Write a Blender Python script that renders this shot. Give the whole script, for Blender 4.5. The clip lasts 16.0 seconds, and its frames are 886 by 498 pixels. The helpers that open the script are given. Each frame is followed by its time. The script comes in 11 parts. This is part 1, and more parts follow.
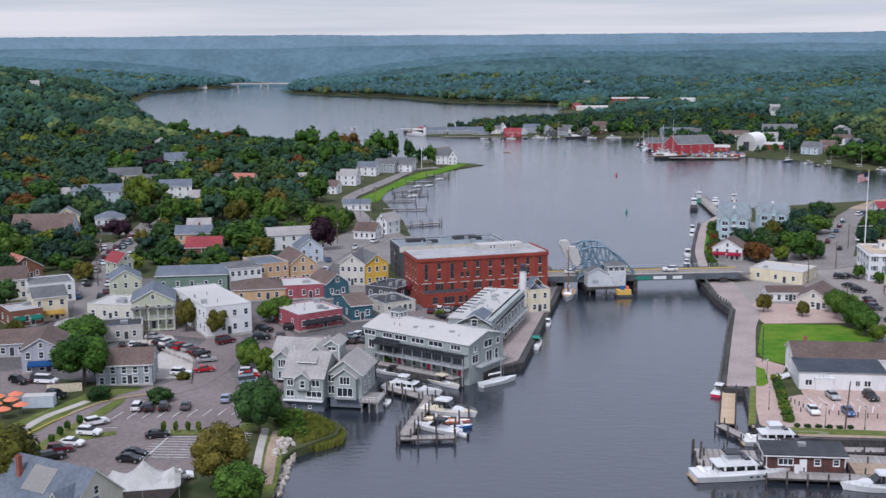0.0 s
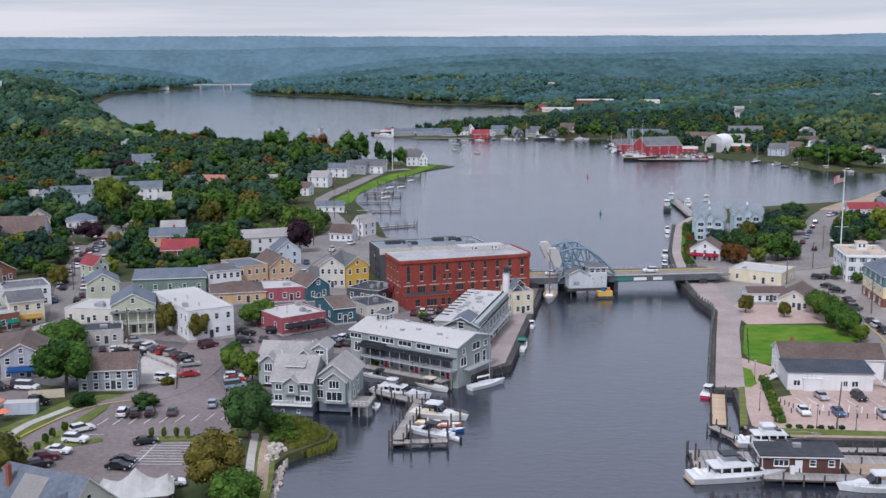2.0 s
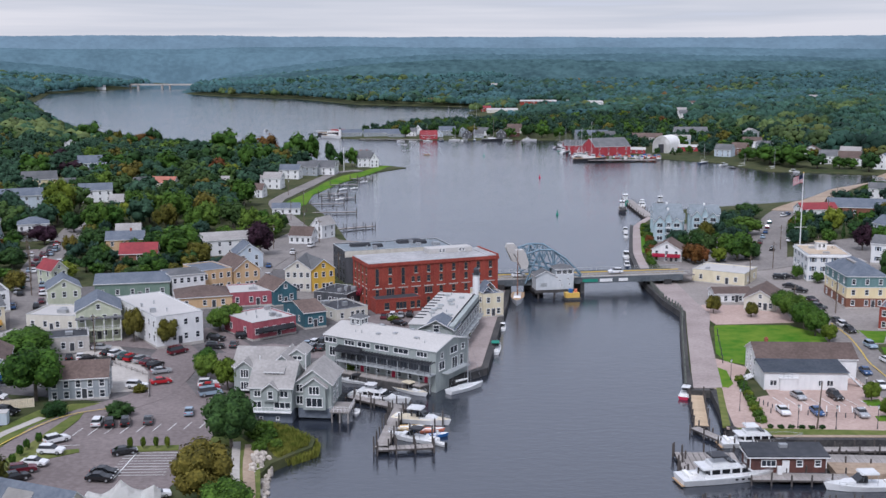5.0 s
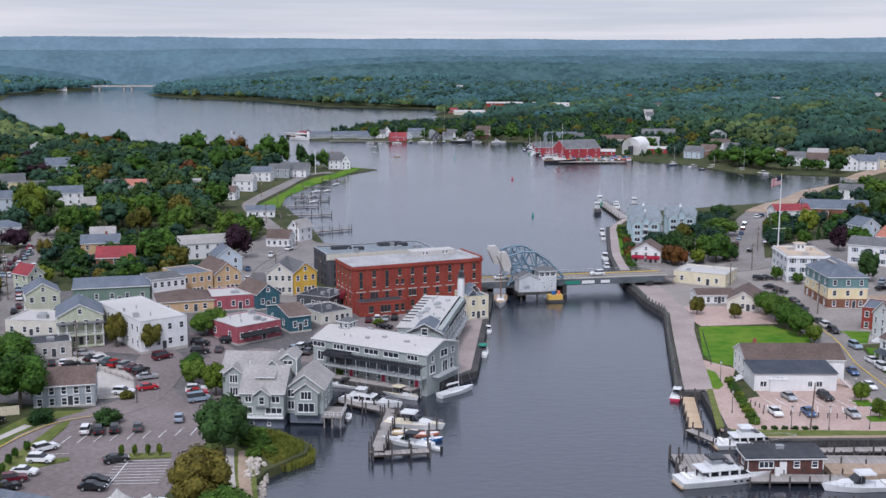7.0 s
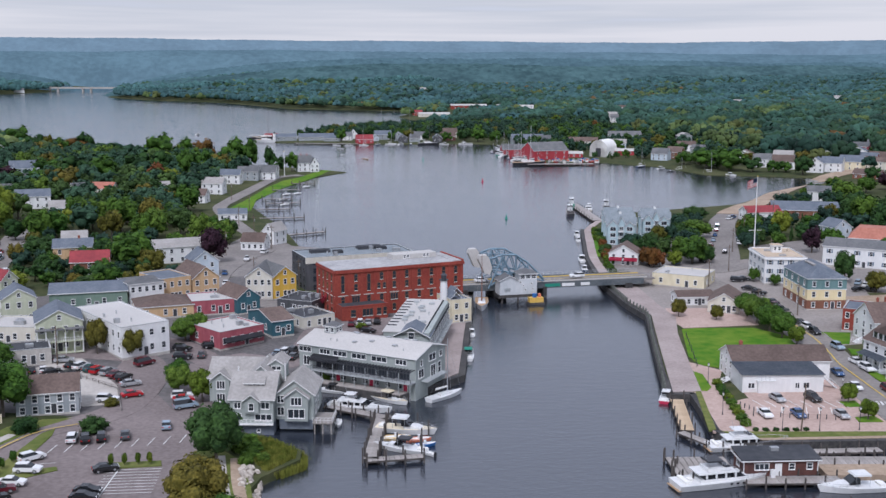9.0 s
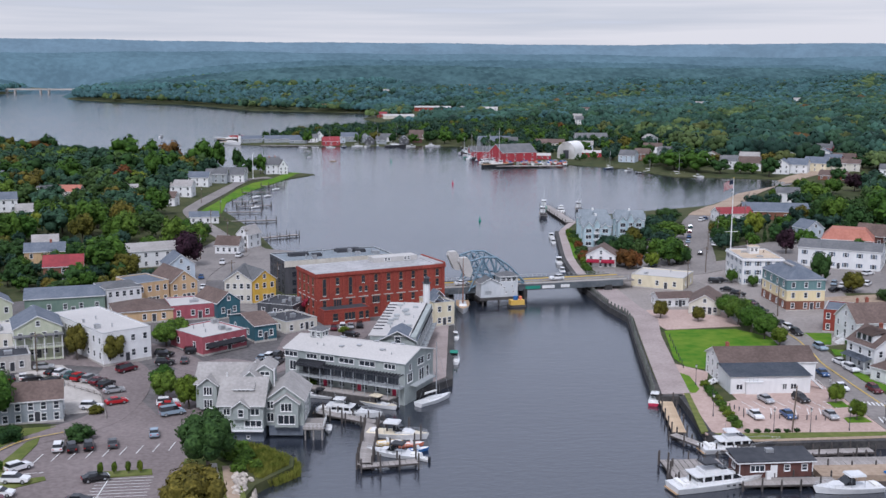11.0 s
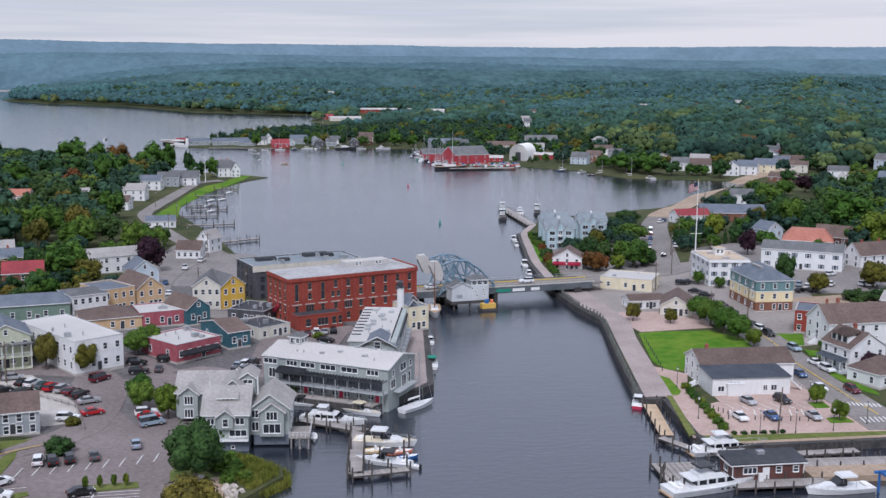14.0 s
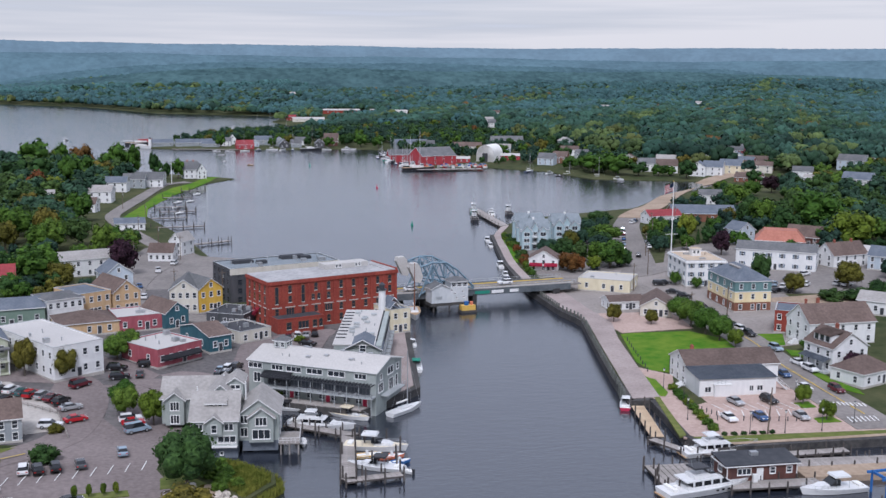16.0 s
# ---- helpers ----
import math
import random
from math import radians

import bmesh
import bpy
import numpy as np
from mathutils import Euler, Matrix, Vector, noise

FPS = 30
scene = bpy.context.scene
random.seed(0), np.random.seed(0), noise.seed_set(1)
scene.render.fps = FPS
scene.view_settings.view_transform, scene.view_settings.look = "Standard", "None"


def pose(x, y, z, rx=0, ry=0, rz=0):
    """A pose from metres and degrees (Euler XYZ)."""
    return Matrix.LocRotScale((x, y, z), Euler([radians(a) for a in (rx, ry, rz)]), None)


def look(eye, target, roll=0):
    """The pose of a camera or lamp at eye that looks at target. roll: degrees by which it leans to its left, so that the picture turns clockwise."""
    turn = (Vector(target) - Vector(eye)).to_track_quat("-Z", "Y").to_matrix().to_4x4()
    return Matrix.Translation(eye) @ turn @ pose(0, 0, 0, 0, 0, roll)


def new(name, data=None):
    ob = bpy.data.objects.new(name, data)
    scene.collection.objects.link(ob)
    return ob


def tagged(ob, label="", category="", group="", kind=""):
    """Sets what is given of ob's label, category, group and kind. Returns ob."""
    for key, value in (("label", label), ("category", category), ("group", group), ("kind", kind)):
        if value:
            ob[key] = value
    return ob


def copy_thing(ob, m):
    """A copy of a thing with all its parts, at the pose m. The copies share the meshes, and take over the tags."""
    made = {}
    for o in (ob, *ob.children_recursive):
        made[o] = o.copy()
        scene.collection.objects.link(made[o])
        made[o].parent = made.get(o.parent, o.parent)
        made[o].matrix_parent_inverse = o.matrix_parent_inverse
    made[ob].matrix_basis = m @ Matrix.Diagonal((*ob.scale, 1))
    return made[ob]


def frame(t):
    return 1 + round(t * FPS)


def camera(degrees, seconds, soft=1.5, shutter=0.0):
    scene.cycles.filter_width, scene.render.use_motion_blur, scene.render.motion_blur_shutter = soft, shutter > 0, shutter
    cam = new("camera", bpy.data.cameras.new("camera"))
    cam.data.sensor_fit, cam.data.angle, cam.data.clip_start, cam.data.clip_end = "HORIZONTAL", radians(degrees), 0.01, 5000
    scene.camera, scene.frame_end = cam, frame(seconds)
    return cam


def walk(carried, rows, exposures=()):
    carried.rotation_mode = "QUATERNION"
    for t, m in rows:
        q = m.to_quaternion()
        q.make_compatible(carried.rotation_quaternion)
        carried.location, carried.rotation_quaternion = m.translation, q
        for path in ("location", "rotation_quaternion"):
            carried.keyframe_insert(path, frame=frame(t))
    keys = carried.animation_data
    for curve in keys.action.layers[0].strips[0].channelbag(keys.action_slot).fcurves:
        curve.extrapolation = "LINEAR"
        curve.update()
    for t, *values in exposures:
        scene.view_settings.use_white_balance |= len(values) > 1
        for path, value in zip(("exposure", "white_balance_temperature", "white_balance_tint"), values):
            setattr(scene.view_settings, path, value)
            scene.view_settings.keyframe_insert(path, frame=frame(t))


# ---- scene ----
from mathutils import geometry

# the flight: seconds, place, tilt, heading, lean
cam = camera(44.02, 16.0, soft=1.5)
PATH = [
    (0.0, 0.00, 0.00, 71.99, 80.274, -0.000, -0.417),
    (0.5, -1.40, 0.48, 71.98, 80.289, -0.519, -0.369),
    (1.0, -2.78, 1.02, 71.89, 80.321, -1.039, -0.327),
    (1.5, -4.25, 1.47, 71.87, 80.337, -1.515, -0.289),
    (2.0, -5.66, 1.97, 71.82, 80.343, -1.984, -0.253),
    (2.5, -7.02, 2.43, 71.90, 80.334, -2.475, -0.226),
    (3.0, -8.35, 2.89, 71.98, 80.330, -3.025, -0.199),
    (3.5, -9.76, 3.32, 72.01, 80.345, -3.603, -0.166),
    (4.0, -11.16, 3.71, 72.02, 80.351, -4.162, -0.121),
    (6.5, -18.31, 6.27, 72.01, 80.428, -6.636, 0.061),
    (7.0, -19.74, 6.81, 71.97, 80.462, -7.130, 0.077),
    (7.5, -21.17, 7.30, 71.98, 80.489, -7.639, 0.088),
    (8.0, -22.65, 7.98, 72.00, 80.527, -8.160, 0.122),
    (8.5, -24.06, 8.57, 71.98, 80.566, -8.669, 0.132),
    (9.0, -25.46, 9.25, 71.97, 80.578, -9.194, 0.186),
    (11.5, -32.48, 12.57, 71.93, 80.705, -11.780, 0.302),
    (12.0, -33.86, 13.17, 72.00, 80.717, -12.298, 0.327),
    (12.5, -35.22, 13.87, 72.03, 80.733, -12.798, 0.360),
    (13.0, -36.55, 14.68, 72.00, 80.753, -13.305, 0.396),
    (13.5, -37.88, 15.45, 72.03, 80.777, -13.815, 0.415),
    (14.0, -39.20, 16.20, 72.02, 80.802, -14.341, 0.417),
    (14.5, -40.51, 17.00, 71.99, 80.806, -14.856, 0.445),
    (15.0, -41.80, 17.89, 72.00, 80.824, -15.394, 0.471),
    (15.5, -43.09, 18.67, 71.98, 80.845, -15.945, 0.494),
    (16.0, -44.49, 19.46, 71.99, 80.862, -16.467, 0.522),
]
walk(cam, [(t, pose(x, y, z, rx, 0, rz) @ pose(0, 0, 0, 0, 0, lean)) for t, x, y, z, rx, rz, lean in PATH], exposures=[(0.0, 0.02, 5850, 16), (16.0, 0.02, 5850, 16)])

# ---- overcast daylight ----
world = bpy.data.worlds.new("overcast_sky")
scene.world = world
world.use_nodes = True
wn, wl = world.node_tree.nodes, world.node_tree.links
wn.clear()
SUN_EL, SUN_AZ = radians(52), radians(205)
sky = wn.new("ShaderNodeTexSky")
sky.sky_type, sky.sun_disc = "NISHITA", False
sky.sun_elevation, sky.sun_rotation = SUN_EL, SUN_AZ
sky.air_density, sky.dust_density, sky.ozone_density = 1.0, 3.0, 1.0
w_coord = wn.new("ShaderNodeTexCoord")
w_map = wn.new("ShaderNodeMapping")
w_map.inputs["Scale"].default_value = (0.9, 0.9, 22.0)
w_noise = wn.new("ShaderNodeTexNoise")
w_noise.inputs["Scale"].default_value, w_noise.inputs["Detail"].default_value = 2.3, 4.0
w_sep = wn.new("ShaderNodeSeparateXYZ")
w_up = wn.new("ShaderNodeMapRange")
w_up.inputs["From Min"].default_value, w_up.inputs["From Max"].default_value = 0.024, 0.150
w_up.inputs["To Min"].default_value, w_up.inputs["To Max"].default_value = -0.85, 0.35
w_add = wn.new("ShaderNodeMath")
w_add.operation = "MULTIPLY_ADD"
w_add.inputs[1].default_value = 2.2
w_ramp = wn.new("ShaderNodeValToRGB")
w_ramp.color_ramp.elements[0].position, w_ramp.color_ramp.elements[0].color = 0.22, (7.2, 7.0, 6.75, 1)
w_ramp.color_ramp.elements[1].position, w_ramp.color_ramp.elements[1].color = 1.0, (6.2, 6.5, 7.15, 1)
w_grey = w_ramp.color_ramp.elements.new(0.62)
w_grey.color = (5.6, 5.72, 5.8, 1)
w_mix = wn.new("ShaderNodeMix")
w_mix.data_type = "RGBA"
w_mix.inputs[0].default_value = 0.9
w_bg = wn.new("ShaderNodeBackground")
w_bg.inputs["Strength"].default_value = 0.112
w_out = wn.new("ShaderNodeOutputWorld")
wl.new(w_coord.outputs["Generated"], w_map.inputs["Vector"])
wl.new(w_map.outputs[0], w_noise.inputs["Vector"])
wl.new(w_coord.outputs["Generated"], w_sep.inputs[0])
wl.new(w_sep.outputs["Z"], w_up.inputs["Value"])
wl.new(w_up.outputs[0], w_add.inputs[2])
wl.new(w_noise.outputs["Fac"], w_add.inputs[0])
wl.new(w_add.outputs[0], w_ramp.inputs[0])
wl.new(sky.outputs[0], w_mix.inputs[6])
wl.new(w_ramp.outputs[0], w_mix.inputs[7])
wl.new(w_mix.outputs[2], w_bg.inputs["Color"])
wl.new(w_bg.outputs[0], w_out.inputs[0])

sun = new("sun", bpy.data.lights.new("sun", "SUN"))
sun.data.energy, sun.data.angle, sun.data.color = 2.4, radians(16), (1.0, 0.97, 0.94)
sun_way = Vector((math.sin(SUN_AZ) * math.cos(SUN_EL), math.cos(SUN_AZ) * math.cos(SUN_EL), math.sin(SUN_EL)))
sun.matrix_world = look(sun_way * 400, (0, 0, 0))


# ---- materials ----
def shader(name, rough=0.8, metal=0.0, spec=0.4):
    m = bpy.data.materials.new(name)
    m.use_nodes = True
    b = m.node_tree.nodes["Principled BSDF"]
    b.inputs["Roughness"].default_value, b.inputs["Metallic"].default_value = rough, metal
    b.inputs["Specular IOR Level"].default_value = spec
    return m, m.node_tree.nodes, m.node_tree.links, b


def rgb(c):
    return (*c, 1) if len(c) == 3 else c


def surface(name, c1, c2, fine=3.0, coarse=0.15, rough=0.8, metal=0.0, bump=0.0, stretch=(1, 1, 1), vary=0.0, spec=0.4, island=False, worldspace=False):
    """Two tones mixed by noise at two scales, with relief; vary: lightness by object."""
    m, n, l, b = shader(name, rough, metal, spec)
    tc = n.new("ShaderNodeTexCoord")
    mp = n.new("ShaderNodeMapping")
    mp.inputs["Scale"].default_value = stretch
    if worldspace:
        geo0 = n.new("ShaderNodeNewGeometry")
        l.new(geo0.outputs["Position"], mp.inputs["Vector"])
    else:
        l.new(tc.outputs["Object"], mp.inputs["Vector"])
    big, small = n.new("ShaderNodeTexNoise"), n.new("ShaderNodeTexNoise")
    big.inputs["Scale"].default_value, big.inputs["Detail"].default_value = coarse, 4
    small.inputs["Scale"].default_value, small.inputs["Detail"].default_value = fine, 3
    l.new(mp.outputs[0], big.inputs["Vector"])
    l.new(mp.outputs[0], small.inputs["Vector"])
    add = n.new("ShaderNodeMath")
    add.operation = "MULTIPLY_ADD"
    add.inputs[1].default_value = 0.5
    half = n.new("ShaderNodeMath")
    half.operation = "MULTIPLY"
    half.inputs[1].default_value = 0.5
    l.new(big.outputs["Fac"], half.inputs[0])
    l.new(small.outputs["Fac"], add.inputs[0])
    l.new(half.outputs[0], add.inputs[2])
    ramp = n.new("ShaderNodeValToRGB")
    ramp.color_ramp.elements[0].position, ramp.color_ramp.elements[0].color = 0.38, rgb(c1)
    ramp.color_ramp.elements[1].position, ramp.color_ramp.elements[1].color = 0.62, rgb(c2)
    l.new(add.outputs[0], ramp.inputs[0])
    last = ramp.outputs[0]
    if vary or island:
        if island:
            src = n.new("ShaderNodeNewGeometry").outputs["Random Per Island"]
        else:
            src = n.new("ShaderNodeObjectInfo").outputs["Random"]
        rng = n.new("ShaderNodeMapRange")
        rng.inputs["To Min"].default_value, rng.inputs["To Max"].default_value = 1 - vary, 1 + vary
        l.new(src, rng.inputs["Value"])
        hsv = n.new("ShaderNodeHueSaturation")
        l.new(rng.outputs[0], hsv.inputs["Value"])
        l.new(last, hsv.inputs["Color"])
        last = hsv.outputs[0]
    l.new(last, b.inputs["Base Color"])
    if bump:
        bp = n.new("ShaderNodeBump")
        bp.inputs["Strength"].default_value, bp.inputs["Distance"].default_value = 0.6, bump
        l.new(small.outputs["Fac"], bp.inputs["Height"])
        l.new(bp.outputs[0], b.inputs["Normal"])
    return m


def siding(name, c1, c2):
    """Painted clapboard: lapped boards as relief, dirt streaks running down."""
    m = surface(name, c1, c2, fine=1.2, coarse=0.25, rough=0.7, stretch=(1, 1, 0.35))
    n, l = m.node_tree.nodes, m.node_tree.links
    tc = n.new("ShaderNodeTexCoord")
    wv = n.new("ShaderNodeTexWave")
    wv.bands_direction, wv.wave_profile = "Z", "SAW"
    wv.inputs["Scale"].default_value = 2.2
    l.new(tc.outputs["Object"], wv.inputs["Vector"])
    bp = n.new("ShaderNodeBump")
    bp.inputs["Strength"].default_value, bp.inputs["Distance"].default_value = 0.5, 0.03
    l.new(wv.outputs["Fac"], bp.inputs["Height"])
    l.new(bp.outputs[0], n["Principled BSDF"].inputs["Normal"])
    return m


M = {}
M["white"] = siding("white_clapboard", (0.67, 0.675, 0.67), (0.77, 0.77, 0.76))
M["grey"] = siding("grey_weathered_shingle_wall", (0.25, 0.28, 0.30), (0.35, 0.375, 0.385))
M["hotelgrey"] = siding("grey_green_clapboard", (0.28, 0.315, 0.300), (0.37, 0.400, 0.380))
M["ltblue"] = siding("pale_blue_clapboard", (0.42, 0.49, 0.55), (0.53, 0.59, 0.64))
M["condo"] = siding("pale_teal_blue_clapboard", (0.34, 0.45, 0.49), (0.44, 0.55, 0.58))
M["cream"] = siding("cream_clapboard", (0.62, 0.55, 0.38), (0.72, 0.65, 0.48))
M["sage"] = siding("pale_sage_clapboard", (0.42, 0.45, 0.33), (0.52, 0.54, 0.41))
M["beige"] = siding("beige_clapboard", (0.56, 0.53, 0.45), (0.66, 0.63, 0.55))
M["yellow"] = siding("yellow_clapboard", (0.62, 0.38, 0.05), (0.74, 0.48, 0.09))
M["pale_yellow"] = siding("pale_yellow_clapboard", (0.70, 0.58, 0.33), (0.78, 0.67, 0.42))
M["tan"] = siding("tan_clapboard", (0.52, 0.35, 0.19), (0.62, 0.43, 0.25))
M["crimson"] = siding("faded_crimson_clapboard", (0.30, 0.07, 0.09), (0.40, 0.11, 0.13))
M["teal"] = siding("dark_teal_clapboard", (0.03, 0.10, 0.13), (0.05, 0.14, 0.17))
M["slate_teal"] = siding("grey_teal_clapboard", (0.10, 0.19, 0.19), (0.15, 0.25, 0.25))
M["green"] = siding("grey_green_boarding", (0.13, 0.20, 0.16), (0.18, 0.25, 0.20))
M["charcoal"] = siding("charcoal_panels", (0.05, 0.055, 0.06), (0.09, 0.09, 0.10))
M["barnred"] = siding("barn_red_boarding", (0.30, 0.03, 0.04), (0.42, 0.05, 0.06))
M["shingle"] = siding("dark_red_cedar_shingle", (0.07, 0.03, 0.025), (0.12, 0.05, 0.04))
M["brick"] = surface("red_brick_masonry", (0.20, 0.034, 0.024), (0.32, 0.066, 0.044), fine=2.5, coarse=0.12, rough=0.9, bump=0.02)
M["brick_brown"] = surface("brown_brick_masonry", (0.16, 0.07, 0.045), (0.25, 0.11, 0.07), fine=3, coarse=0.2, rough=0.9, bump=0.02)
M["stone"] = surface("pale_shore_granite", (0.32, 0.28, 0.24), (0.52, 0.47, 0.41), fine=1.6, coarse=0.3, rough=0.9, bump=0.05, vary=0.25)
M["concrete"] = surface("weathered_concrete", (0.36, 0.34, 0.31), (0.50, 0.47, 0.43), fine=2, coarse=0.2, rough=0.9, worldspace=True)
M["trim"] = surface("white_trim_paint", (0.66, 0.66, 0.65), (0.75, 0.75, 0.74), fine=3, coarse=0.4, rough=0.5)
M["coping"] = surface("dull_metal_coping", (0.34, 0.34, 0.34), (0.48, 0.48, 0.47), fine=1.2, coarse=0.3, rough=0.6)
M["palegrey"] = siding("pale_grey_clapboard", (0.46, 0.49, 0.505), (0.57, 0.59, 0.60))
M["lavender"] = siding("pale_lavender_clapboard", (0.36, 0.36, 0.41), (0.46, 0.46, 0.51))
M["graytrim"] = surface("grey_trim_paint", (0.30, 0.32, 0.33), (0.40, 0.42, 0.42), fine=3, coarse=0.4, rough=0.5)
M["darktrim"] = surface("dark_trim_paint", (0.03, 0.035, 0.04), (0.06, 0.06, 0.07), fine=3, coarse=0.4, rough=0.5)
M["bluetrim"] = surface("slate_blue_shutter_paint", (0.05, 0.10, 0.16), (0.07, 0.13, 0.20), fine=3, coarse=0.4, rough=0.5)
M["glass"] = shader("window_glass", 0.08, 0.0, 0.6)[0]
M["glass"].node_tree.nodes["Principled BSDF"].inputs["Base Color"].default_value = (0.03, 0.036, 0.045, 1)
M["carglass"] = shader("tinted_car_glass", 0.05, 0.0, 0.7)[0]
M["carglass"].node_tree.nodes["Principled BSDF"].inputs["Base Color"].default_value = (0.012, 0.014, 0.017, 1)
M["rbrown"] = surface("brown_asphalt_shingle", (0.098, 0.070, 0.060), (0.155, 0.112, 0.096), fine=1.5, coarse=0.2, rough=0.95, bump=0.03, vary=0.12)
M["rgrey"] = surface("grey_asphalt_shingle", (0.095, 0.10, 0.105), (0.16, 0.16, 0.162), fine=1.5, coarse=0.2, rough=0.95, bump=0.03, vary=0.12)
M["rlight"] = surface("weathered_pale_shingle", (0.27, 0.257, 0.243), (0.37, 0.352, 0.335), fine=1.5, coarse=0.2, rough=0.95, bump=0.03)
M["rslate"] = surface("blue_grey_slate", (0.09, 0.11, 0.14), (0.15, 0.17, 0.20), fine=1.5, coarse=0.25, rough=0.8, bump=0.03)
M["rslate2"] = surface("weathered_blue_grey_shingle", (0.16, 0.19, 0.21), (0.24, 0.27, 0.29), fine=1.5, coarse=0.2, rough=0.95, bump=0.03)
M["rdark"] = surface("black_membrane_roof", (0.03, 0.033, 0.04), (0.06, 0.063, 0.07), fine=0.6, coarse=0.12, rough=0.75)
M["rwhite"] = surface("white_membrane_roof", (0.42, 0.405, 0.385), (0.52, 0.50, 0.475), fine=2.5, coarse=0.06, rough=0.7)
M["rgravel"] = surface("gravel_ballast_roof", (0.28, 0.28, 0.28), (0.46, 0.45, 0.45), fine=0.8, coarse=0.12, rough=0.95)
M["rred"] = surface("red_metal_roof", (0.20, 0.025, 0.032), (0.29, 0.04, 0.045), fine=0.8, coarse=0.15, rough=0.6)
M["rcopper"] = surface("bright_orange_clay_roof", (0.33, 0.12, 0.08), (0.43, 0.17, 0.12), fine=1.2, coarse=0.2, rough=0.7)
M["rtan"] = surface("tan_gravel_roof", (0.42, 0.33, 0.24), (0.55, 0.45, 0.34), fine=0.8, coarse=0.12, rough=0.95)
M["metal"] = surface("galvanised_steel", (0.36, 0.37, 0.38), (0.50, 0.51, 0.52), fine=3, coarse=0.5, rough=0.45, metal=0.6)
M["steelblue"] = surface("pale_blue_painted_steel", (0.11, 0.18, 0.23), (0.18, 0.26, 0.32), fine=1.5, coarse=0.3, rough=0.6)
M["chimney"] = surface("chimney_brick", (0.22, 0.07, 0.05), (0.33, 0.11, 0.07), fine=5, coarse=0.6, rough=0.9)
M["asphalt"] = surface("worn_asphalt", (0.148, 0.122, 0.117), (0.230, 0.193, 0.185), fine=1.2, coarse=0.05, rough=0.95, bump=0.01, worldspace=True)
# darkened tone makes up for missing shadow between the west shops
M["asphalt_shade"] = surface("shade_toned_asphalt", (0.085, 0.08, 0.08), (0.15, 0.138, 0.135), fine=0.9, coarse=0.08, rough=0.95, worldspace=True)
M["street"] = surface("street_asphalt", (0.165, 0.150, 0.140), (0.250, 0.228, 0.212), fine=0.9, coarse=0.06, rough=0.95, worldspace=True)
M["paving"] = surface("pinkish_brick_paving", (0.36, 0.26, 0.22), (0.48, 0.36, 0.31), fine=1.5, coarse=0.1, rough=0.95, worldspace=True)
M["forecourt"] = surface("worn_warm_grey_paving", (0.22, 0.196, 0.18), (0.31, 0.28, 0.258), fine=1.2, coarse=0.07, rough=0.95, worldspace=True)
M["sidewalk"] = surface("concrete_pavement", (0.36, 0.33, 0.30), (0.47, 0.44, 0.40), fine=1.5, coarse=0.15, rough=0.95, worldspace=True)
M["lawn"] = surface("mown_lawn", (0.050, 0.150, 0.010), (0.135, 0.210, 0.024), fine=0.35, coarse=0.045, rough=1.0, bump=0.03, worldspace=True, spec=0.1)
M["verge"] = surface("rough_grass", (0.09, 0.12, 0.03), (0.17, 0.18, 0.06), fine=0.6, coarse=0.06, rough=1.0, bump=0.06, worldspace=True, spec=0.1)
M["gravel"] = surface("sandy_gravel", (0.27, 0.20, 0.14), (0.40, 0.31, 0.23), fine=1.2, coarse=0.1, rough=1.0, worldspace=True)
M["soil"] = surface("grassy_ground", (0.036, 0.050, 0.020), (0.085, 0.088, 0.042), fine=0.25, coarse=0.02, rough=1.0, worldspace=True, spec=0.1)
M["paint"] = surface("road_marking_paint", (0.60, 0.60, 0.58), (0.74, 0.74, 0.72), fine=1.5, coarse=0.2, rough=0.7)
M["yellowpaint"] = surface("yellow_marking_paint", (0.50, 0.35, 0.05), (0.62, 0.45, 0.10), fine=1.5, coarse=0.2, rough=0.7)
M["plank"] = surface("silvered_dock_planks", (0.24, 0.22, 0.20), (0.36, 0.33, 0.31), fine=2, coarse=0.25, rough=0.95, vary=0.12)
M["newplank"] = surface("fresh_tan_dock_planks", (0.42, 0.31, 0.20), (0.53, 0.41, 0.28), fine=2, coarse=0.25, rough=0.9, vary=0.08)
M["boards"] = surface("pinkish_grey_boardwalk_boards", (0.28, 0.23, 0.215), (0.38, 0.32, 0.30), fine=1.5, coarse=0.12, rough=0.95, vary=0.10)
M["piling"] = surface("dark_wet_timber", (0.045, 0.04, 0.038), (0.11, 0.095, 0.085), fine=3, coarse=0.5, rough=0.85, vary=0.2)
M["fender"] = surface("weathered_grey_green_pile", (0.085, 0.095, 0.085), (0.17, 0.175, 0.155), fine=3, coarse=0.5, rough=0.9, vary=0.2)
M["bulkhead"] = surface("tarred_timber_bulkhead", (0.03, 0.03, 0.032), (0.08, 0.075, 0.07), fine=1.2, coarse=0.2, rough=0.85)
M["gel"] = surface("white_gelcoat", (0.60, 0.61, 0.61), (0.70, 0.70, 0.69), fine=2, coarse=0.4, rough=0.25, spec=0.5)
M["gelcream"] = surface("cream_gelcoat", (0.66, 0.58, 0.42), (0.74, 0.66, 0.50), fine=2, coarse=0.4, rough=0.3)
M["hullblue"] = surface("navy_hull_paint", (0.015, 0.03, 0.07), (0.03, 0.05, 0.10), fine=2, coarse=0.4, rough=0.3)
M["hullgreen"] = surface("green_canvas", (0.02, 0.20, 0.14), (0.03, 0.26, 0.19), fine=2, coarse=0.4, rough=0.8)
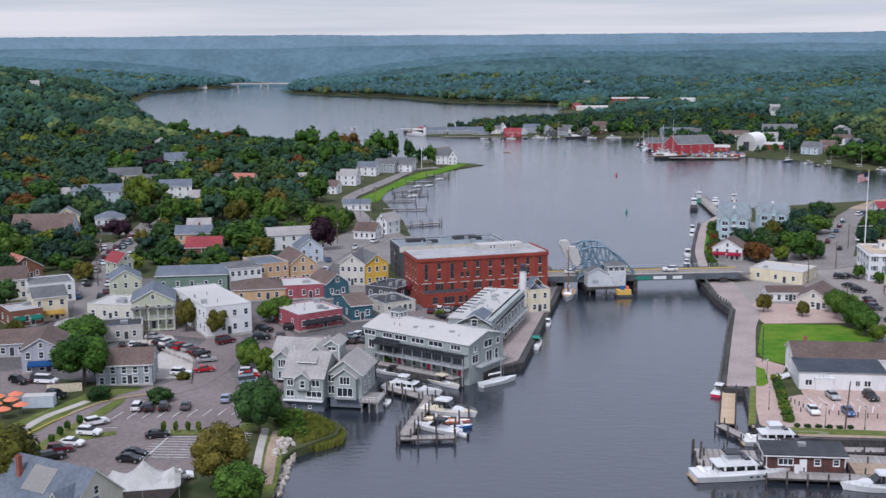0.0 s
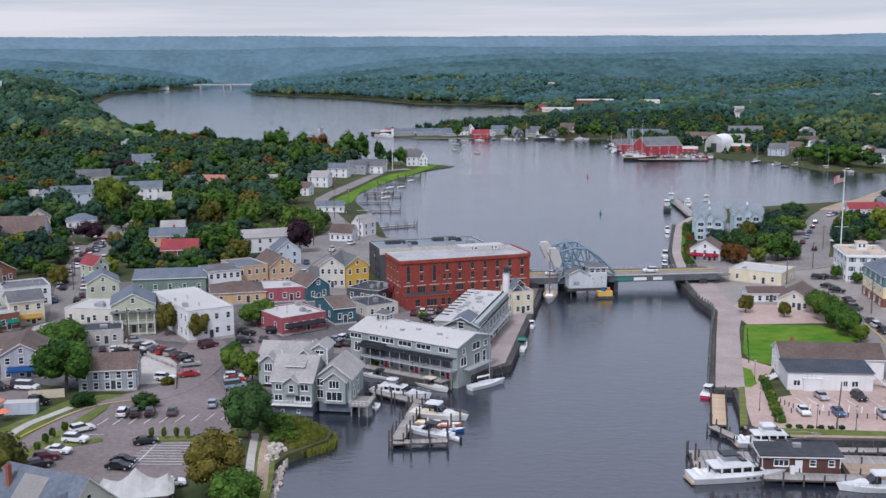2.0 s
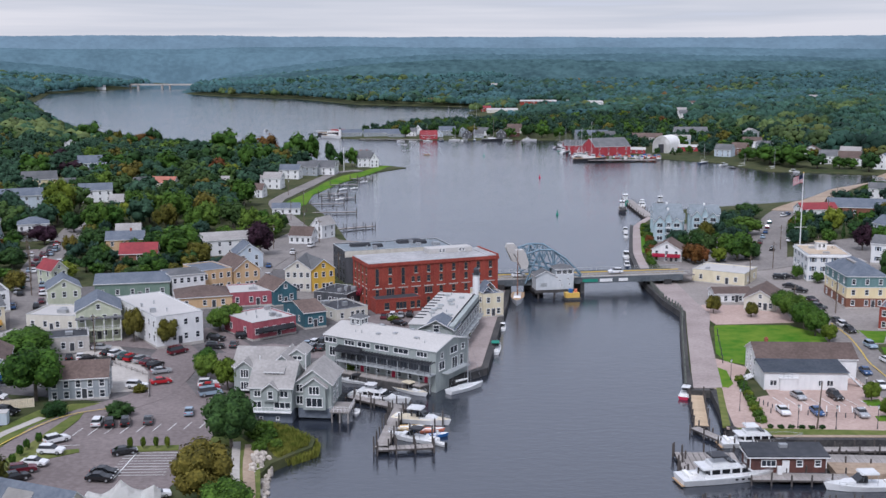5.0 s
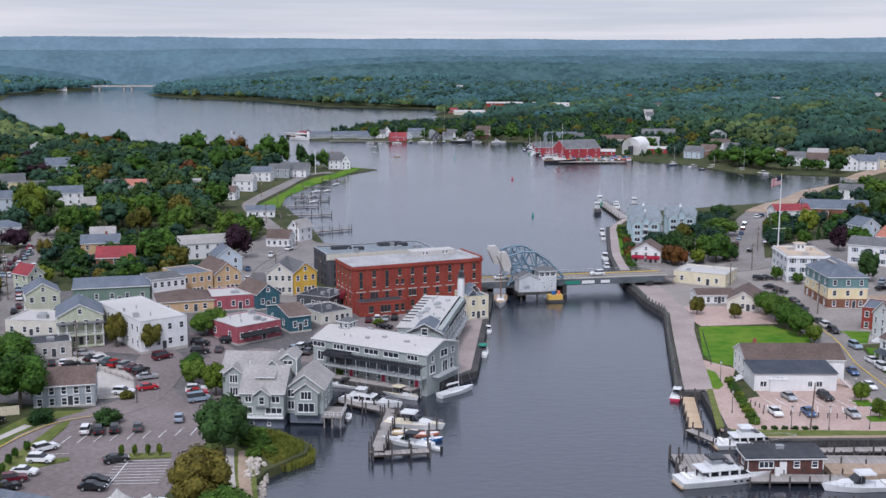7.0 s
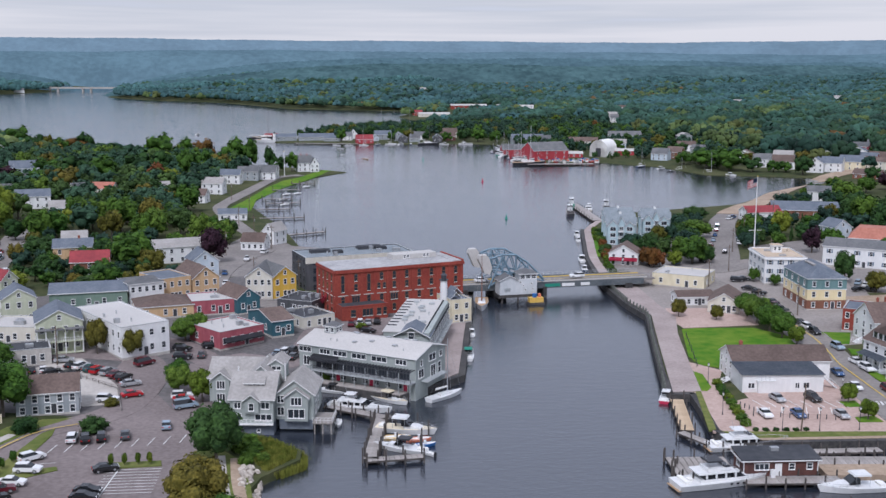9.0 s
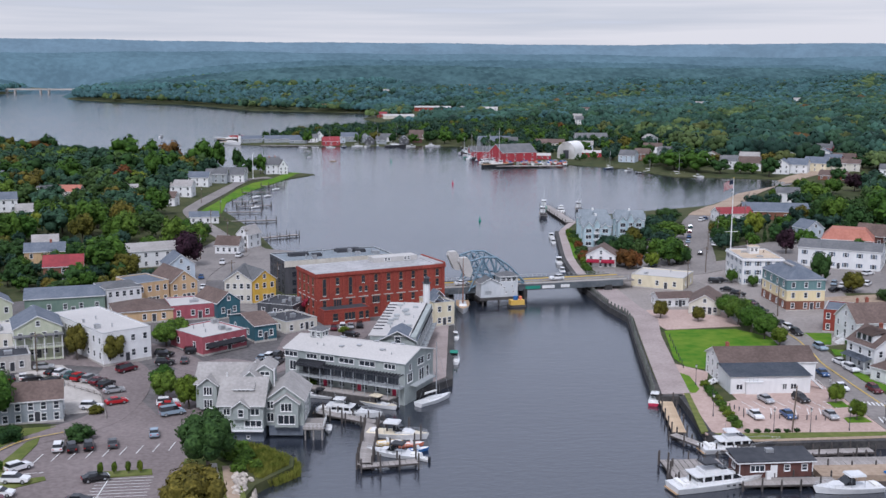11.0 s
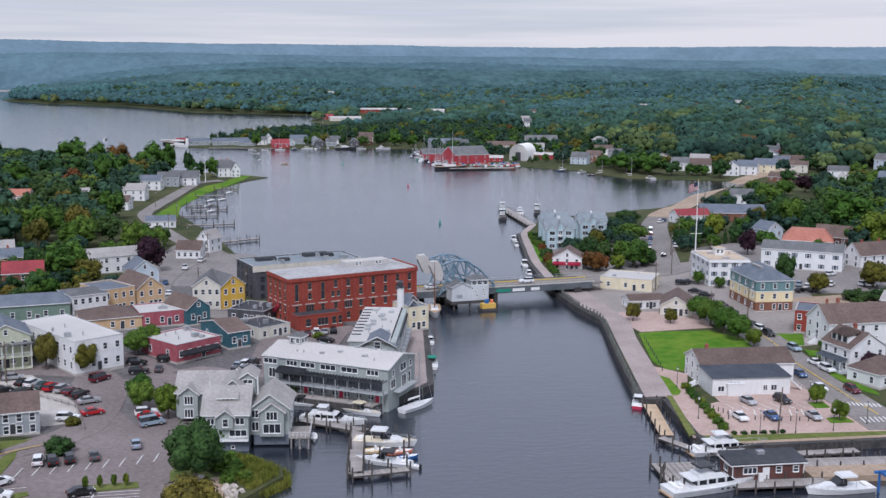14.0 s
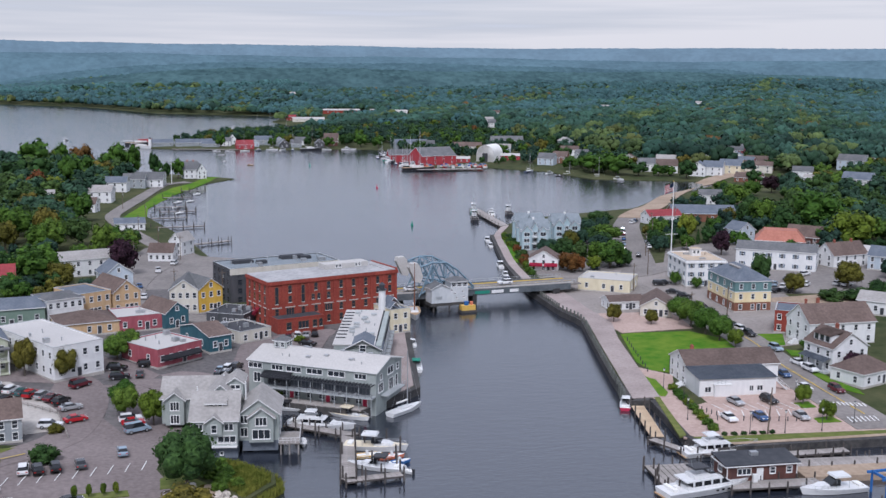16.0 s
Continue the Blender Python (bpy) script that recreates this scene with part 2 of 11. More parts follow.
M["hullred"] = surface("red_hull_paint", (0.42, 0.02, 0.06), (0.50, 0.03, 0.08), fine=2, coarse=0.4, rough=0.4)
M["hullblack"] = surface("black_hull_paint", (0.015, 0.017, 0.02), (0.035, 0.035, 0.04), fine=2, coarse=0.4, rough=0.4)
M["teak"] = surface("teak_deck", (0.34, 0.22, 0.12), (0.44, 0.30, 0.18), fine=3, coarse=0.4, rough=0.8)
M["canvas_blue"] = surface("blue_canvas", (0.02, 0.10, 0.30), (0.03, 0.14, 0.38), fine=2, coarse=0.4, rough=0.85)
M["tarp"] = surface("white_canvas", (0.70, 0.69, 0.66), (0.80, 0.79, 0.76), fine=1, coarse=0.3, rough=0.85)
M["orange"] = surface("salmon_canvas", (0.60, 0.17, 0.09), (0.70, 0.23, 0.13), fine=2, coarse=0.4, rough=0.85)
M["ochre"] = surface("ochre_hull_paint", (0.58, 0.36, 0.07), (0.66, 0.44, 0.11), fine=2, coarse=0.4, rough=0.5)
M["tyre"] = surface("tyre_rubber", (0.015, 0.015, 0.015), (0.03, 0.03, 0.03), fine=6, coarse=1, rough=0.9)
M["wood"] = surface("creosoted_pole_wood", (0.10, 0.075, 0.055), (0.17, 0.13, 0.10), fine=4, coarse=0.4, rough=0.95)
M["mastwood"] = surface("varnished_brown_spar", (0.16, 0.06, 0.03), (0.25, 0.10, 0.05), fine=4, coarse=0.5, rough=0.5)
M["girder"] = surface("dark_grey_painted_steel", (0.07, 0.085, 0.095), (0.12, 0.135, 0.145), fine=1.5, coarse=0.3, rough=0.6)
M["reed"] = surface("marsh_reed", (0.09, 0.12, 0.02), (0.22, 0.22, 0.045), fine=0.5, coarse=0.08, rough=1, island=True, vary=0.25, worldspace=True, spec=0.1)


def leaf_material(name, c1, c2, vary=0.16, coarse=0.12):
    m = surface(name, tuple(0.55 * c for c in c1), tuple(1.25 * c for c in c2), fine=1.7, coarse=coarse, rough=0.75, island=True, vary=vary, spec=0.12, bump=0.3)
    n, l = m.node_tree.nodes, m.node_tree.links
    rnd = n.new("ShaderNodeObjectInfo")
    hs = n.new("ShaderNodeHueSaturation")
    rng = n.new("ShaderNodeMapRange")
    rng.inputs["To Min"].default_value, rng.inputs["To Max"].default_value = 0.475, 0.515
    rng2 = n.new("ShaderNodeMapRange")
    rng2.inputs["To Min"].default_value, rng2.inputs["To Max"].default_value = 1.2, 0.75
    b = n["Principled BSDF"]
    old = b.inputs["Base Color"].links[0].from_socket
    l.new(rnd.outputs["Random"], rng.inputs["Value"])
    l.new(rnd.outputs["Random"], rng2.inputs["Value"])
    l.new(rng.outputs[0], hs.inputs["Hue"])
    l.new(rng2.outputs[0], hs.inputs["Value"])
    l.new(old, hs.inputs["Color"])
    l.new(hs.outputs[0], b.inputs["Base Color"])
    return m


M["leaf"] = leaf_material("green_foliage", (0.022, 0.066, 0.011), (0.074, 0.142, 0.020))
M["leaf"]["key"] = "leaf"
M["leaf_bright"] = leaf_material("yellow_green_foliage", (0.054, 0.098, 0.011), (0.126, 0.172, 0.020))
M["leaf_bright"]["key"] = "leaf_bright"
M["leaf_dark"] = leaf_material("dark_green_foliage", (0.014, 0.043, 0.013), (0.042, 0.088, 0.023))
M["leaf_dark"]["key"] = "leaf_dark"
M["leaf_rust"] = leaf_material("rusting_autumn_foliage", (0.07, 0.048, 0.014), (0.15, 0.068, 0.018))
M["leaf_rust"]["key"] = "leaf_rust"
M["leaf_purple"] = leaf_material("copper_beech_foliage", (0.018, 0.010, 0.016), (0.045, 0.020, 0.030))
M["leaf_purple"]["key"] = "leaf_purple"
M["leaf_olive"] = leaf_material("olive_foliage", (0.056, 0.064, 0.012), (0.125, 0.115, 0.020))
M["leaf_olive"]["key"] = "leaf_olive"
# bluish lean puts the haze over farther trees into the leaf colour
M["leaf_hill"] = leaf_material("haze_tinted_foliage", (0.014, 0.040, 0.026), (0.036, 0.074, 0.048))
M["leaf_hill"]["key"] = "leaf_hill"
# mid and far tones carry distance haze as a lighter, bluer leaf colour
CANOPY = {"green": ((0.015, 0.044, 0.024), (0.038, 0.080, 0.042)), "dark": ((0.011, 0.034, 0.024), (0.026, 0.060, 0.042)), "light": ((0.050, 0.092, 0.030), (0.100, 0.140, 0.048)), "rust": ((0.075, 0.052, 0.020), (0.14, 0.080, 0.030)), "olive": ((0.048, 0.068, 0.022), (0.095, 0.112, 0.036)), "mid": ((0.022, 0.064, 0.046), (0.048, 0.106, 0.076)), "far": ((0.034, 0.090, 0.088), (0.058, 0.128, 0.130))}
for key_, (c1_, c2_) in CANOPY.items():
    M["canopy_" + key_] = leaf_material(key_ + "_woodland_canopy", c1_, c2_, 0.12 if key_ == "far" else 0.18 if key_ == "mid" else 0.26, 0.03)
M["bark"] = surface("grey_bark", (0.09, 0.075, 0.06), (0.16, 0.135, 0.11), fine=4, coarse=0.6, rough=0.95, bump=0.02)

# tidal water: dark, with fine wind ripples and slow swells
wm, n, l, b = shader("tidal_river_water", 0.12, 0.0, 0.5)
b.inputs["Base Color"].default_value = (0.020, 0.025, 0.036, 1)
b.inputs["IOR"].default_value = 2.2
geo = n.new("ShaderNodeNewGeometry")
bumps = []
for scale, dist, det, sx in ((0.42, 0.066, 7, 0.8), (1.3, 0.045, 3, 0.7), (0.05, 0.06, 2, 0.7)):
    mp = n.new("ShaderNodeMapping")
    mp.inputs["Scale"].default_value = (sx, 1.6, 1)
    mp.inputs["Rotation"].default_value = (0, 0, 0.4)
    nz = n.new("ShaderNodeTexNoise")
    nz.inputs["Scale"].default_value, nz.inputs["Detail"].default_value = scale, det
    bp = n.new("ShaderNodeBump")
    bp.inputs["Strength"].default_value, bp.inputs["Distance"].default_value = 1.0, dist
    l.new(geo.outputs["Position"], mp.inputs["Vector"])
    l.new(mp.outputs[0], nz.inputs["Vector"])
    l.new(nz.outputs["Fac"], bp.inputs["Height"])
    if bumps:
        l.new(bumps[-1].outputs[0], bp.inputs["Normal"])
    bumps.append(bp)
l.new(bumps[-1].outputs[0], b.inputs["Normal"])
slick = n.new("ShaderNodeTexNoise")
slick.inputs["Scale"].default_value, slick.inputs["Detail"].default_value = 0.012, 3
l.new(geo.outputs["Position"], slick.inputs["Vector"])
srange = n.new("ShaderNodeMapRange")
srange.inputs["From Min"].default_value, srange.inputs["From Max"].default_value = 0.35, 0.65
srange.inputs["To Min"].default_value, srange.inputs["To Max"].default_value = 0.06, 0.12
l.new(slick.outputs["Fac"], srange.inputs["Value"])
l.new(srange.outputs[0], b.inputs["Roughness"])
M["water"] = wm


# ---- building helpers ----
def mesh_ob(name, bm, mats, parent=None, label="", smooth=False):
    me = bpy.data.meshes.new(name)
    bm.to_mesh(me)
    bm.free()
    for m in mats if isinstance(mats, (list, tuple)) else [mats]:
        me.materials.append(m)
    if smooth:
        me.polygons.foreach_set("use_smooth", [True] * len(me.polygons))
    ob = new(name, me)
    if parent is not None:
        ob.parent = parent
    if label:
        ob["label"] = label
    return ob


def part(name, bm, material, parent, label="", smooth=False):
    return mesh_ob(name, bm, material, parent, label, smooth)


def shared(name, me, parent, m):
    ob = new(name, me)
    ob.parent = parent
    ob.matrix_basis = m
    return ob


def empty(name, m, label, category, group="", kind=""):
    ob = new(name)
    ob.empty_display_size = 0.5
    ob.matrix_world = m
    return tagged(ob, label, category, group, kind)


def box(bm, x0, y0, z0, x1, y1, z1, mi=0, m=None):
    v = [bm.verts.new(Vector(p) if m is None else m @ Vector(p)) for p in ((x0, y0, z0), (x1, y0, z0), (x1, y1, z0), (x0, y1, z0), (x0, y0, z1), (x1, y0, z1), (x1, y1, z1), (x0, y1, z1))]
    for f in ((0, 3, 2, 1), (4, 5, 6, 7), (0, 1, 5, 4), (1, 2, 6, 5), (2, 3, 7, 6), (3, 0, 4, 7)):
        bm.faces.new([v[i] for i in f]).material_index = mi
    return v


def prism(bm, outline, z0, z1, mi=0):
    """Upright prism over a plan outline."""
    a = [bm.verts.new((x, y, z0)) for x, y in outline]
    b = [bm.verts.new((x, y, z1)) for x, y in outline]
    k = len(outline)
    bm.faces.new(b).material_index = mi
    bm.faces.new(a[::-1]).material_index = mi
    for i in range(k):
        bm.faces.new((a[i], a[(i + 1) % k], b[(i + 1) % k], b[i])).material_index = mi


def rod(bm, p, q, r0, r1=None, sides=6, mi=0):
    p, q = Vector(p), Vector(q)
    r1 = r0 if r1 is None else r1
    turn = (q - p).to_track_quat("Z", "Y").to_matrix()
    ring = []
    for c, r in ((p, r0), (q, r1)):
        ring.append([bm.verts.new(c + turn @ Vector((r * math.cos(a * math.tau / sides), r * math.sin(a * math.tau / sides), 0))) for a in range(sides)])
    for i in range(sides):
        j = (i + 1) % sides
        bm.faces.new((ring[0][i], ring[0][j], ring[1][j], ring[1][i])).material_index = mi
    bm.faces.new(ring[0][::-1]).material_index = mi
    bm.faces.new(ring[1]).material_index = mi


def sd_poly(px, py, poly):
    """Signed distance to a closed outline, positive inside."""
    p = np.array(poly, float)
    q = np.roll(p, -1, 0)
    if px.size < 400:
        e, r = q - p, np.stack([px, py], -1)[..., None, :] - p
        s = np.clip((r * e).sum(-1) / ((e * e).sum(-1) + 1e-12), 0, 1)
        best = np.sqrt(((r - s[..., None] * e) ** 2).sum(-1)).min(-1)
        cross = (p[:, 1] > py[..., None]) != (q[:, 1] > py[..., None])
        hits = cross & (px[..., None] < e[:, 0] * r[..., 1] / (e[:, 1] + 1e-12) + p[:, 0])
        return np.where(hits.sum(-1) % 2 == 1, best, -best)
    best = np.full(px.shape, 1e9)
    inside = np.zeros(px.shape, bool)
    for (ax, ay), (bx, by) in zip(p, q):
        dx, dy = bx - ax, by - ay
        s = np.clip(((px - ax) * dx + (py - ay) * dy) / (dx * dx + dy * dy + 1e-12), 0, 1)
        best = np.minimum(best, np.hypot(px - ax - s * dx, py - ay - s * dy))
        cross = (ay > py) != (by > py)
        inside ^= cross & (px < (bx - ax) * (py - ay) / (by - ay + 1e-12) + ax)
    return np.where(inside, best, -best)


# ---- land and water ----
WEST_SOUTH = [(-34, -700), (-33, 60), (-32, 150), (-30, 186), (-27.6, 193), (-24.3, 197), (-20.6, 201), (-20.2, 205), (-22.6, 209.5), (-25, 213), (-30.5, 216.5), (-34.5, 221.5), (-33.5, 228), (-24.5, 240), (-15.5, 250), (2, 237), (6, 240.5), (17.9, 251.3), (25.3, 285.5), (33.8, 324.8), (38.1, 347)]
WEST_NORTH = [(36, 372), (27, 402), (5, 428), (-13, 441), (-18, 494), (-24, 530), (-32, 573), (-35, 596), (-26, 645), (-17, 673), (2, 725), (29, 765), (18, 778), (-6, 800), (-40, 836), (-125, 900), (-205, 952), (-246, 1016), (-286, 1120), (-336, 1300), (-388, 1450), (-540, 1900), (-704, 2696), (-681, 2953), (-612, 3182), (-640, 3900), (-500, 4350), (-500, 4700), (-4700, 4700), (-4700, -700)]
EAST_NORTH = [(4700, -700), (4700, 4700), (-500, 4699), (-499, 4352), (-300, 4200), (-350, 3700), (-420, 3300), (-384, 2662), (-278, 2457), (-106, 2262), (18, 1928), (150, 1851), (206, 1800), (190, 1690), (165, 1600), (182, 1410), (160, 1325), (70, 1250), (8, 1130), (-26, 1080), (31, 1046), (95, 1039), (163, 1034), (196, 1015), (190, 950), (180, 890), (174, 840), (176, 806), (208, 803), (220, 826), (238, 802), (257, 779), (269, 714), (304, 699), (331, 686), (338, 668)]
EAST_SOUTH = [(310, 640), (261, 599), (222, 557), (150, 530), (128, 505), (112, 472), (93.6, 403), (89.5, 382), (84, 350), (82, 320), (82.6, 304.5), (75, 279), (65.6, 247), (61.0, 230), (66.0, 229.6), (64.0, 218), (61.2, 205), (63.5, 198), (89, 195.5), (104, 194), (118, 188), (116, 100), (112, -700)]
WEST = WEST_SOUTH + WEST_NORTH
EAST = EAST_NORTH + EAST_SOUTH


def sstep(a, b, x):
    t = np.clip((x - a) / (b - a), 0, 1)
    return t * t * (3 - 2 * t)


def swell(x, y, k, ph):
    return np.sin(x * k + ph) * np.cos(y * k * 0.8 + 1.7 * ph) + 0.5 * np.sin(x * k * 2.3 - y * k * 1.4 + ph)


def land_height(x, y, dw, de):
    """Height of the land; dw, de: distances inland on either bank."""
    d = np.maximum(dw, de)
    soft = sstep(430, 520, y)
    town = 1.6 + 0.028 * np.clip(np.where(dw > de, dw - 12, de - 30), 0, 240)
    shore = 0.35 + np.minimum(d * 0.12, 1.2) + 0.028 * np.clip(d - 20, 0, 300)
    z = town * (1 - soft) + shore * soft
    z = z + 54 * np.exp(-(((x + 425) / 170) ** 2 + ((y - 1030) / 270) ** 2)) * sstep(0, 60, dw) * sstep(700, 950, y)
    z = z + 18 * np.exp(-(((x + 430) / 120) ** 2 + ((y - 640) / 230) ** 2)) * sstep(20, 200, dw)
    r = np.hypot(x * 0.55, y)
    back = 8 * sstep(1250, 2300, r) + 22 * sstep(2500, 4000, r) + 26 * sstep(500, 1500, x) * sstep(1300, 2400, r)
    back = back * (1 + 0.16 * swell(x, y, 0.0021, 0.6) + 0.10 * swell(x, y, 0.0052, 2.0))
    return z + back * sstep(0, 420, d) + 1.5 * swell(x, y, 0.012, 1.0) * sstep(40, 300, d) + 4.0 * swell(x, y, 0.0085, 2.2) * sstep(320, 620, d)


def ground_z(x, y):
    ax, ay = np.atleast_1d(np.array(x, float)), np.atleast_1d(np.array(y, float))
    z = land_height(ax, ay, sd_poly(ax, ay, WEST), sd_poly(ax, ay, EAST))
    return z if np.ndim(x) else float(z[0])


def grid_points(x0, x1, y0, y1, step):
    gx, gy = np.meshgrid(np.arange(x0, x1, step), np.arange(y0, y1, step))
    return np.stack([gx.ravel(), gy.ravel()], 1)


def outline_offset(poly, d):
    """Outline moved outwards by d."""
    p = np.array(poly, float)
    e = np.roll(p, -1, 0) - p
    e /= np.linalg.norm(e, axis=1, keepdims=True)
    nrm = np.stack([e[:, 1], -e[:, 0]], 1)
    area = np.sum(p[:, 0] * np.roll(p[:, 1], -1) - np.roll(p[:, 0], -1) * p[:, 1])
    nrm *= 1 if area > 0 else -1
    v = nrm + np.roll(nrm, 1, 0)
    v /= np.maximum(np.sum(v * v, 1, keepdims=True) / 2, 0.6)
    return p + v * d


def cdt_mesh(name, pts, loops, height, mat_, keep=None):
    """Sheet triangulated over points and closed loops, lifted by height(x, y)."""
    verts, edges = [Vector(p) for p in pts], []
    for lp in loops:
        s = len(verts)
        verts += [Vector((float(a), float(b))) for a, b in lp]
        edges += [(s + i, s + (i + 1) % len(lp)) for i in range(len(lp))]
    vo, _, fo, *_ = geometry.delaunay_2d_cdt(verts, edges, [], 0, 1e-4)
    xy = np.array([(v.x, v.y) for v in vo])
    if keep is not None:
        f = np.array(fo)
        c = xy[f].mean(1)
        fo = f[keep(c[:, 0], c[:, 1])].tolist()
    z = height(xy[:, 0], xy[:, 1])
    me = bpy.data.meshes.new(name)
    me.from_pydata([(a, b, c) for (a, b), c in zip(xy.tolist(), z.tolist())], [], fo)
    me.materials.append(mat_)
    me.update()
    return tagged(new(name, me), kind="structure")


def bed(x, y):
    dw, de = sd_poly(x, y, WEST), sd_poly(x, y, EAST)
    return np.where(np.maximum(dw, de) > -0.05, land_height(x, y, dw, de), -3.0)


pts = np.concatenate([grid_points(-460, 520, 150, 860, 13), grid_points(-900, 900, 860, 1700, 40), grid_points(-900, -460, 150, 860, 40), grid_points(520, 900, 150, 860, 40), grid_points(-4600, 4650, 1700, 4700, 130), grid_points(-4600, -900, -600, 1700, 150), grid_points(900, 4650, -600, 1700, 150)])
near = np.maximum(sd_poly(pts[:, 0], pts[:, 1], WEST), sd_poly(pts[:, 0], pts[:, 1], EAST))
pts = pts[np.abs(near + 0.3) > 1.2]
loops = [WEST, EAST, outline_offset(WEST, 0.5), outline_offset(EAST, 0.5), [(-4800, -800), (4800, -800), (4800, 4800), (-4800, 4800)]]
tagged(cdt_mesh("ground", pts, loops, bed, M["soil"]), "town ground and wooded hills round a tidal river", "ground")

bm = bmesh.new()
wv = [bm.verts.new(p) for p in ((-4790, -790, 0), (4790, -790, 0), (4790, 4790, 0), (-4790, 4790, 0))]
bm.faces.new(wv)
tagged(mesh_ob("water", bm, M["water"]), "dark rippled water of the tidal river", "water", kind="structure")


def sheet(name, outline, lift, material, label="", category="", step=9.0, drop=0.35):
    """Flat area laid on the ground, with an edge that drops below it."""
    o = np.array(outline, float)
    g = grid_points(o[:, 0].min(), o[:, 0].max(), o[:, 1].min(), o[:, 1].max(), step)
    if len(g):
        g = g[sd_poly(g[:, 0], g[:, 1], outline) > 1.5]
    edge = []
    for a, b2 in zip(o, np.roll(o, -1, 0)):
        k = max(1, int(np.linalg.norm(b2 - a) / step))
        edge += [tuple(a + (b2 - a) * i / k) for i in range(k)]
    ob = cdt_mesh(name, g, [edge], lambda x, y: ground_z(x, y) + lift, material, keep=lambda x, y: sd_poly(x, y, outline) > 0)
    bm = bmesh.new()
    bm.from_mesh(ob.data)
    rim = [e for e in bm.edges if e.is_boundary]
    ret = bmesh.ops.extrude_edge_only(bm, edges=rim)
    for v in ret["geom"]:
        if isinstance(v, bmesh.types.BMVert):
            v.co.z -= drop
    bm.to_mesh(ob.data)
    bm.free()
    return tagged(ob, label, category)


def ribbon(line, width):
    """Outline of a strip of that width along a line."""
    p = [Vector(a) for a in line]
    left, right = [], []
    for i, a in enumerate(p):
        d = (p[min(i + 1, len(p) - 1)] - p[max(i - 1, 0)]).normalized()
        w = width[i] if isinstance(width, (list, tuple)) else width
        nrm = Vector((-d.y, d.x)) * w / 2
        left.append(tuple(a + nrm))
        right.append(tuple(a - nrm))
    return right + left[::-1]


def smooth(line, k=4):
    """Rounded line through the points."""
    p = [Vector(a) for a in line]
    p = [p[0] * 2 - p[1]] + p + [p[-1] * 2 - p[-2]]
    out = []
    for i in range(1, len(p) - 2):
        for j in range(k):
            t = j / k
            out.append(tuple(0.5 * (2 * p[i] + (p[i + 1] - p[i - 1]) * t + (2 * p[i - 1] - 5 * p[i] + 4 * p[i + 1] - p[i + 2]) * t * t + (3 * p[i] - p[i - 1] - 3 * p[i + 1] + p[i + 2]) * t ** 3)))
    return out + [tuple(p[-2])]


# ---- houses ----
BUILT = []
WINDOWS = {}


def window_meshes(w, h, style, frame_mat, whole=False):
    key = (round(w, 2), round(h, 2), style, frame_mat, whole)
    if key not in WINDOWS:
        f = 0.13
        bm = bmesh.new()
        outer = [(-w / 2 - f, -h / 2 - f - 0.05), (w / 2 + f, -h / 2 - f - 0.05), (w / 2 + f, h / 2 + f), (-w / 2 - f, h / 2 + f)]
        inner = [(-w / 2, -h / 2), (w / 2, -h / 2), (w / 2, h / 2), (-w / 2, h / 2)]
        if style == "arch":
            outer[2:] = [(w / 2 + f, h / 2 + 0.05), (w / 4, h / 2 + f + 0.2), (-w / 4, h / 2 + f + 0.2), (-w / 2 - f, h / 2 + 0.05)]
            inner[2:] = [(w / 2, h / 2 - 0.08), (w / 4, h / 2 + 0.1), (-w / 4, h / 2 + 0.1), (-w / 2, h / 2 - 0.08)]
        k = len(outer)
        deep = [-0.16 if i < 2 else -0.09 for i in range(k)]
        of, ob_ = [bm.verts.new((x, deep[i], z)) for i, (x, z) in enumerate(outer)], [bm.verts.new((x, 0, z)) for x, z in outer]
        inf, ib = [bm.verts.new((x, -0.09, z)) for x, z in inner], [bm.verts.new((x, 0, z)) for x, z in inner]
        for i in range(k):
            j = (i + 1) % k
            for q in ((of[i], of[j], inf[j], inf[i]), (ob_[i], ob_[j], of[j], of[i]), (inf[i], inf[j], ib[j], ib[i])):
                bm.faces.new(q).material_index = 2 if i == 0 else 0
        fb = bm
        gb = bm if whole else bmesh.new()
        gi, ti = (1, 0) if whole else (0, 1)
        box(gb, -w / 2, -0.035, -h / 2, w / 2, 0.0, h / 2 + (0.1 if style == "arch" else 0), gi)
        if style in ("sash", "shutter", "arch"):
            box(gb, -w / 2, -0.07, -0.04, w / 2, -0.03, 0.04, ti)
        if style in ("triple", "twin"):
            for q in (-w / 6, w / 6) if style == "triple" else (0,):
                box(gb, q - 0.06, -0.07, -h / 2, q + 0.06, -0.03, h / 2, ti)
        fm = bpy.data.meshes.new("window")
        fb.to_mesh(fm)
        fb.free()
        fm.materials.append(M[frame_mat])
        fm.materials.append(M["glass"])
        fm.materials.append(M["concrete" if frame_mat == "brick_brown" else frame_mat])
        pm = None
        if not whole:
            pm = bpy.data.meshes.new("pane")
            gb.to_mesh(pm)
            gb.free()
            pm.materials.append(M["glass"])
            pm.materials.append(M[frame_mat])
        sm = None
        if style == "shutter":
            bm = bmesh.new()
            box(bm, -0.2, -0.07, -h / 2, 0.2, 0, h / 2)
            for k in range(6):
                box(bm, -0.15, -0.09, h * (k / 6.4 - 0.44), 0.15, -0.07, h * (k / 6.4 - 0.34))
            sm = bpy.data.meshes.new("shutter")
            bm.to_mesh(sm)
            bm.free()
            sm.materials.append(M["bluetrim"])
        WINDOWS[key] = (fm, pm, sm)
    return WINDOWS[key]


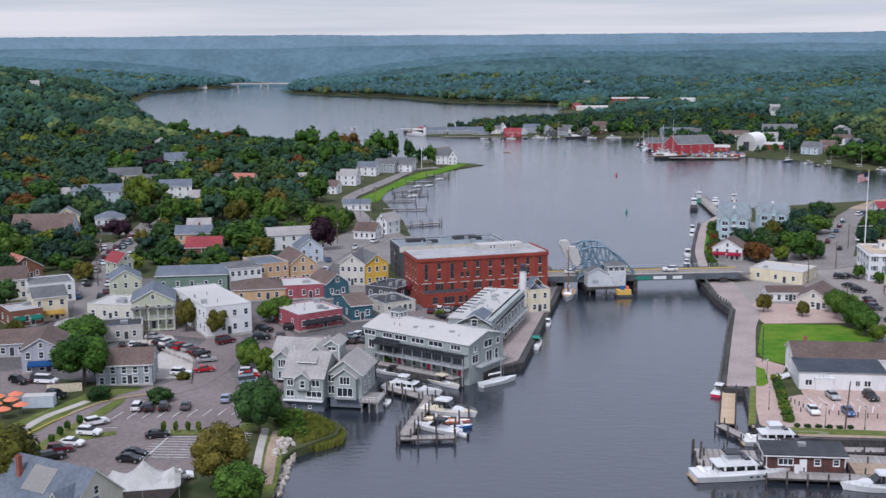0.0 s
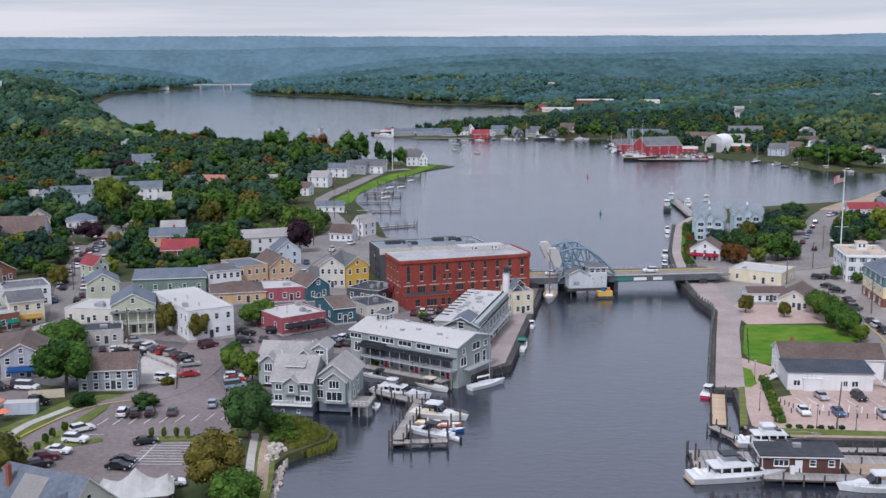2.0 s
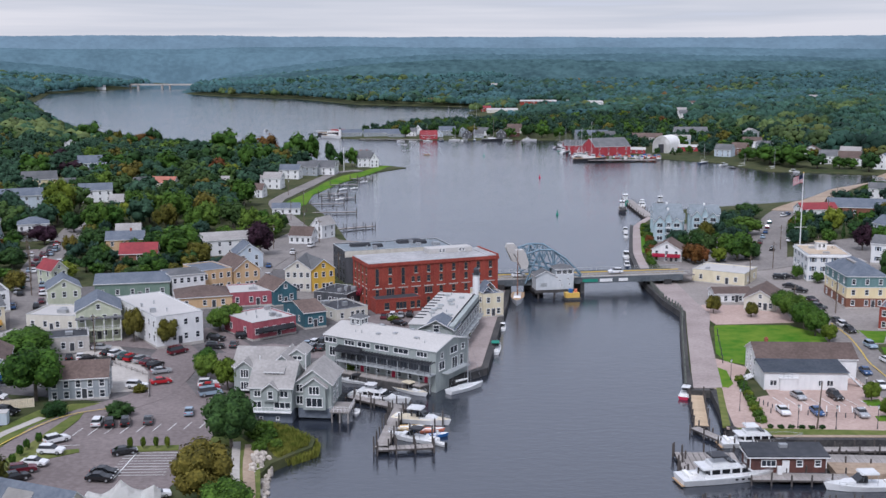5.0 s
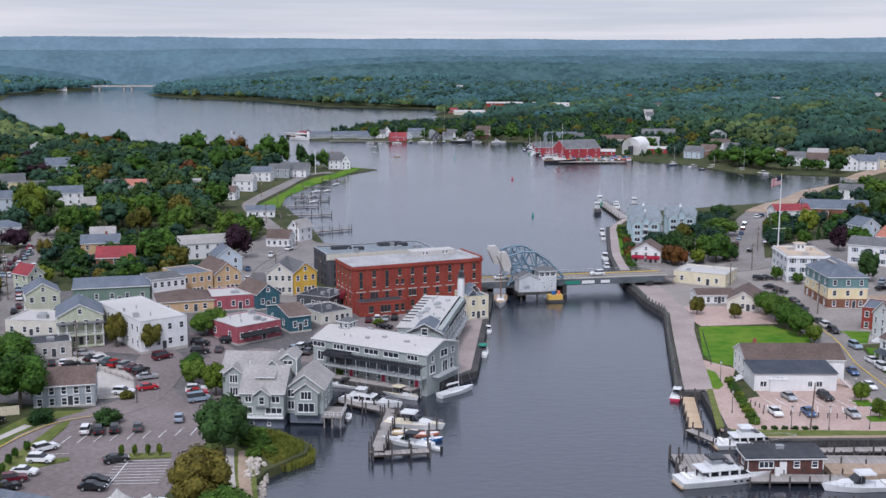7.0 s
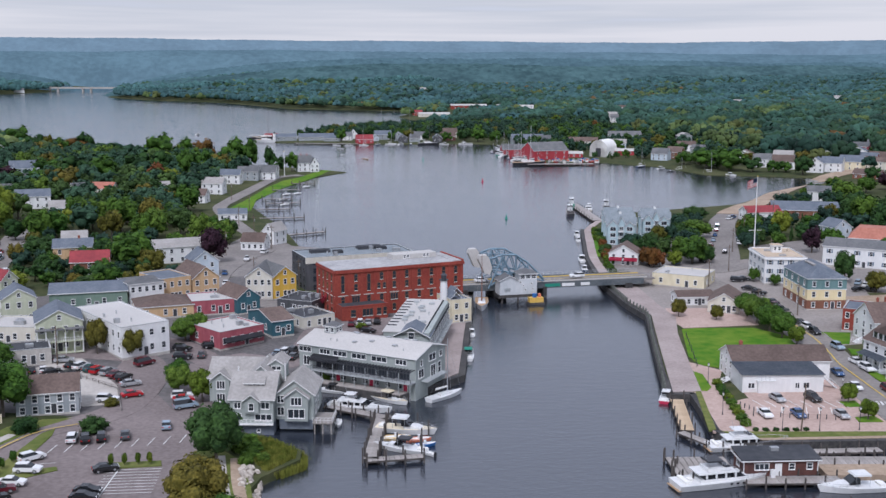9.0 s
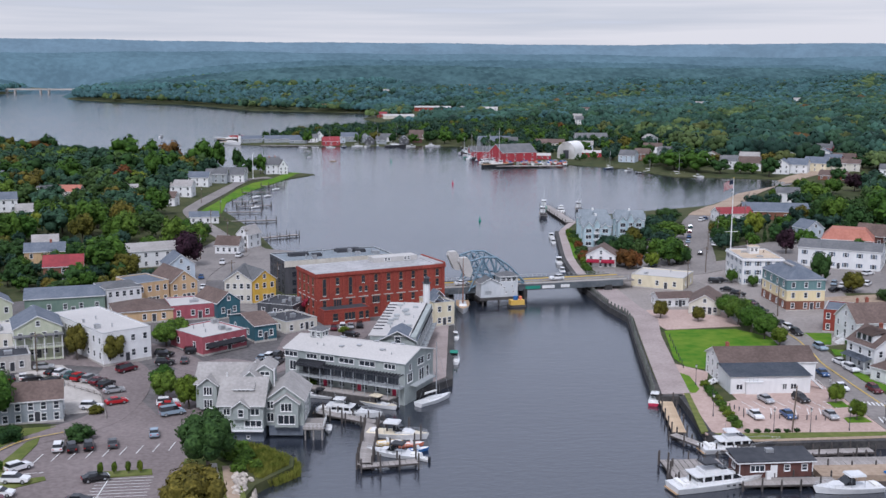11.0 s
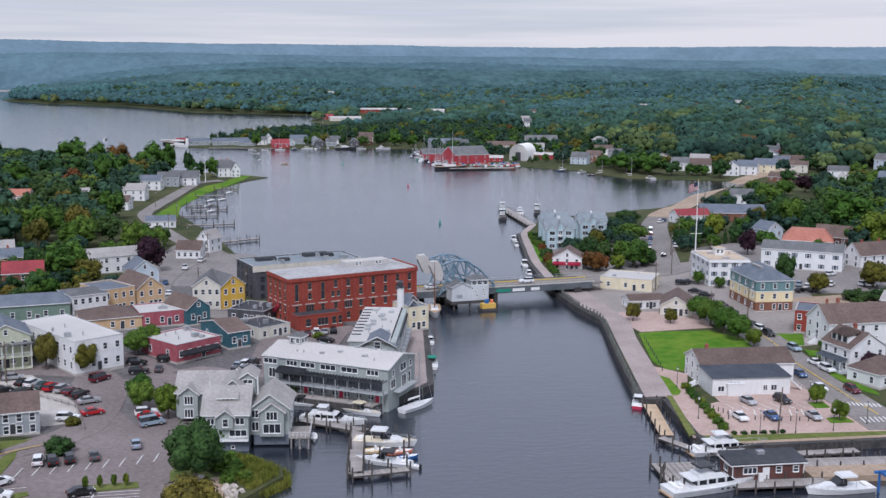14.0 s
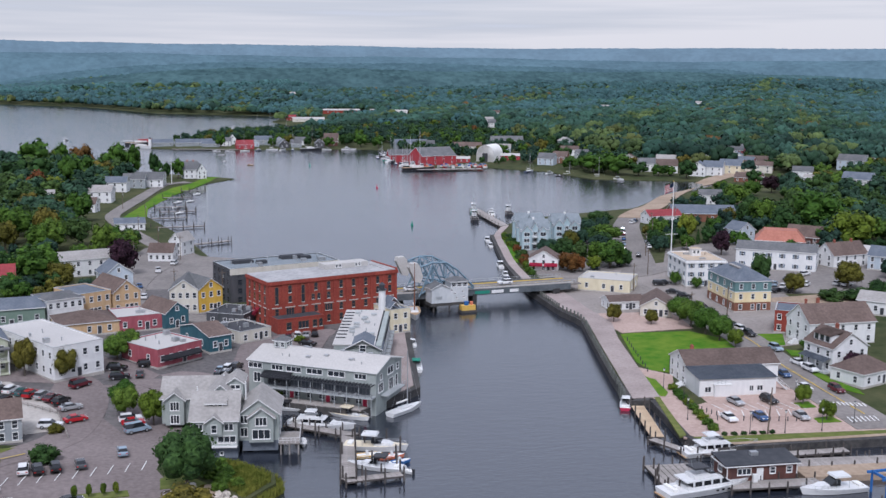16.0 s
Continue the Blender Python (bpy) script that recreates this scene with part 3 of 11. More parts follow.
def add_window(parent, m, w=0.9, h=1.4, style="sash", frame_mat="trim", whole=False):
    fm, pm, sm = window_meshes(w, h, style, frame_mat, whole)
    ob = shared("window", fm, parent, m)
    if pm:
        shared("pane", pm, ob, Matrix())
    if sm:
        for s in (-1, 1):
            shared("shutter", sm, ob, pose(s * (w / 2 + 0.35), 0, 0))
    return ob


def add_door(parent, m, w=1.0, h=2.1, colour="darktrim"):
    bm = bmesh.new()
    box(bm, -w / 2 - 0.12, -0.10, 0, -w / 2, 0, h + 0.12)
    box(bm, w / 2, -0.10, 0, w / 2 + 0.12, 0, h + 0.12)
    box(bm, -w / 2, -0.10, h, w / 2, 0, h + 0.12)
    ob = part("door", bm, M["trim"], parent)
    ob.matrix_basis = m
    bm = bmesh.new()
    box(bm, -w / 2, -0.05, 0, w / 2, 0, h)
    for z0, z1 in ((0.2, 0.9), (1.1, h - 0.2)):
        box(bm, -w / 2 + 0.15, -0.07, z0, w / 2 - 0.15, -0.05, z1)
    part("door_leaf", bm, M[colour], ob)
    return ob


def side_frame(w, d, side):
    """Frame of a wall: x along it, -y outwards; and its length."""
    return {"f": (pose(0, -d / 2, 0), w), "b": (pose(0, d / 2, 0, 0, 0, 180), w), "l": (pose(-w / 2, 0, 0, 0, 0, -90), d), "r": (pose(w / 2, 0, 0, 0, 0, 90), d)}[side]


def wall_windows(root, w, d, h, floors, bays, win, style, frame_mat, sides="flr", base=0.0, skip=(), whole=False):
    fh = (h - base) / floors
    for s in sides:
        m, length = side_frame(w, d, s)
        k = bays[0] if s in "fb" else bays[1]
        for fl in range(floors):
            if (s, fl) in skip:
                continue
            for i in range(k):
                x = (i + 0.5) / k * length - length / 2
                z = base + fl * fh + fh * 0.52
                add_window(root, m @ pose(x, -0.004, z), win[0], min(win[1], fh * 0.62), style, frame_mat, whole)


def gable_roof(bm, w, d, h, rise, over, ridge, thick=0.22):
    """Two slabs meeting at a ridge; edges take the second material."""
    if ridge == "x":
        L, S, turn = w, d, Matrix()
    else:
        L, S, turn = d, w, Matrix.Rotation(math.pi / 2, 4, "Z")
    slope = rise / (S / 2)
    for s in (-1, 1):
        ex, ey = L / 2 + over, S / 2 + over
        ze = h - slope * over
        q = [(-ex, s * ey, ze), (ex, s * ey, ze), (ex, 0, h + rise), (-ex, 0, h + rise)]
        lo = [bm.verts.new(turn @ Vector(p)) for p in q]
        hi = [bm.verts.new(turn @ (Vector(p) + Vector((0, 0, thick)))) for p in q]
        order = (0, 1, 2, 3) if s < 0 else (3, 2, 1, 0)
        bm.faces.new([hi[i] for i in order]).material_index = 0
        bm.faces.new([lo[i] for i in order[::-1]]).material_index = 1
        for i in range(4):
            j = (i + 1) % 4
            bm.faces.new((lo[i], lo[j], hi[j], hi[i])).material_index = 1


def hip_roof(bm, w, d, h, rise, over, thick=0.2, cut=0.0):
    ex, ey = w / 2 + over, d / 2 + over
    rx, ry = max(ex - ey, 0.3) + cut, max(ey - ex, 0.3) + cut
    lo = [(-ex, -ey), (ex, -ey), (ex, ey), (-ex, ey)]
    a = [bm.verts.new((x, y, h - 0.05)) for x, y in lo]
    b = [bm.verts.new((x, y, h - 0.05 + thick)) for x, y in lo]
    t = [bm.verts.new((sx * rx, sy * ry, h + rise)) for sx, sy in ((-1, -1), (1, -1), (1, 1), (-1, 1))]
    bm.faces.new(a[::-1]).material_index = 1
    bm.faces.new(t).material_index = 0
    for i in range(4):
        j = (i + 1) % 4
        bm.faces.new((a[i], a[j], b[j], b[i])).material_index = 1
        bm.faces.new((b[i], b[j], t[j], t[i])).material_index = 0


def ring_wall(bm, w, d, t, z0, z1):
    """A closed low wall round a rectangle."""
    rings = []
    for a, b, z in ((w / 2, d / 2, z0), (w / 2, d / 2, z1), (w / 2 - t, d / 2 - t, z1), (w / 2 - t, d / 2 - t, z0)):
        rings.append([bm.verts.new((x, y, z)) for x, y in ((-a, -b), (a, -b), (a, b), (-a, b))])
    for r in range(4):
        for i in range(4):
            j = (i + 1) % 4
            bm.faces.new((rings[r][i], rings[r][j], rings[(r + 1) % 4][j], rings[(r + 1) % 4][i]))


def add_chimney(root, x, y, z0, z1, s=0.7):
    bm = bmesh.new()
    box(bm, x - s / 2, y - s / 2, z0, x + s / 2, y + s / 2, z1)
    box(bm, x - s / 2 - 0.07, y - s / 2 - 0.07, z1 - 0.25, x + s / 2 + 0.07, y + s / 2 + 0.07, z1 - 0.1)
    box(bm, x - s / 4, y - s / 4, z1, x + s / 4, y + s / 4, z1 + 0.2)
    return part("chimney", bm, M["chimney"], root)


def house(label, x, y, rot, w, d, h, roof="gable", rise=3.0, wall="white", top="rgrey", floors=2, bays=(4, 3), ridge="x", win=(0.9, 1.4), style="sash", frame_mat="trim", over=0.35, chimneys=(), vents=0, z=None, category="house", group="", door="f", base=0.0, gable_window=True, sides="flr", skip=(), name="house", trim="trim"):
    """A building: walls, roof, windows, door, chimneys. x along its front, the front faces -y before the turn."""
    z = ground_z(x, y) if z is None else z
    root = empty(name, pose(x, y, z, 0, 0, rot), label, category, group)
    BUILT.append((x, y, max(w, d) * 0.42))
    if y > 420:
        BUILT.append((x * 0.98, y - 13, 11))
    bm = bmesh.new()
    box(bm, -w / 2, -d / 2, -1.5, w / 2, d / 2, h)
    if roof == "gable":
        S = d if ridge == "x" else w
        L = w if ridge == "x" else d
        turn = Matrix() if ridge == "x" else Matrix.Rotation(math.pi / 2, 4, "Z")
        v = [bm.verts.new(turn @ Vector(p)) for p in ((-L / 2, -S / 2, h), (-L / 2, S / 2, h), (-L / 2, 0, h + rise - 0.03), (L / 2, -S / 2, h), (L / 2, S / 2, h), (L / 2, 0, h + rise - 0.03))]
        for f in ((0, 2, 1), (3, 4, 5), (0, 3, 5, 2), (1, 2, 5, 4)):
            bm.faces.new([v[i] for i in f])
    part("wall", bm, M[wall], root)
    bm = bmesh.new()
    box(bm, -w / 2 - 0.06, -d / 2 - 0.06, -1.6, w / 2 + 0.06, d / 2 + 0.06, 0.35)
    if y > 430:
        bays, door, sides = (min(bays[0], 4), min(bays[1], 2)), "", "f" + ("" if y > 800 else "l" if x > 60 else "r")
    else:
        part("foundation", bm, M["concrete"], root)
    if y > 300:
        bays = (min(bays[0], 6), min(bays[1], 4))
    if roof == "flat":
        bm = bmesh.new()
        ring_wall(bm, w + 0.02, d + 0.02, 0.30, h - 0.02, h + 0.34)
        part("parapet", bm, M[wall], root)
        bm = bmesh.new()
        ring_wall(bm, w + 0.14, d + 0.14, 0.34, h + 0.344, h + 0.42)
        part("coping", bm, M["coping" if trim == "trim" else trim], root)
    bm = bmesh.new()
    if roof == "gable":
        gable_roof(bm, w, d, h, rise, over, ridge)
    elif roof == "hip":
        hip_roof(bm, w, d, h, rise, over)
    elif roof == "mansard":
        hip_roof(bm, w, d, h, rise, over, cut=min(w, d) * 0.28)
    else:
        box(bm, -w / 2 + 0.28, -d / 2 + 0.28, h, w / 2 - 0.28, d / 2 - 0.28, h + 0.12)
    part("roof", bm, [M[top], M[trim]], root)
    if bays[0] + bays[1]:
        wall_windows(root, w, d, h, floors, bays, win, style, frame_mat, sides, base, skip, y > 245)
    if roof == "gable" and gable_window and rise > 1.8:
        for s in ("lr" if ridge == "x" else "fb"):
            if s in sides:
                m, _ = side_frame(w, d, s)
                add_window(root, m @ pose(0, -0.004, h + rise * 0.38), 0.8, min(1.2, rise * 0.4), "sash", frame_mat, y > 300)
    if door:
        m, length = side_frame(w, d, door)
        k = bays[0] if door in "fb" else bays[1]
        add_door(root, m @ pose((length / max(k, 1)) * (0.0 if k % 2 == 0 else 0.5), -0.006, 0.25))
    for cx, cy in chimneys:
        add_chimney(root, cx, cy, h - 0.5, h + rise + 1.0 if roof != "flat" else h + 2.2)
    rng = random.Random(int(abs(x) * 13 + abs(y) * 7))
    for k in range(vents):
        bm = bmesh.new()
        vx, vy = rng.uniform(-0.42, 0.42) * w, rng.uniform(-0.36, 0.36) * d
        if rng.random() < 0.45:
            a, c, e = rng.uniform(0.5, 1.3), rng.uniform(0.4, 0.9), rng.uniform(0.5, 1.1)
            box(bm, vx - a, vy - c, h + 0.124, vx + a, vy + c, h + 0.12 + e)
            box(bm, vx - a * 0.6, vy - c * 0.6, h + 0.12 + e, vx + a * 0.6, vy + c * 0.6, h + 0.2 + e)
            part("rooftop_unit", bm, M["metal"], root, "grey metal air-handling unit")
        else:
            rod(bm, (vx, vy, h + 0.1), (vx, vy, h + 0.9), 0.14, 0.14, 8)
            rod(bm, (vx, vy, h + 0.9), (vx, vy, h + 1.05), 0.24, 0.2, 8)
            part("roof_vent", bm, M["metal"], root)
    return root


# ---- trees ----
def leaf_card(bm, p, nrm, s, rng):
    a = nrm.orthogonal().normalized()
    a.rotate(Matrix.Rotation(rng.uniform(0, math.tau), 3, nrm))
    b = nrm.cross(a)
    k = rng.uniform(0.6, 1.0)
    q = [p + a * s + nrm * rng.uniform(-0.2, 0.2) * s, p + b * s * k, p - a * s * rng.uniform(0.6, 1) + nrm * rng.uniform(-0.2, 0.2) * s, p - b * s * k]
    bm.faces.new([bm.verts.new(v) for v in q])


def tree_meshes(seed, kind, height=10.0, wide=4.6, lumps=16, leaves=2000, material="leaf", clear=0.18, leaf=0.27, sub=2):
    """Trunk with limbs, and a domed crown of uneven lumps covered with leaf clumps."""
    rng = random.Random(seed)
    tb, cb = bmesh.new(), bmesh.new()
    rod(tb, (0, 0, -0.6), (0.1, 0.05, height * 0.35), 0.34, 0.24, 8)
    rod(tb, (0.1, 0.05, height * 0.35), (0, 0.1, height * 0.8), 0.24, 0.07, 6)
    centres = []
    for k in range(lumps):
        f = (k + 0.5) / lumps
        a = k * 2.4 + rng.uniform(-0.5, 0.5)
        if kind == "cone":
            r = wide * (1 - f) * 0.75
            c = Vector((math.cos(a) * r, math.sin(a) * r, height * (0.12 + 0.84 * f)))
            rad = wide * (0.5 - 0.36 * f)
        else:
            zz = -0.72 + 1.6 * f
            r = wide * 0.64 * math.sqrt(max(0.04, 1 - zz * zz)) * rng.uniform(0.80, 1.10)
            mid = height * (clear + (1 - clear) * 0.48)
            rad = wide * rng.uniform(0.34, 0.47)
            c = Vector((math.cos(a) * r, math.sin(a) * r, mid + zz * (height * (1 - clear) * 0.52 - rad * 0.75)))
        centres.append((c, rad))
        if k % 3 == 0 and kind != "cone":
            rod(tb, (0.05, 0.05, height * rng.uniform(0.25, 0.5)), c * 0.85 + Vector((0, 0, 0.1)), 0.12, 0.03, 5)
    if kind != "cone":
        centres.append((Vector((0, 0, height * (clear + (1 - clear) * 0.5))), wide * 0.62))
    total = sum(r * r for _, r in centres)
    for c, rad in centres:
        ret = bmesh.ops.create_icosphere(cb, subdivisions=sub, radius=rad * 0.84, matrix=Matrix.Translation(c))
        for v in ret["verts"]:
            d = v.co - c
            v.co = c + d * (1 + 0.22 * noise.noise(v.co * 1.1 + Vector((seed, 0, 0)))) * rng.uniform(0.92, 1.08)
            v.co.z = max(v.co.z, height * clear * 0.7)
        for _ in range(int(leaves * rad * rad / total)):
            nrm = Vector((rng.gauss(0, 1), rng.gauss(0, 1), rng.gauss(0.45, 1))).normalized()
            p = c + nrm * rad * rng.uniform(0.84, 1.10)
            face = (nrm + Vector((rng.gauss(0, 0.4), rng.gauss(0, 0.4), rng.gauss(0.2, 0.4)))).normalized()
            leaf_card(cb, p, face, leaf * rng.uniform(0.65, 1.35), rng)
    out = []
    for nm, bm, mt in (("trunk", tb, M["bark"]), ("crown", cb, M[material])):
        me = bpy.data.meshes.new(nm)
        bm.to_mesh(me)
        bm.free()
        me.materials.append(mt)
        out.append(me)
    return out


KINDS = {"leaf": "spreading green broadleaf tree", "bright": "bright yellow-green young broadleaf tree", "dark": "dark green full-crowned tree", "rust": "broadleaf tree turning rusty orange", "purple": "dark purple copper beech tree", "olive": "olive-green spreading broadleaf tree", "cone": "dark green pointed conifer tree", "hill": "full green woodland broadleaf tree"}
PROTO = {}
for kind_, mat_, count, opts in (("leaf", "leaf", 4, {}), ("bright", "leaf_bright", 2, {"wide": 4.2}), ("dark", "leaf_dark", 3, {"wide": 4.8}), ("rust", "leaf_rust", 2, {}), ("purple", "leaf_purple", 1, {"clear": 0.1}), ("olive", "leaf_olive", 2, {}), ("cone", "leaf_dark", 1, {"wide": 2.8, "lumps": 18}), ("hill", "leaf_hill", 3, {"wide": 4.9, "leaves": 900, "lumps": 13})):
    PROTO[kind_] = [tree_meshes(31 * i + len(kind_) * 7 + 3, kind_, material=mat_, **opts) for i in range(count)]
for kind_ in list(PROTO):
    PROTO[kind_ + "_mid"] = [tree_meshes(23 * i + len(kind_) * 5 + 1, kind_, material=PROTO[kind_][0][1].materials[0]["key"], lumps=12 if kind_ != "cone" else 14, leaves=700, wide=2.8 if kind_ == "cone" else 4.8, clear=0.10, leaf=0.42, sub=1) for i in range(3)]
TAKEN, FAR_TREES = [], []
TREE_RNG = random.Random(5)


def tree(kind, x, y, h, wide=1.0, z=None, label="", group=""):
    z = ground_z(x, y) if z is None else z
    if y > 640:
        FAR_TREES.append((kind, x, y, z, h, wide))
        TAKEN.append((x, y, h * 0.3))
        return None
    meshes = TREE_RNG.choice(PROTO[kind if y < 330 else kind + "_mid"])
    s = h / 10.0
    m = pose(x, y, z, 0, 0, TREE_RNG.uniform(0, 360)) @ Matrix.Diagonal((s * wide, s * wide * TREE_RNG.uniform(0.9, 1.1), s, 1))
    root = empty("tree", m, label or KINDS[kind], "tree", group)
    for nm, me in zip(("trunk", "crown"), meshes):
        shared(nm, me, root, Matrix())
    TAKEN.append((x, y, h * 0.3))
    return root


def bush(x, y, h, kind="leaf", wide=1.3, label="low rounded green shrub"):
    meshes = TREE_RNG.choice(PROTO[kind + "_mid"])
    s = h / 8.0
    m = pose(x, y, ground_z(x, y) - h * 0.28, 0, 0, TREE_RNG.uniform(0, 360)) @ Matrix.Diagonal((s * wide, s * wide, s, 1))
    root = empty("shrub", m, label, "shrub")
    shared("foliage", meshes[1], root, Matrix())
    return root


def grove(name, rows, label):
    """Many trees joined: rows of kind, x, y, z, height, width."""
    rng = np.random.default_rng(len(rows))
    mats = ["bark"] + sorted({r[0] for r in rows})
    V, F, I, base = [], [], [], 0
    cache = {}
    for kind in mats[1:]:
        if kind + "_light" not in PROTO:
            PROTO[kind + "_light"] = [tree_meshes(17 * i + len(kind), kind, material=PROTO[kind][0][1].materials[0]["key"], lumps=8, leaves=160, wide=4.9, clear=0.08, leaf=0.66, sub=1) for i in range(3)]
    for kind, x, y, z, h, wide in rows:
        for nm, me in zip(("trunk", "crown"), PROTO[kind + "_light"][int(rng.integers(3))]):
            if me.name not in cache:
                co = np.zeros(len(me.vertices) * 3)
                me.vertices.foreach_get("co", co)
                tri = []
                for q in me.polygons:
                    w = list(q.vertices)
                    tri += [(w[0], w[i], w[i + 1]) for i in range(1, len(w) - 1)]
                cache[me.name] = (co.reshape(-1, 3), np.array(tri))
            co, tri = cache[me.name]
            a = rng.uniform(0, math.tau)
            s = h / 10
            c = co * (s * wide, s * wide, s)
            c = np.stack([c[:, 0] * math.cos(a) - c[:, 1] * math.sin(a) + x, c[:, 0] * math.sin(a) + c[:, 1] * math.cos(a) + y, c[:, 2] + z], 1)
            V.append(c)
            F.append(tri + base)
            I.append(np.full(len(tri), 0 if nm == "trunk" else mats.index(kind)))
            base += len(c)
    V, F, I = np.concatenate(V), np.concatenate(F), np.concatenate(I)
    me = bpy.data.meshes.new(name)
    me.vertices.add(len(V))
    me.vertices.foreach_set("co", V.reshape(-1).astype(np.float32))
    me.loops.add(len(F) * 3)
    me.loops.foreach_set("vertex_index", F.reshape(-1).astype(np.int32))
    me.polygons.add(len(F))
    me.polygons.foreach_set("loop_start", np.arange(0, len(F) * 3, 3).astype(np.int32))
    me.polygons.foreach_set("material_index", I.astype(np.int32))
    me.update()
    for q in mats:
        me.materials.append(PROTO[q][0][1].materials[0] if q != "bark" else M["bark"])
    return tagged(new(name, me), label, "woodland", kind="stuff")


# ---- roads, parking, lawns ----
SHEETS = []


def area(name, outline, lift, material, label, category):
    SHEETS.append(outline)
    return sheet(name, outline, lift, M[material], label, category)


# ---- cars ----
CAR_PAINT = {"white": (0.72, 0.72, 0.72), "silver": (0.42, 0.43, 0.44), "black": (0.012, 0.012, 0.014), "grey": (0.09, 0.095, 0.10), "red": (0.38, 0.012, 0.018), "maroon": (0.10, 0.012, 0.02), "blue": (0.05, 0.11, 0.24), "ice": (0.33, 0.42, 0.50), "teal": (0.03, 0.09, 0.09)}
for key_, c_ in CAR_PAINT.items():
    M["car_" + key_] = shader("car_paint_" + key_, 0.22, 0.3 if key_ in ("silver", "grey", "blue", "ice") else 0.0, 0.6)[0]
    M["car_" + key_].node_tree.nodes["Principled BSDF"].inputs["Base Color"].default_value = (*c_, 1)
M["lamp_red"] = surface("tail_lamp_red", (0.35, 0.01, 0.01), (0.45, 0.02, 0.02), rough=0.3)
M["lamp_clear"] = surface("head_lamp_clear", (0.6, 0.6, 0.6), (0.75, 0.75, 0.75), rough=0.15)


def extrude_profile(bm, prof, half, taper=0.0, zt=1.0, mi=0):
    """Side profile (x, z) drawn across; taper narrows it towards the top."""
    L = [bm.verts.new((x, half - taper * max(0, z - zt), z)) for x, z in prof]
    R = [bm.verts.new((x, -half + taper * max(0, z - zt), z)) for x, z in prof]
    k = len(prof)
    bm.faces.new(L[::-1]).material_index = mi
    bm.faces.new(R).material_index = mi
    for i in range(k):
        j = (i + 1) % k
        bm.faces.new((L[i], L[j], R[j], R[i])).material_index = mi


CAR_SHAPES = {
    "sedan": ([(-2.25, 0.34), (-2.34, 0.62), (-2.26, 0.95), (-1.5, 1.02), (0.95, 1.0), (1.75, 0.90), (2.22, 0.74), (2.3, 0.5), (2.2, 0.3)], [(-1.75, 1.0), (-1.05, 1.42), (0.15, 1.44), (1.05, 0.98)], 0.90, (-1.4, 1.4), 0.32),
    "suv": ([(-2.3, 0.4), (-2.38, 0.7), (-2.3, 1.08), (0.95, 1.1), (1.9, 1.02), (2.3, 0.85), (2.36, 0.55), (2.25, 0.36)], [(-2.2, 1.08), (-1.9, 1.68), (0.1, 1.72), (0.98, 1.08)], 0.94, (-1.42, 1.42), 0.37),
    "van": ([(-2.55, 0.4), (-2.6, 1.1), (1.3, 1.15), (2.2, 1.0), (2.5, 0.8), (2.5, 0.4)], [(-2.55, 1.1), (-2.45, 2.0), (0.7, 2.02), (1.5, 1.12)], 0.98, (-1.6, 1.55), 0.36),
    "pickup": ([(-2.7, 0.45), (-2.72, 1.05), (-0.6, 1.08), (0.9, 1.1), (2.3, 1.02), (2.6, 0.8), (2.6, 0.42)], [(-0.65, 1.06), (-0.45, 1.75), (0.5, 1.77), (1.15, 1.08)], 0.96, (-1.7, 1.65), 0.39),
}


def car_proto(style, paint, far):
    prof, house_, half, axles, wr = CAR_SHAPES[style]
    root = empty("car", Matrix(), "", "car")
    bm = bmesh.new()
    extrude_profile(bm, prof, half, 0.12, 0.5)
    body = part("body", bm, M["car_" + paint], root)
    bm = bmesh.new()
    extrude_profile(bm, house_, half - 0.06, 0.32, 1.0)
    part("glazing", bm, M["carglass"], root)
    bm = bmesh.new()
    x0, x1 = house_[1][0] - 0.05, house_[2][0] + 0.1
    zt = house_[1][1]
    hw = half - 0.06 - 0.32 * (zt - 1.0)
    box(bm, x0, -hw - 0.01, zt - 0.03, x1, hw + 0.01, zt + 0.05)
    part("roof_panel", bm, M["car_" + paint], root)
    for s in (-1, 1):
        for ax in axles:
            bm = bmesh.new()
            rod(bm, (0, -0.11, 0), (0, 0.11, 0), wr, wr, 12)
            rod(bm, (0, s * 0.10, 0), (0, s * 0.13, 0), wr * 0.6, wr * 0.6, 10, 1)
            w = part("wheel", bm, [M["tyre"], M["metal"]], root)
            w.matrix_basis = pose(ax, s * (half - 0.10), wr)
    for s in () if far else (-1, 1):
        bm = bmesh.new()
        box(bm, prof[-2][0] - 0.3, s * (half - 0.38) - 0.2, 0.62, prof[-2][0] - 0.02, s * (half - 0.38) + 0.2, 0.78)
        part("headlight", bm, M["lamp_clear"], root)
    for s in () if far else (-1, 1):
        bm = bmesh.new()
        box(bm, prof[1][0] - 0.02, s * (half - 0.28) - 0.16, 0.72, prof[1][0] + 0.2, s * (half - 0.28) + 0.16, 0.9)
        part("tail_light", bm, M["lamp_red"], root)
    return root


CARS = {}
CAR_WORDS = {"sedan": "saloon car", "suv": "sport utility car", "van": "van", "pickup": "pickup truck"}
PAINT_WORDS = {"ice": "pale metallic blue", "teal": "dark green", "grey": "dark grey"}


def car(style, paint, x, y, rot, z=None):
    m = pose(x, y, (ground_z(x, y) + 0.24) if z is None else z, 0, 0, rot)
    key = (style, paint, y > 275)
    if key not in CARS:
        ob = CARS[key] = car_proto(*key)
        ob.matrix_basis = m
    else:
        ob = copy_thing(CARS[key], m)
    tagged(ob, "parked " + PAINT_WORDS.get(paint, paint) + " " + CAR_WORDS[style] + " on asphalt", "car" if style != "van" else "van")
    return ob


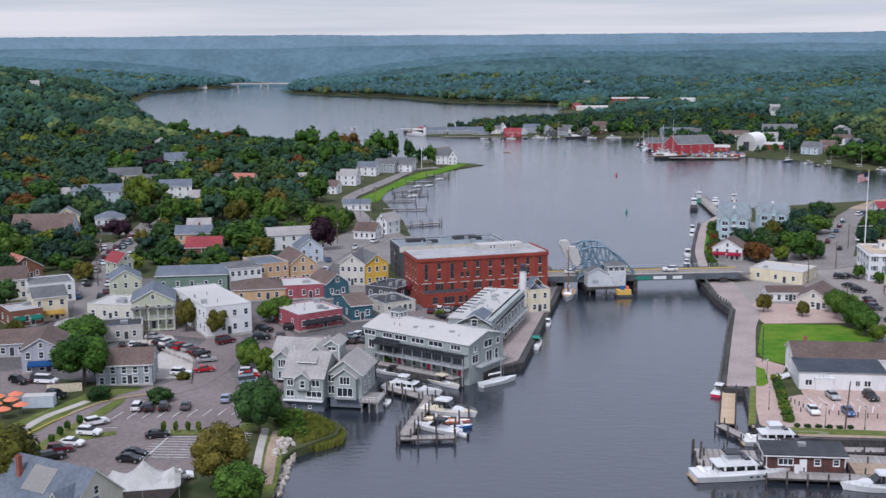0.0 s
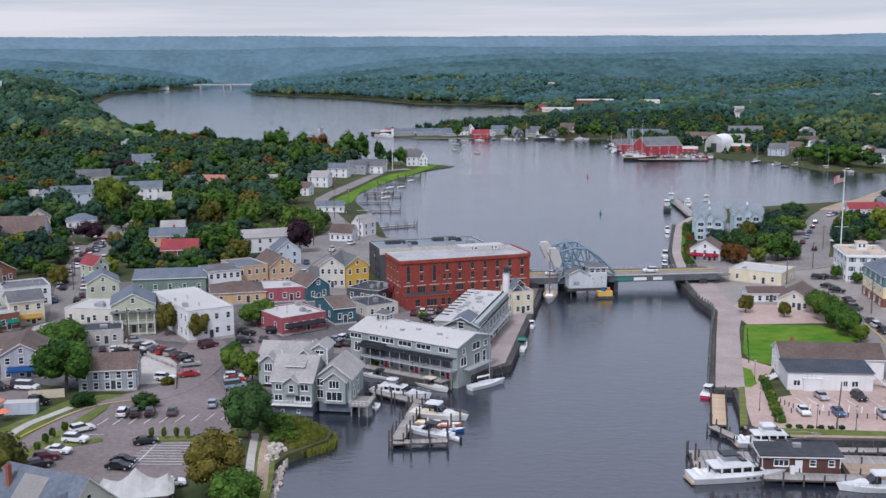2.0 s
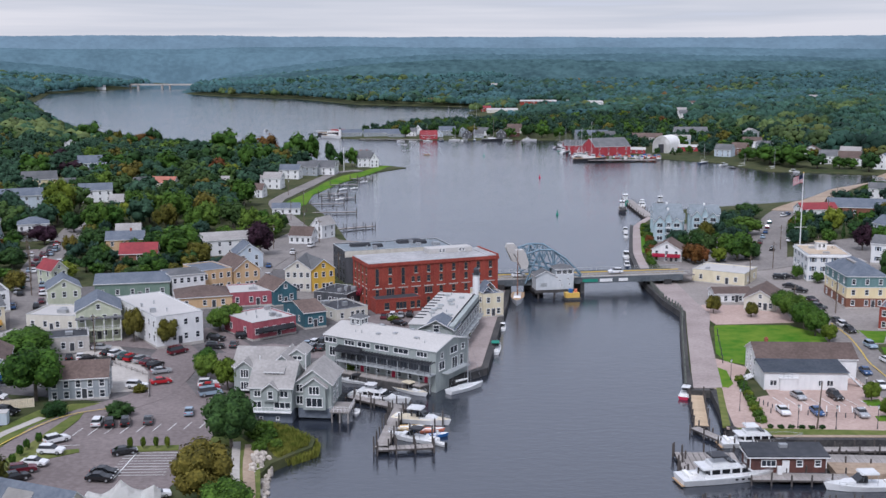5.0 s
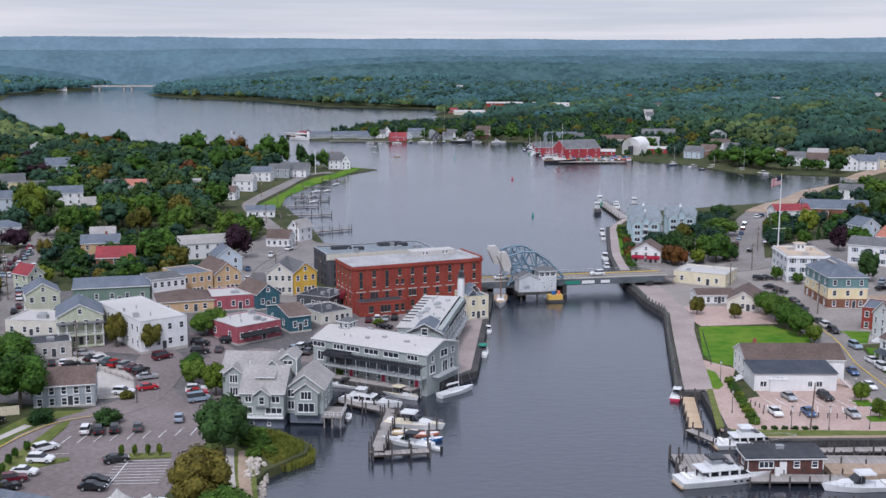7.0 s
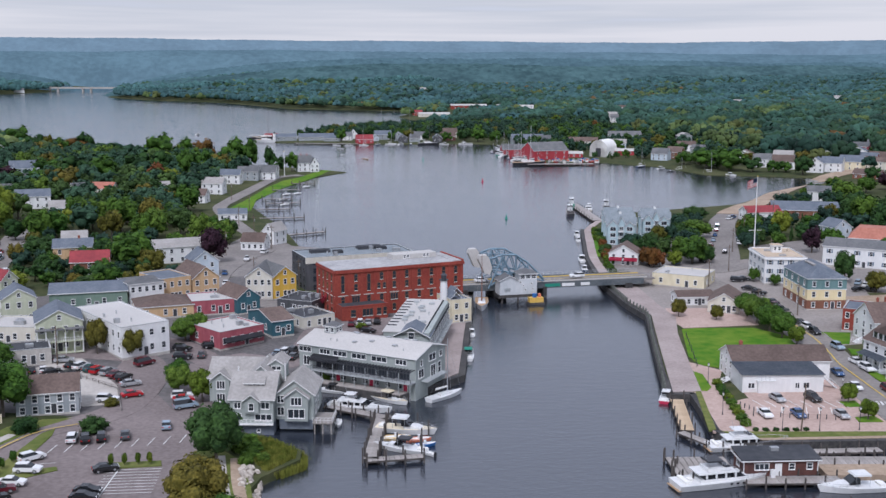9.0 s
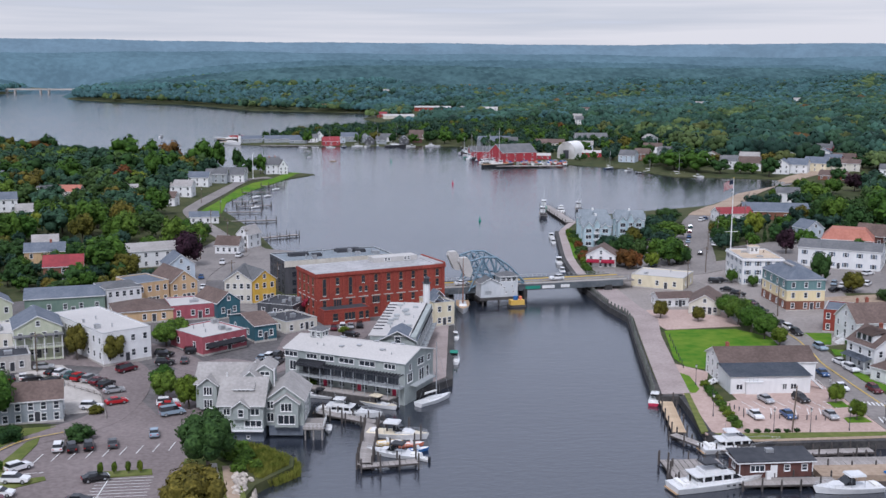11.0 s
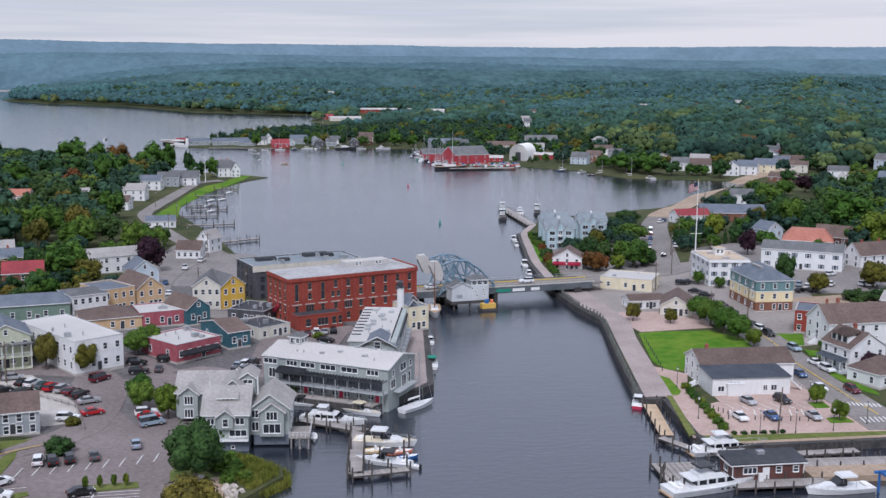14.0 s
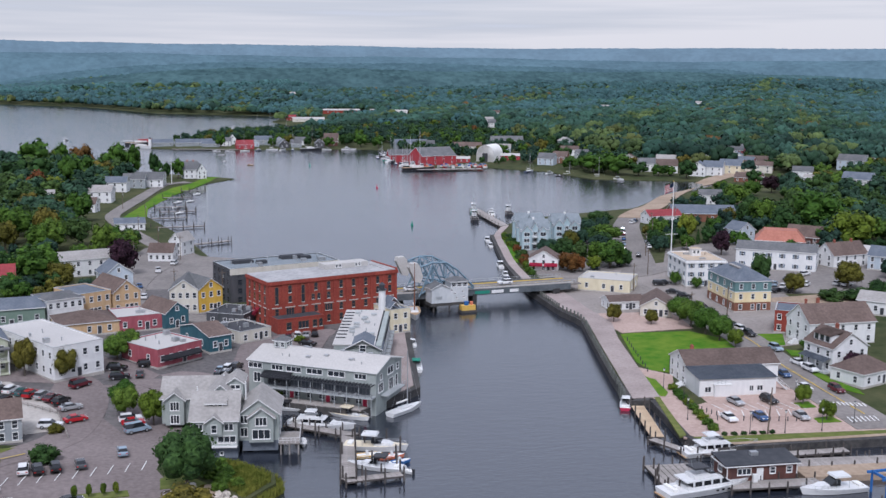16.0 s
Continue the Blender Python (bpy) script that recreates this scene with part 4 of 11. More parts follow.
# ---- boats ----
def hull(bm, L, B, H, bow=0.55, fine=2.2, draft=0.4):
    """Lofted hull: stern at -L/2, bow at L/2, waterline at 0."""
    rings = []
    for i in range(9):
        s = i / 8
        b = B / 2 * (0.9 + 0.1 * min(1, s / 0.3)) * (1 - max(0.0, (s - 0.42) / 0.58) ** fine * 0.985)
        top = H * (1 + 0.42 * s * s)
        keel = -draft * (1 - max(0, (s - 0.7) / 0.3) ** 2)
        x = -L / 2 + s * L * (1 - 0.0)
        rake = bow * max(0, s - 0.6) / 0.4
        rings.append([(x - rake * 0.9, 0, keel), (x - rake * 0.5, b * 0.78, 0.06), (x + rake * 0.1, b, top * 0.93), (x + rake * 0.1, b * 1.0, top), (x + rake * 0.1, -b * 1.0, top), (x + rake * 0.1, -b, top * 0.93), (x - rake * 0.5, -b * 0.78, 0.06)])
    vs = [[bm.verts.new(p) for p in r] for r in rings]
    for a, c in zip(vs, vs[1:]):
        for k in range(7):
            j = (k + 1) % 7
            f = bm.faces.new((a[k], a[j], c[j], c[k]))
            f.material_index = 1 if k == 3 else (2 if k in (0, 6) else 0)
    bm.faces.new(vs[0])
    bm.faces.new(vs[-1][::-1])


def frustum(bm, x0, x1, half, z0, z1, rf=0.3, rb=0.1, side=0.1, mi=0):
    """Deckhouse: raked front and back, sides leaning in."""
    a = [bm.verts.new(p) for p in ((x0, -half, z0), (x1, -half, z0), (x1, half, z0), (x0, half, z0))]
    b = [bm.verts.new(p) for p in ((x0 + rb, -half + side, z1), (x1 - rf, -half + side, z1), (x1 - rf, half - side, z1), (x0 + rb, half - side, z1))]
    bm.faces.new(a[::-1]).material_index = mi
    bm.faces.new(b).material_index = mi
    for i in range(4):
        j = (i + 1) % 4
        bm.faces.new((a[i], a[j], b[j], b[i])).material_index = mi


def boat_root(x, y, rot, label, category, name="boat"):
    return empty(name, pose(x, y, 0, 0, 0, rot), label, category)


def bow_rail(root, L, B, H):
    bm = bmesh.new()
    for s in (-1, 1):
        railing(bm, (L * 0.05, s * B * 0.46, H * 1.1), (L * 0.33, s * B * 0.34, H * 1.25), 0.6, 1.0, 0.03)
        railing(bm, (L * 0.33, s * B * 0.34, H * 1.25), (L * 0.48, 0, H * 1.4), 0.6, 1.0, 0.03)
    part("bow_rail", bm, M["metal"], root)


def railing(bm, p, q, h=1.0, step=1.5, r=0.035):
    p, q = Vector(p), Vector(q)
    k = max(1, int((q - p).length / step))
    up = Vector((0, 0, h))
    rod(bm, p + up, q + up, r, r, 4)
    rod(bm, p + up * 0.5, q + up * 0.5, r * 0.7, r * 0.7, 4)
    for i in range(k + 1):
        a = p.lerp(q, i / k)
        rod(bm, a, a + up, r, r, 4)


def yacht(x, y, rot, L, label, fly=True, cover="gel", stripe="gel"):
    B, H = L * 0.27, L * 0.066
    root = boat_root(x, y, rot, label, "motor yacht", "motor_yacht")
    bm = bmesh.new()
    hull(bm, L, B, H, bow=L * 0.07)
    part("hull", bm, [M["gel"], M["gel"], M["hullblue"]], root)
    c = H * 1.02
    bm = bmesh.new()
    frustum(bm, -L * 0.30, L * 0.22, B * 0.39, c, c + L * 0.03, L * 0.05, 0.1)
    part("deckhouse", bm, M["gel"], root)
    bm = bmesh.new()
    frustum(bm, -L * 0.26, L * 0.15, B * 0.37, c + L * 0.03, c + L * 0.075, L * 0.07, 0.1, 0.12)
    part("cabin_glazing", bm, M["carglass"], root)
    for k in range(4):
        for s in (-1, 1):
            bm = bmesh.new()
            box(bm, -L * 0.25 + k * L * 0.095, s * B * 0.355 - 0.07, c + L * 0.03, -L * 0.23 + k * L * 0.095, s * B * 0.355 + 0.07, c + L * 0.076)
            part("window_post", bm, M["gel"], root)
    bm = bmesh.new()
    frustum(bm, -L * 0.32, L * 0.08, B * 0.385, c + L * 0.075, c + L * 0.088, L * 0.03, 0.0, 0.05)
    part("cabin_roof", bm, M["gel"], root)
    if fly:
        bm = bmesh.new()
        frustum(bm, -L * 0.22, L * 0.02, B * 0.30, c + L * 0.09, c + L * 0.118, L * 0.035, 0.0, 0.1)
        part("flybridge", bm, M["gel"], root)
        bm = bmesh.new()
        frustum(bm, -L * 0.05, L * 0.01, B * 0.27, c + L * 0.118, c + L * 0.135, 0.3, 0.0)
        part("windscreen", bm, M["carglass"], root)
        bm = bmesh.new()
        frustum(bm, -L * 0.22, -L * 0.06, B * 0.28, c + L * 0.172, c + L * 0.185, 0.2, 0.1)
        part("bimini_top", bm, M[cover], root)
        bm = bmesh.new()
        for s in (-1, 1):
            for u in (-0.20, -0.08):
                rod(bm, (L * u, s * B * 0.26, c + L * 0.11), (L * u, s * B * 0.26, c + L * 0.175), 0.04)
        rod(bm, (-L * 0.2, 0, c + L * 0.18), (-L * 0.22, 0, c + L * 0.28), 0.04, 0.02)
        part("bimini_frame", bm, M["metal"], root)
    bm = bmesh.new()
    box(bm, -L * 0.44, -B * 0.32, c, -L * 0.40, B * 0.32, c + 0.5)
    box(bm, -L * 0.38, -B * 0.1, c, -L * 0.34, B * 0.1, c + 0.45)
    part("cockpit_seat", bm, M["tarp"], root)
    for k in range(5):
        for s in (-1, 1):
            bm = bmesh.new()
            box(bm, L * (-0.02 + 0.06 * k), s * B * 0.472 - 0.06, H * 0.62, L * (-0.02 + 0.06 * k) + 0.5, s * B * 0.472 + 0.06, H * 0.62 + 0.26)
            if k < 3:
                part("porthole", bm, M["carglass"], root)
            else:
                bm.free()
    bm = bmesh.new()
    box(bm, -L * 0.52, -B * 0.40, 0.25, -L * 0.485, B * 0.40, 0.38)
    part("swim_platform", bm, M["teak"], root)
    bm = bmesh.new()
    rod(bm, (-L * 0.02, -B * 0.2, c + L * 0.09), (-L * 0.06, -B * 0.26, c + L * 0.30), 0.03, 0.012, 4)
    part("aerial", bm, M["gel"], root)
    bow_rail(root, L, B, H)
    return root


def cruiser(x, y, rot, L, label, top="gel", deck="gel", hullmat="gel"):
    B, H = L * 0.30, L * 0.08
    root = boat_root(x, y, rot, label, "motor boat", "motor_boat")
    bm = bmesh.new()
    hull(bm, L, B, H, bow=L * 0.08)
    part("hull", bm, [M[hullmat], M[deck], M["hullblack"]], root)
    bm = bmesh.new()
    frustum(bm, -L * 0.02, L * 0.30, B * 0.33, H, H + L * 0.06, L * 0.12, 0.0, 0.25)
    part("foredeck_cabin", bm, M["gel"], root)
    bm = bmesh.new()
    frustum(bm, -L * 0.06, L * 0.10, B * 0.36, H + L * 0.05, H + L * 0.13, L * 0.09, 0.0, 0.15)
    part("windscreen", bm, M["carglass"], root)
    bm = bmesh.new()
    frustum(bm, -L * 0.22, L * 0.03, B * 0.36, H + L * 0.16, H + L * 0.185, 0.2, 0.1, 0.08)
    part("hard_top", bm, M[top], root)
    bm = bmesh.new()
    for s in (-1, 1):
        for u in (-0.2, 0.0):
            rod(bm, (L * u, s * B * 0.34, H), (L * u, s * B * 0.34, H + L * 0.165), 0.04)
    part("top_frame", bm, M["metal"], root)
    bm = bmesh.new()
    box(bm, -L * 0.44, -B * 0.3, H - 0.1, -L * 0.36, B * 0.3, H + 0.35)
    part("stern_seat", bm, M["tarp"], root)
    bow_rail(root, L, B, H)
    return root


def sailboat(x, y, rot, L, label, mast=11.0, hullmat="gel", sparmat="metal", two=False):
    B, H = L * 0.28, L * 0.09
    root = boat_root(x, y, rot, label, "sailing boat", "sailing_boat")
    bm = bmesh.new()
    hull(bm, L, B, H, bow=L * 0.09, fine=1.7)
    part("hull", bm, [M[hullmat], M["teak"] if two or sparmat == "mastwood" else M["gel"], M["hullblue"]], root)
    bm = bmesh.new()
    frustum(bm, -L * 0.2, L * 0.18, B * 0.28, H, H + L * 0.05, 0.4, 0.1)
    part("cabin_trunk", bm, M["gel"], root)
    for k, mx in enumerate((0.06, -0.24) if two else (0.06,)):
        bm = bmesh.new()
        rod(bm, (L * mx, 0, H), (L * mx, 0, H + mast * (1 if k == 0 else 0.85)), 0.22 if sparmat == "mastwood" else 0.13, 0.08, 8)
        part("mast", bm, M[sparmat], root)
        bm = bmesh.new()
        rod(bm, (L * mx, 0, H + 1.6), (L * (mx - 0.36), 0, H + 1.5), 0.09, 0.07)
        box(bm, L * (mx - 0.34), -0.14, H + 1.55, L * mx, 0.14, H + 1.85)
        part("boom", bm, M["tarp"], root, "boom with a furled sail")
    for q in ((L * 0.48, 0), (-L * 0.48, 0), (L * 0.05, B * 0.45), (L * 0.05, -B * 0.45)):
        bm = bmesh.new()
        rod(bm, (q[0], q[1], H), (L * 0.06, 0, H + mast * 0.96), 0.022, 0.022, 3)
        part("stay", bm, M["metal"], root)
    return root


def dinghy(x, y, rot, L, label, hullmat="gel", engine=True):
    B, H = L * 0.36, 0.55
    root = boat_root(x, y, rot, label, "small boat", "dinghy")
    bm = bmesh.new()
    hull(bm, L, B, H, bow=0.3, draft=0.2)
    part("hull", bm, [M[hullmat], M["tarp"], M[hullmat]], root)
    bm = bmesh.new()
    ring_wall(bm, L * 0.7, B * 0.8, 0.12, H, H + 0.14)
    part("coaming", bm, M[hullmat], root)
    bm = bmesh.new()
    frustum(bm, -0.2, 0.5, B * 0.2, H, H + 0.8, 0.3, 0.0)
    part("console", bm, M["gel"], root)
    if engine:
        bm = bmesh.new()
        box(bm, -L / 2 - 0.35, -0.2, -0.2, -L / 2, 0.2, 0.95)
        part("outboard", bm, M["hullblack"], root)
    return root


def workboat(x, y, rot, L, label, hullmat="hullblack", mast=9.0):
    B, H = L * 0.30, L * 0.10
    root = boat_root(x, y, rot, label, "fishing boat", "fishing_boat")
    bm = bmesh.new()
    hull(bm, L, B, H, bow=L * 0.05, fine=2.8)
    part("hull", bm, [M[hullmat], M["plank"], M["hullred"]], root)
    bm = bmesh.new()
    frustum(bm, L * 0.02, L * 0.26, B * 0.3, H, H + 2.4, 0.3, 0.1)
    frustum(bm, L * 0.0, L * 0.28, B * 0.33, H + 3.2, H + 3.4, 0.1, 0.1)
    part("wheelhouse", bm, M["gel"], root)
    bm = bmesh.new()
    frustum(bm, L * 0.03, L * 0.25, B * 0.29, H + 2.4, H + 3.2, 0.1, 0.05)
    part("wheelhouse_glazing", bm, M["carglass"], root)
    bm = bmesh.new()
    rod(bm, (0, 0, H + 1), (0, 0, H + mast), 0.12, 0.06)
    rod(bm, (-L * 0.3, 0, H), (-L * 0.3, 0, H + mast * 0.7), 0.12, 0.08)
    rod(bm, (-L * 0.3, -B * 0.4, H + mast * 0.5), (-L * 0.3, B * 0.4, H + mast * 0.5), 0.07)
    rod(bm, (0, 0, H + mast * 0.8), (-L * 0.4, 0, H + mast * 0.55), 0.06)
    part("rigging_mast", bm, M["metal"], root)
    bm = bmesh.new()
    ring_wall(bm, L * 0.42, B * 0.8, 0.1, H, H + 0.6)
    o = part("bulwark", bm, M[hullmat], root)
    o.matrix_basis = pose(-L * 0.22, 0, 0)
    return root


# ---- docks and quays ----
PILES = {}


def pile(parent, x, y, z0, z1, r=0.17, material="piling"):
    if material not in PILES:
        bm = bmesh.new()
        rod(bm, (0, 0, 0), (0, 0, 0.97), 1.0, 0.94, 8)
        rod(bm, (0, 0, 0.97), (0, 0, 1.0), 0.94, 0.6, 8)
        me = PILES[material] = bpy.data.meshes.new("pile")
        bm.to_mesh(me)
        bm.free()
        me.materials.append(M[material])
    return shared("post", PILES[material], parent, Matrix.Translation((x, y, z0)) @ Matrix.Diagonal((r, r, z1 - z0, 1)))


def dock(label, line, width, z=1.0, material="plank", spacing=3.2, pile_top=1.4, board=0.0, category="dock"):
    """A timber deck on piles along a line; boards laid across it."""
    root = empty("dock", Matrix(), label, category)
    bm = bmesh.new()
    prism(bm, ribbon(line, width), z - 0.4, z - 0.07)
    part("stringer", bm, M["piling"], root)
    for a, b2 in zip(line, line[1:]):
        a, b2 = Vector(a), Vector(b2)
        d = (b2 - a).normalized()
        n = Vector((-d.y, d.x))
        length = (b2 - a).length
        step = 1.0 if a.y < 400 else 4.0
        k = max(1, int(length / step))
        bm = bmesh.new()
        box(bm, -step / 2 + 0.02, -width / 2 - 0.08, -0.07, step / 2 - 0.02, width / 2 + 0.08, 0)
        me = bpy.data.meshes.new("plank")
        bm.to_mesh(me)
        bm.free()
        me.materials.append(M[material])
        ang = math.degrees(math.atan2(d.y, d.x))
        for i in range(k):
            c = a + d * (i + 0.5) * length / k
            shared("plank", me, root, pose(c.x, c.y, z, 0, 0, ang))
        for i in range(max(2, int(length / spacing)) + 1):
            c = a + d * length * i / max(2, int(length / spacing))
            for s in (-1, 1):
                p = c + n * s * (width / 2 + 0.2)
                pile(root, p.x, p.y, -2.5, z + pile_top + 0.3 * math.sin(i * 2.3 + s))
    return root


def bulkhead_wall(line, label, top=None, thick=1.5, material="bulkhead"):
    """Vertical timber wall along the water's edge, with a cap beam and piles."""
    root = empty("bulkhead", Matrix(), label, "bulkhead", kind="structure")
    bm = bmesh.new()
    for a, b2 in zip(line, line[1:]):
        z = max(ground_z(*a), ground_z(*b2)) + 0.12 if top is None else top
        d = (Vector(b2) - Vector(a)).normalized()
        e = (Vector(a) - d * 0.1, Vector(b2) + d * 0.1)
        prism(bm, ribbon([tuple(e[0]), tuple(e[1])], thick), -2.5, z)
    part("sheeting", bm, M[material], root)
    return root

FAR_HOUSES = []


# ---- west town ----
house("white two-storey shop building with a flat white roof", -62.3, 286.9, 30.1, 12.1, 29.0, 7.5, "flat", wall="white", top="rwhite", floors=2, bays=(4, 9), vents=6, category="shop", base=0.3)
house("cream house with a columned double porch and arched centre", -77.2, 285.9, 12.6, 10.8, 13.0, 7.6, "gable", 2.8, "sage", "rslate", ridge="y", bays=(4, 4))
house("pale sage clapboard house with a slate roof", -92.5, 312.8, 17.2, 8.7, 10.0, 7.0, "gable", 2.6, "sage", "rslate", ridge="y", bays=(3, 3))
house("low white flat-roofed shop", -88.2, 293.6, -13.4, 13.7, 12.0, 4.2, "flat", wall="beige", top="rwhite", floors=1, bays=(4, 3), vents=3, category="shop")
house("low shop with a dark flat roof", -83.0, 272.6, 14.0, 12.0, 9.0, 3.5, "flat", wall="concrete", top="rdark", floors=1, bays=(3, 2), vents=2, category="shop")
house("grey clapboard house with a brown roof", -70.6, 236.7, 6.3, 12.0, 9.0, 4.6, "gable", 2.6, "grey", "rbrown", bays=(5, 2))
house("pale lavender clapboard house with a blue awning", -92.3, 246.7, 12.0, 8.6, 14.0, 5.6, "gable", 2.4, "lavender", "rbrown", ridge="y", bays=(3, 3))
house("long green boarded building with a grey roof", -76.6, 331.2, 7.2, 21.0, 16.0, 5.0, "gable", 1.6, "green", "rslate", floors=1, bays=(5, 2))
house("white shopfront with arched upper windows", -62.3, 332.9, 23.2, 10.0, 11.0, 6.5, "hip", 1.2, "white", "rgrey", bays=(5, 3), category="shop")
house("tan shop with a flat slate-grey roof", -56.1, 340.5, 30.9, 9.8, 14.0, 6.5, "flat", wall="tan", top="rslate", bays=(4, 3), category="shop")
house("tan gabled house with white trim", -47.2, 345.6, 25.1, 8.3, 15.0, 6.0, "gable", 3.2, "tan", "rbrown", ridge="y", bays=(3, 4))
house("white house with cross gables and a grey roof", -47.5, 380.0, 16.1, 9.0, 10.0, 5.0, "gable", 3.4, "ltblue", "rslate", ridge="y", bays=(2, 3))
house("long white meeting house with a pale roof", -57.0, 408.0, 17.0, 19.0, 10.0, 6.0, "gable", 2.2, "white", "rlight", bays=(5, 2))
house("brown brick house with a bright red roof", -83.0, 376.9, 4.0, 12.0, 9.0, 5.5, "gable", 3, "brick_brown", "rred", bays=(3, 2))
house("tan house with a dark slate roof behind the red-roofed one", -93.0, 405.4, 6.0, 13.1, 8.0, 6.0, "gable", 2.5, "tan", "rslate", bays=(3, 2), chimneys=[(2, 0)])
house("white house with a pale grey roof", -97.0, 432.5, 8.0, 9.0, 9.0, 5.0, "gable", 2.4, "white", "rlight", bays=(4, 2))
house("faded crimson shop with a white flat roof", -42.1, 321.2, 11.2, 11.7, 12.0, 3.9, "flat", wall="crimson", top="rwhite", floors=1, bays=(3, 2), vents=2, category="shop")
house("low shop with a brown hipped roof", -55.0, 318.9, 11.7, 15.3, 13.0, 3.3, "hip", 2.2, "tan", "rbrown", floors=1, bays=(3, 2), category="shop")
house("faded crimson restaurant with a cluttered flat roof", -36.4, 287.9, 35.5, 13.1, 14.0, 4.3, "flat", wall="crimson", top="rwhite", floors=1, bays=(5, 2), vents=9, category="restaurant")
house("dark teal gabled shop", -34.2, 322.0, 30.0, 7.2, 12.0, 4.6, "gable", 2.6, "teal", "rbrown", ridge="y", floors=1, bays=(2, 2), category="shop")
house("dark teal shed with a brown roof", -25.2, 297.7, 23.3, 6.1, 16.0, 4.2, "gable", 1.8, "teal", "rbrown", floors=1, bays=(2, 2), category="shop")
house("beige shop with a balcony and grey roof", -27.2, 341.7, -10.2, 8.0, 13.0, 7.0, "gable", 2.8, "beige", "rgrey", ridge="y", bays=(4, 3), category="shop")
house("yellow shop with dark ground-floor glazing", -23.5, 342.1, 26.1, 7.6, 13.0, 7.0, "gable", 2.8, "yellow", "rgrey", ridge="y", bays=(3, 3), category="shop")
house("low building with a black flat roof", -15.3, 322.7, -31.6, 11.2, 12.0, 3.4, "flat", wall="charcoal", top="rdark", floors=1, bays=(3, 2), vents=6, category="shop")
house("white plastered low shop with a dark roof", -15.2, 305.0, 29.9, 9.9, 12.0, 2.9, "flat", wall="beige", top="rdark", floors=1, bays=(3, 2), vents=6, category="shop")
house("white cottage with a brick base by the shore road", -22.7, 451.2, -35.1, 5.5, 9.0, 5.5, "gable", 3, "white", "rlight", ridge="y", bays=(2, 2))
house("white cottage with a brown roof", -30.3, 436.9, -16.8, 9.1, 8.0, 3.4, "gable", 3, "white", "rbrown", floors=1, bays=(4, 2))
house("large hall with a broad brown roof", -150.1, 409.5, 5, 22.0, 15.0, 4.2, "gable", 7, "ltblue", "rbrown", floors=1, bays=(4, 3), category="hall")
house("brown gabled house with red roof edges", -134.2, 340.9, 42.8, 11.1, 10.0, 4.0, "gable", 3.5, "brick_brown", "rcopper", ridge="y", floors=1, bays=(3, 2))
house("cream house with a pale roof", -126.9, 315.3, 19.6, 9.4, 10.0, 6.0, "gable", 3, "beige", "rbrown", bays=(4, 2))
house("grey-roofed row with a white parapet", -114.8, 313.0, 27.2, 12.6, 12.0, 5.5, "flat", wall="white", top="rgrey", bays=(4, 2), vents=2, category="shop")
house("cream shop with a yellow awning", -107.6, 291.6, 28.0, 8.6, 10.0, 6.5, "gable", 2, "cream", "rgrey", bays=(3, 2), category="shop")
house("brick shop with green awnings and a flat roof", -112.4, 285.1, 36.4, 8.4, 10.0, 4.2, "flat", wall="brick_brown", top="rgravel", floors=1, bays=(3, 2), vents=2, category="shop")
house("pale green cottage with a red roof", -104.0, 346.4, 45.4, 5.4, 8.0, 5.0, "gable", 2.6, "sage", "rred", ridge="y", bays=(2, 2))
house("white house with dark dormers", -134.1, 437.7, 15.0, 11.3, 9.0, 6.5, "hip", 2.4, "white", "rslate", bays=(4, 2))
house("cream house with gables", -152.4, 442.0, 15.0, 8.9, 9.0, 6.5, "gable", 3, "pale_yellow", "rgrey", ridge="y", bays=(2, 2))
house("white house with a slate roof among trees", -137.5, 562.7, 12.0, 15.9, 9.0, 6.0, "gable", 3, "white", "rslate", bays=(4, 2))


house("low cottage with a pale hipped roof behind the shops", -94.0, 270.5, 8.0, 9.0, 9.0, 3.2, "hip", 2.2, "graytrim", "rlight", floors=1, bays=(3, 2))
house("long low shop with a brown roof", -103.5, 258.0, 10.0, 16.0, 11.0, 3.2, "gable", 2.2, "lavender", "rbrown", floors=1, bays=(4, 2))


# ---- east town ----
house("low cream flat-roofed market building", 109.9, 347.6, -36.6, 17.1, 14.0, 3.9, "flat", wall="cream", top="rwhite", floors=1, bays=(3, 2), vents=2, category="shop")
house("low white shop with a brown roof", 100.8, 317.5, -3.0, 11.0, 7.0, 2.8, "gable", 1.3, "white", "rbrown", floors=1, bays=(5, 2), category="shop")
house("white gabled shop with a brown roof", 108.2, 310.0, -28.0, 9.0, 15.0, 3.2, "gable", 2.6, "beige", "rbrown", ridge="y", floors=1, bays=(3, 2), category="shop")
house("white three-storey bank building with slate-blue shutters", 142.4, 347.5, -10.2, 13.5, 19.8, 8.7, "flat", wall="white", top="rtan", floors=3, bays=(4, 5), style="shutter", category="office", vents=2)
house("three-storey corner building in yellow and teal clapboard", 136.4, 310.7, -7.0, 11.5, 20.0, 9.2, "hip", 3.6, "pale_yellow", "rslate", floors=3, bays=(3, 4), category="house")
house("red brick block with a flat roof", 133.0, 278.5, -36.0, 7.5, 12.0, 5.9, "flat", wall="brick", top="rslate", bays=(3, 2), category="shop", chimneys=[(4, 3)])
house("large white house with a long brown roof", 135.3, 263.3, -2.7, 19.3, 11.0, 6.1, "gable", 4, "white", "rbrown", bays=(5, 3), chimneys=[(-3, 2)])
house("white house with a porch and dormer", 120.7, 241.0, 6.0, 10.5, 10.0, 6.0, "gable", 3.4, "white", "rbrown", ridge="y", bays=(3, 3), chimneys=[(1, 1)])
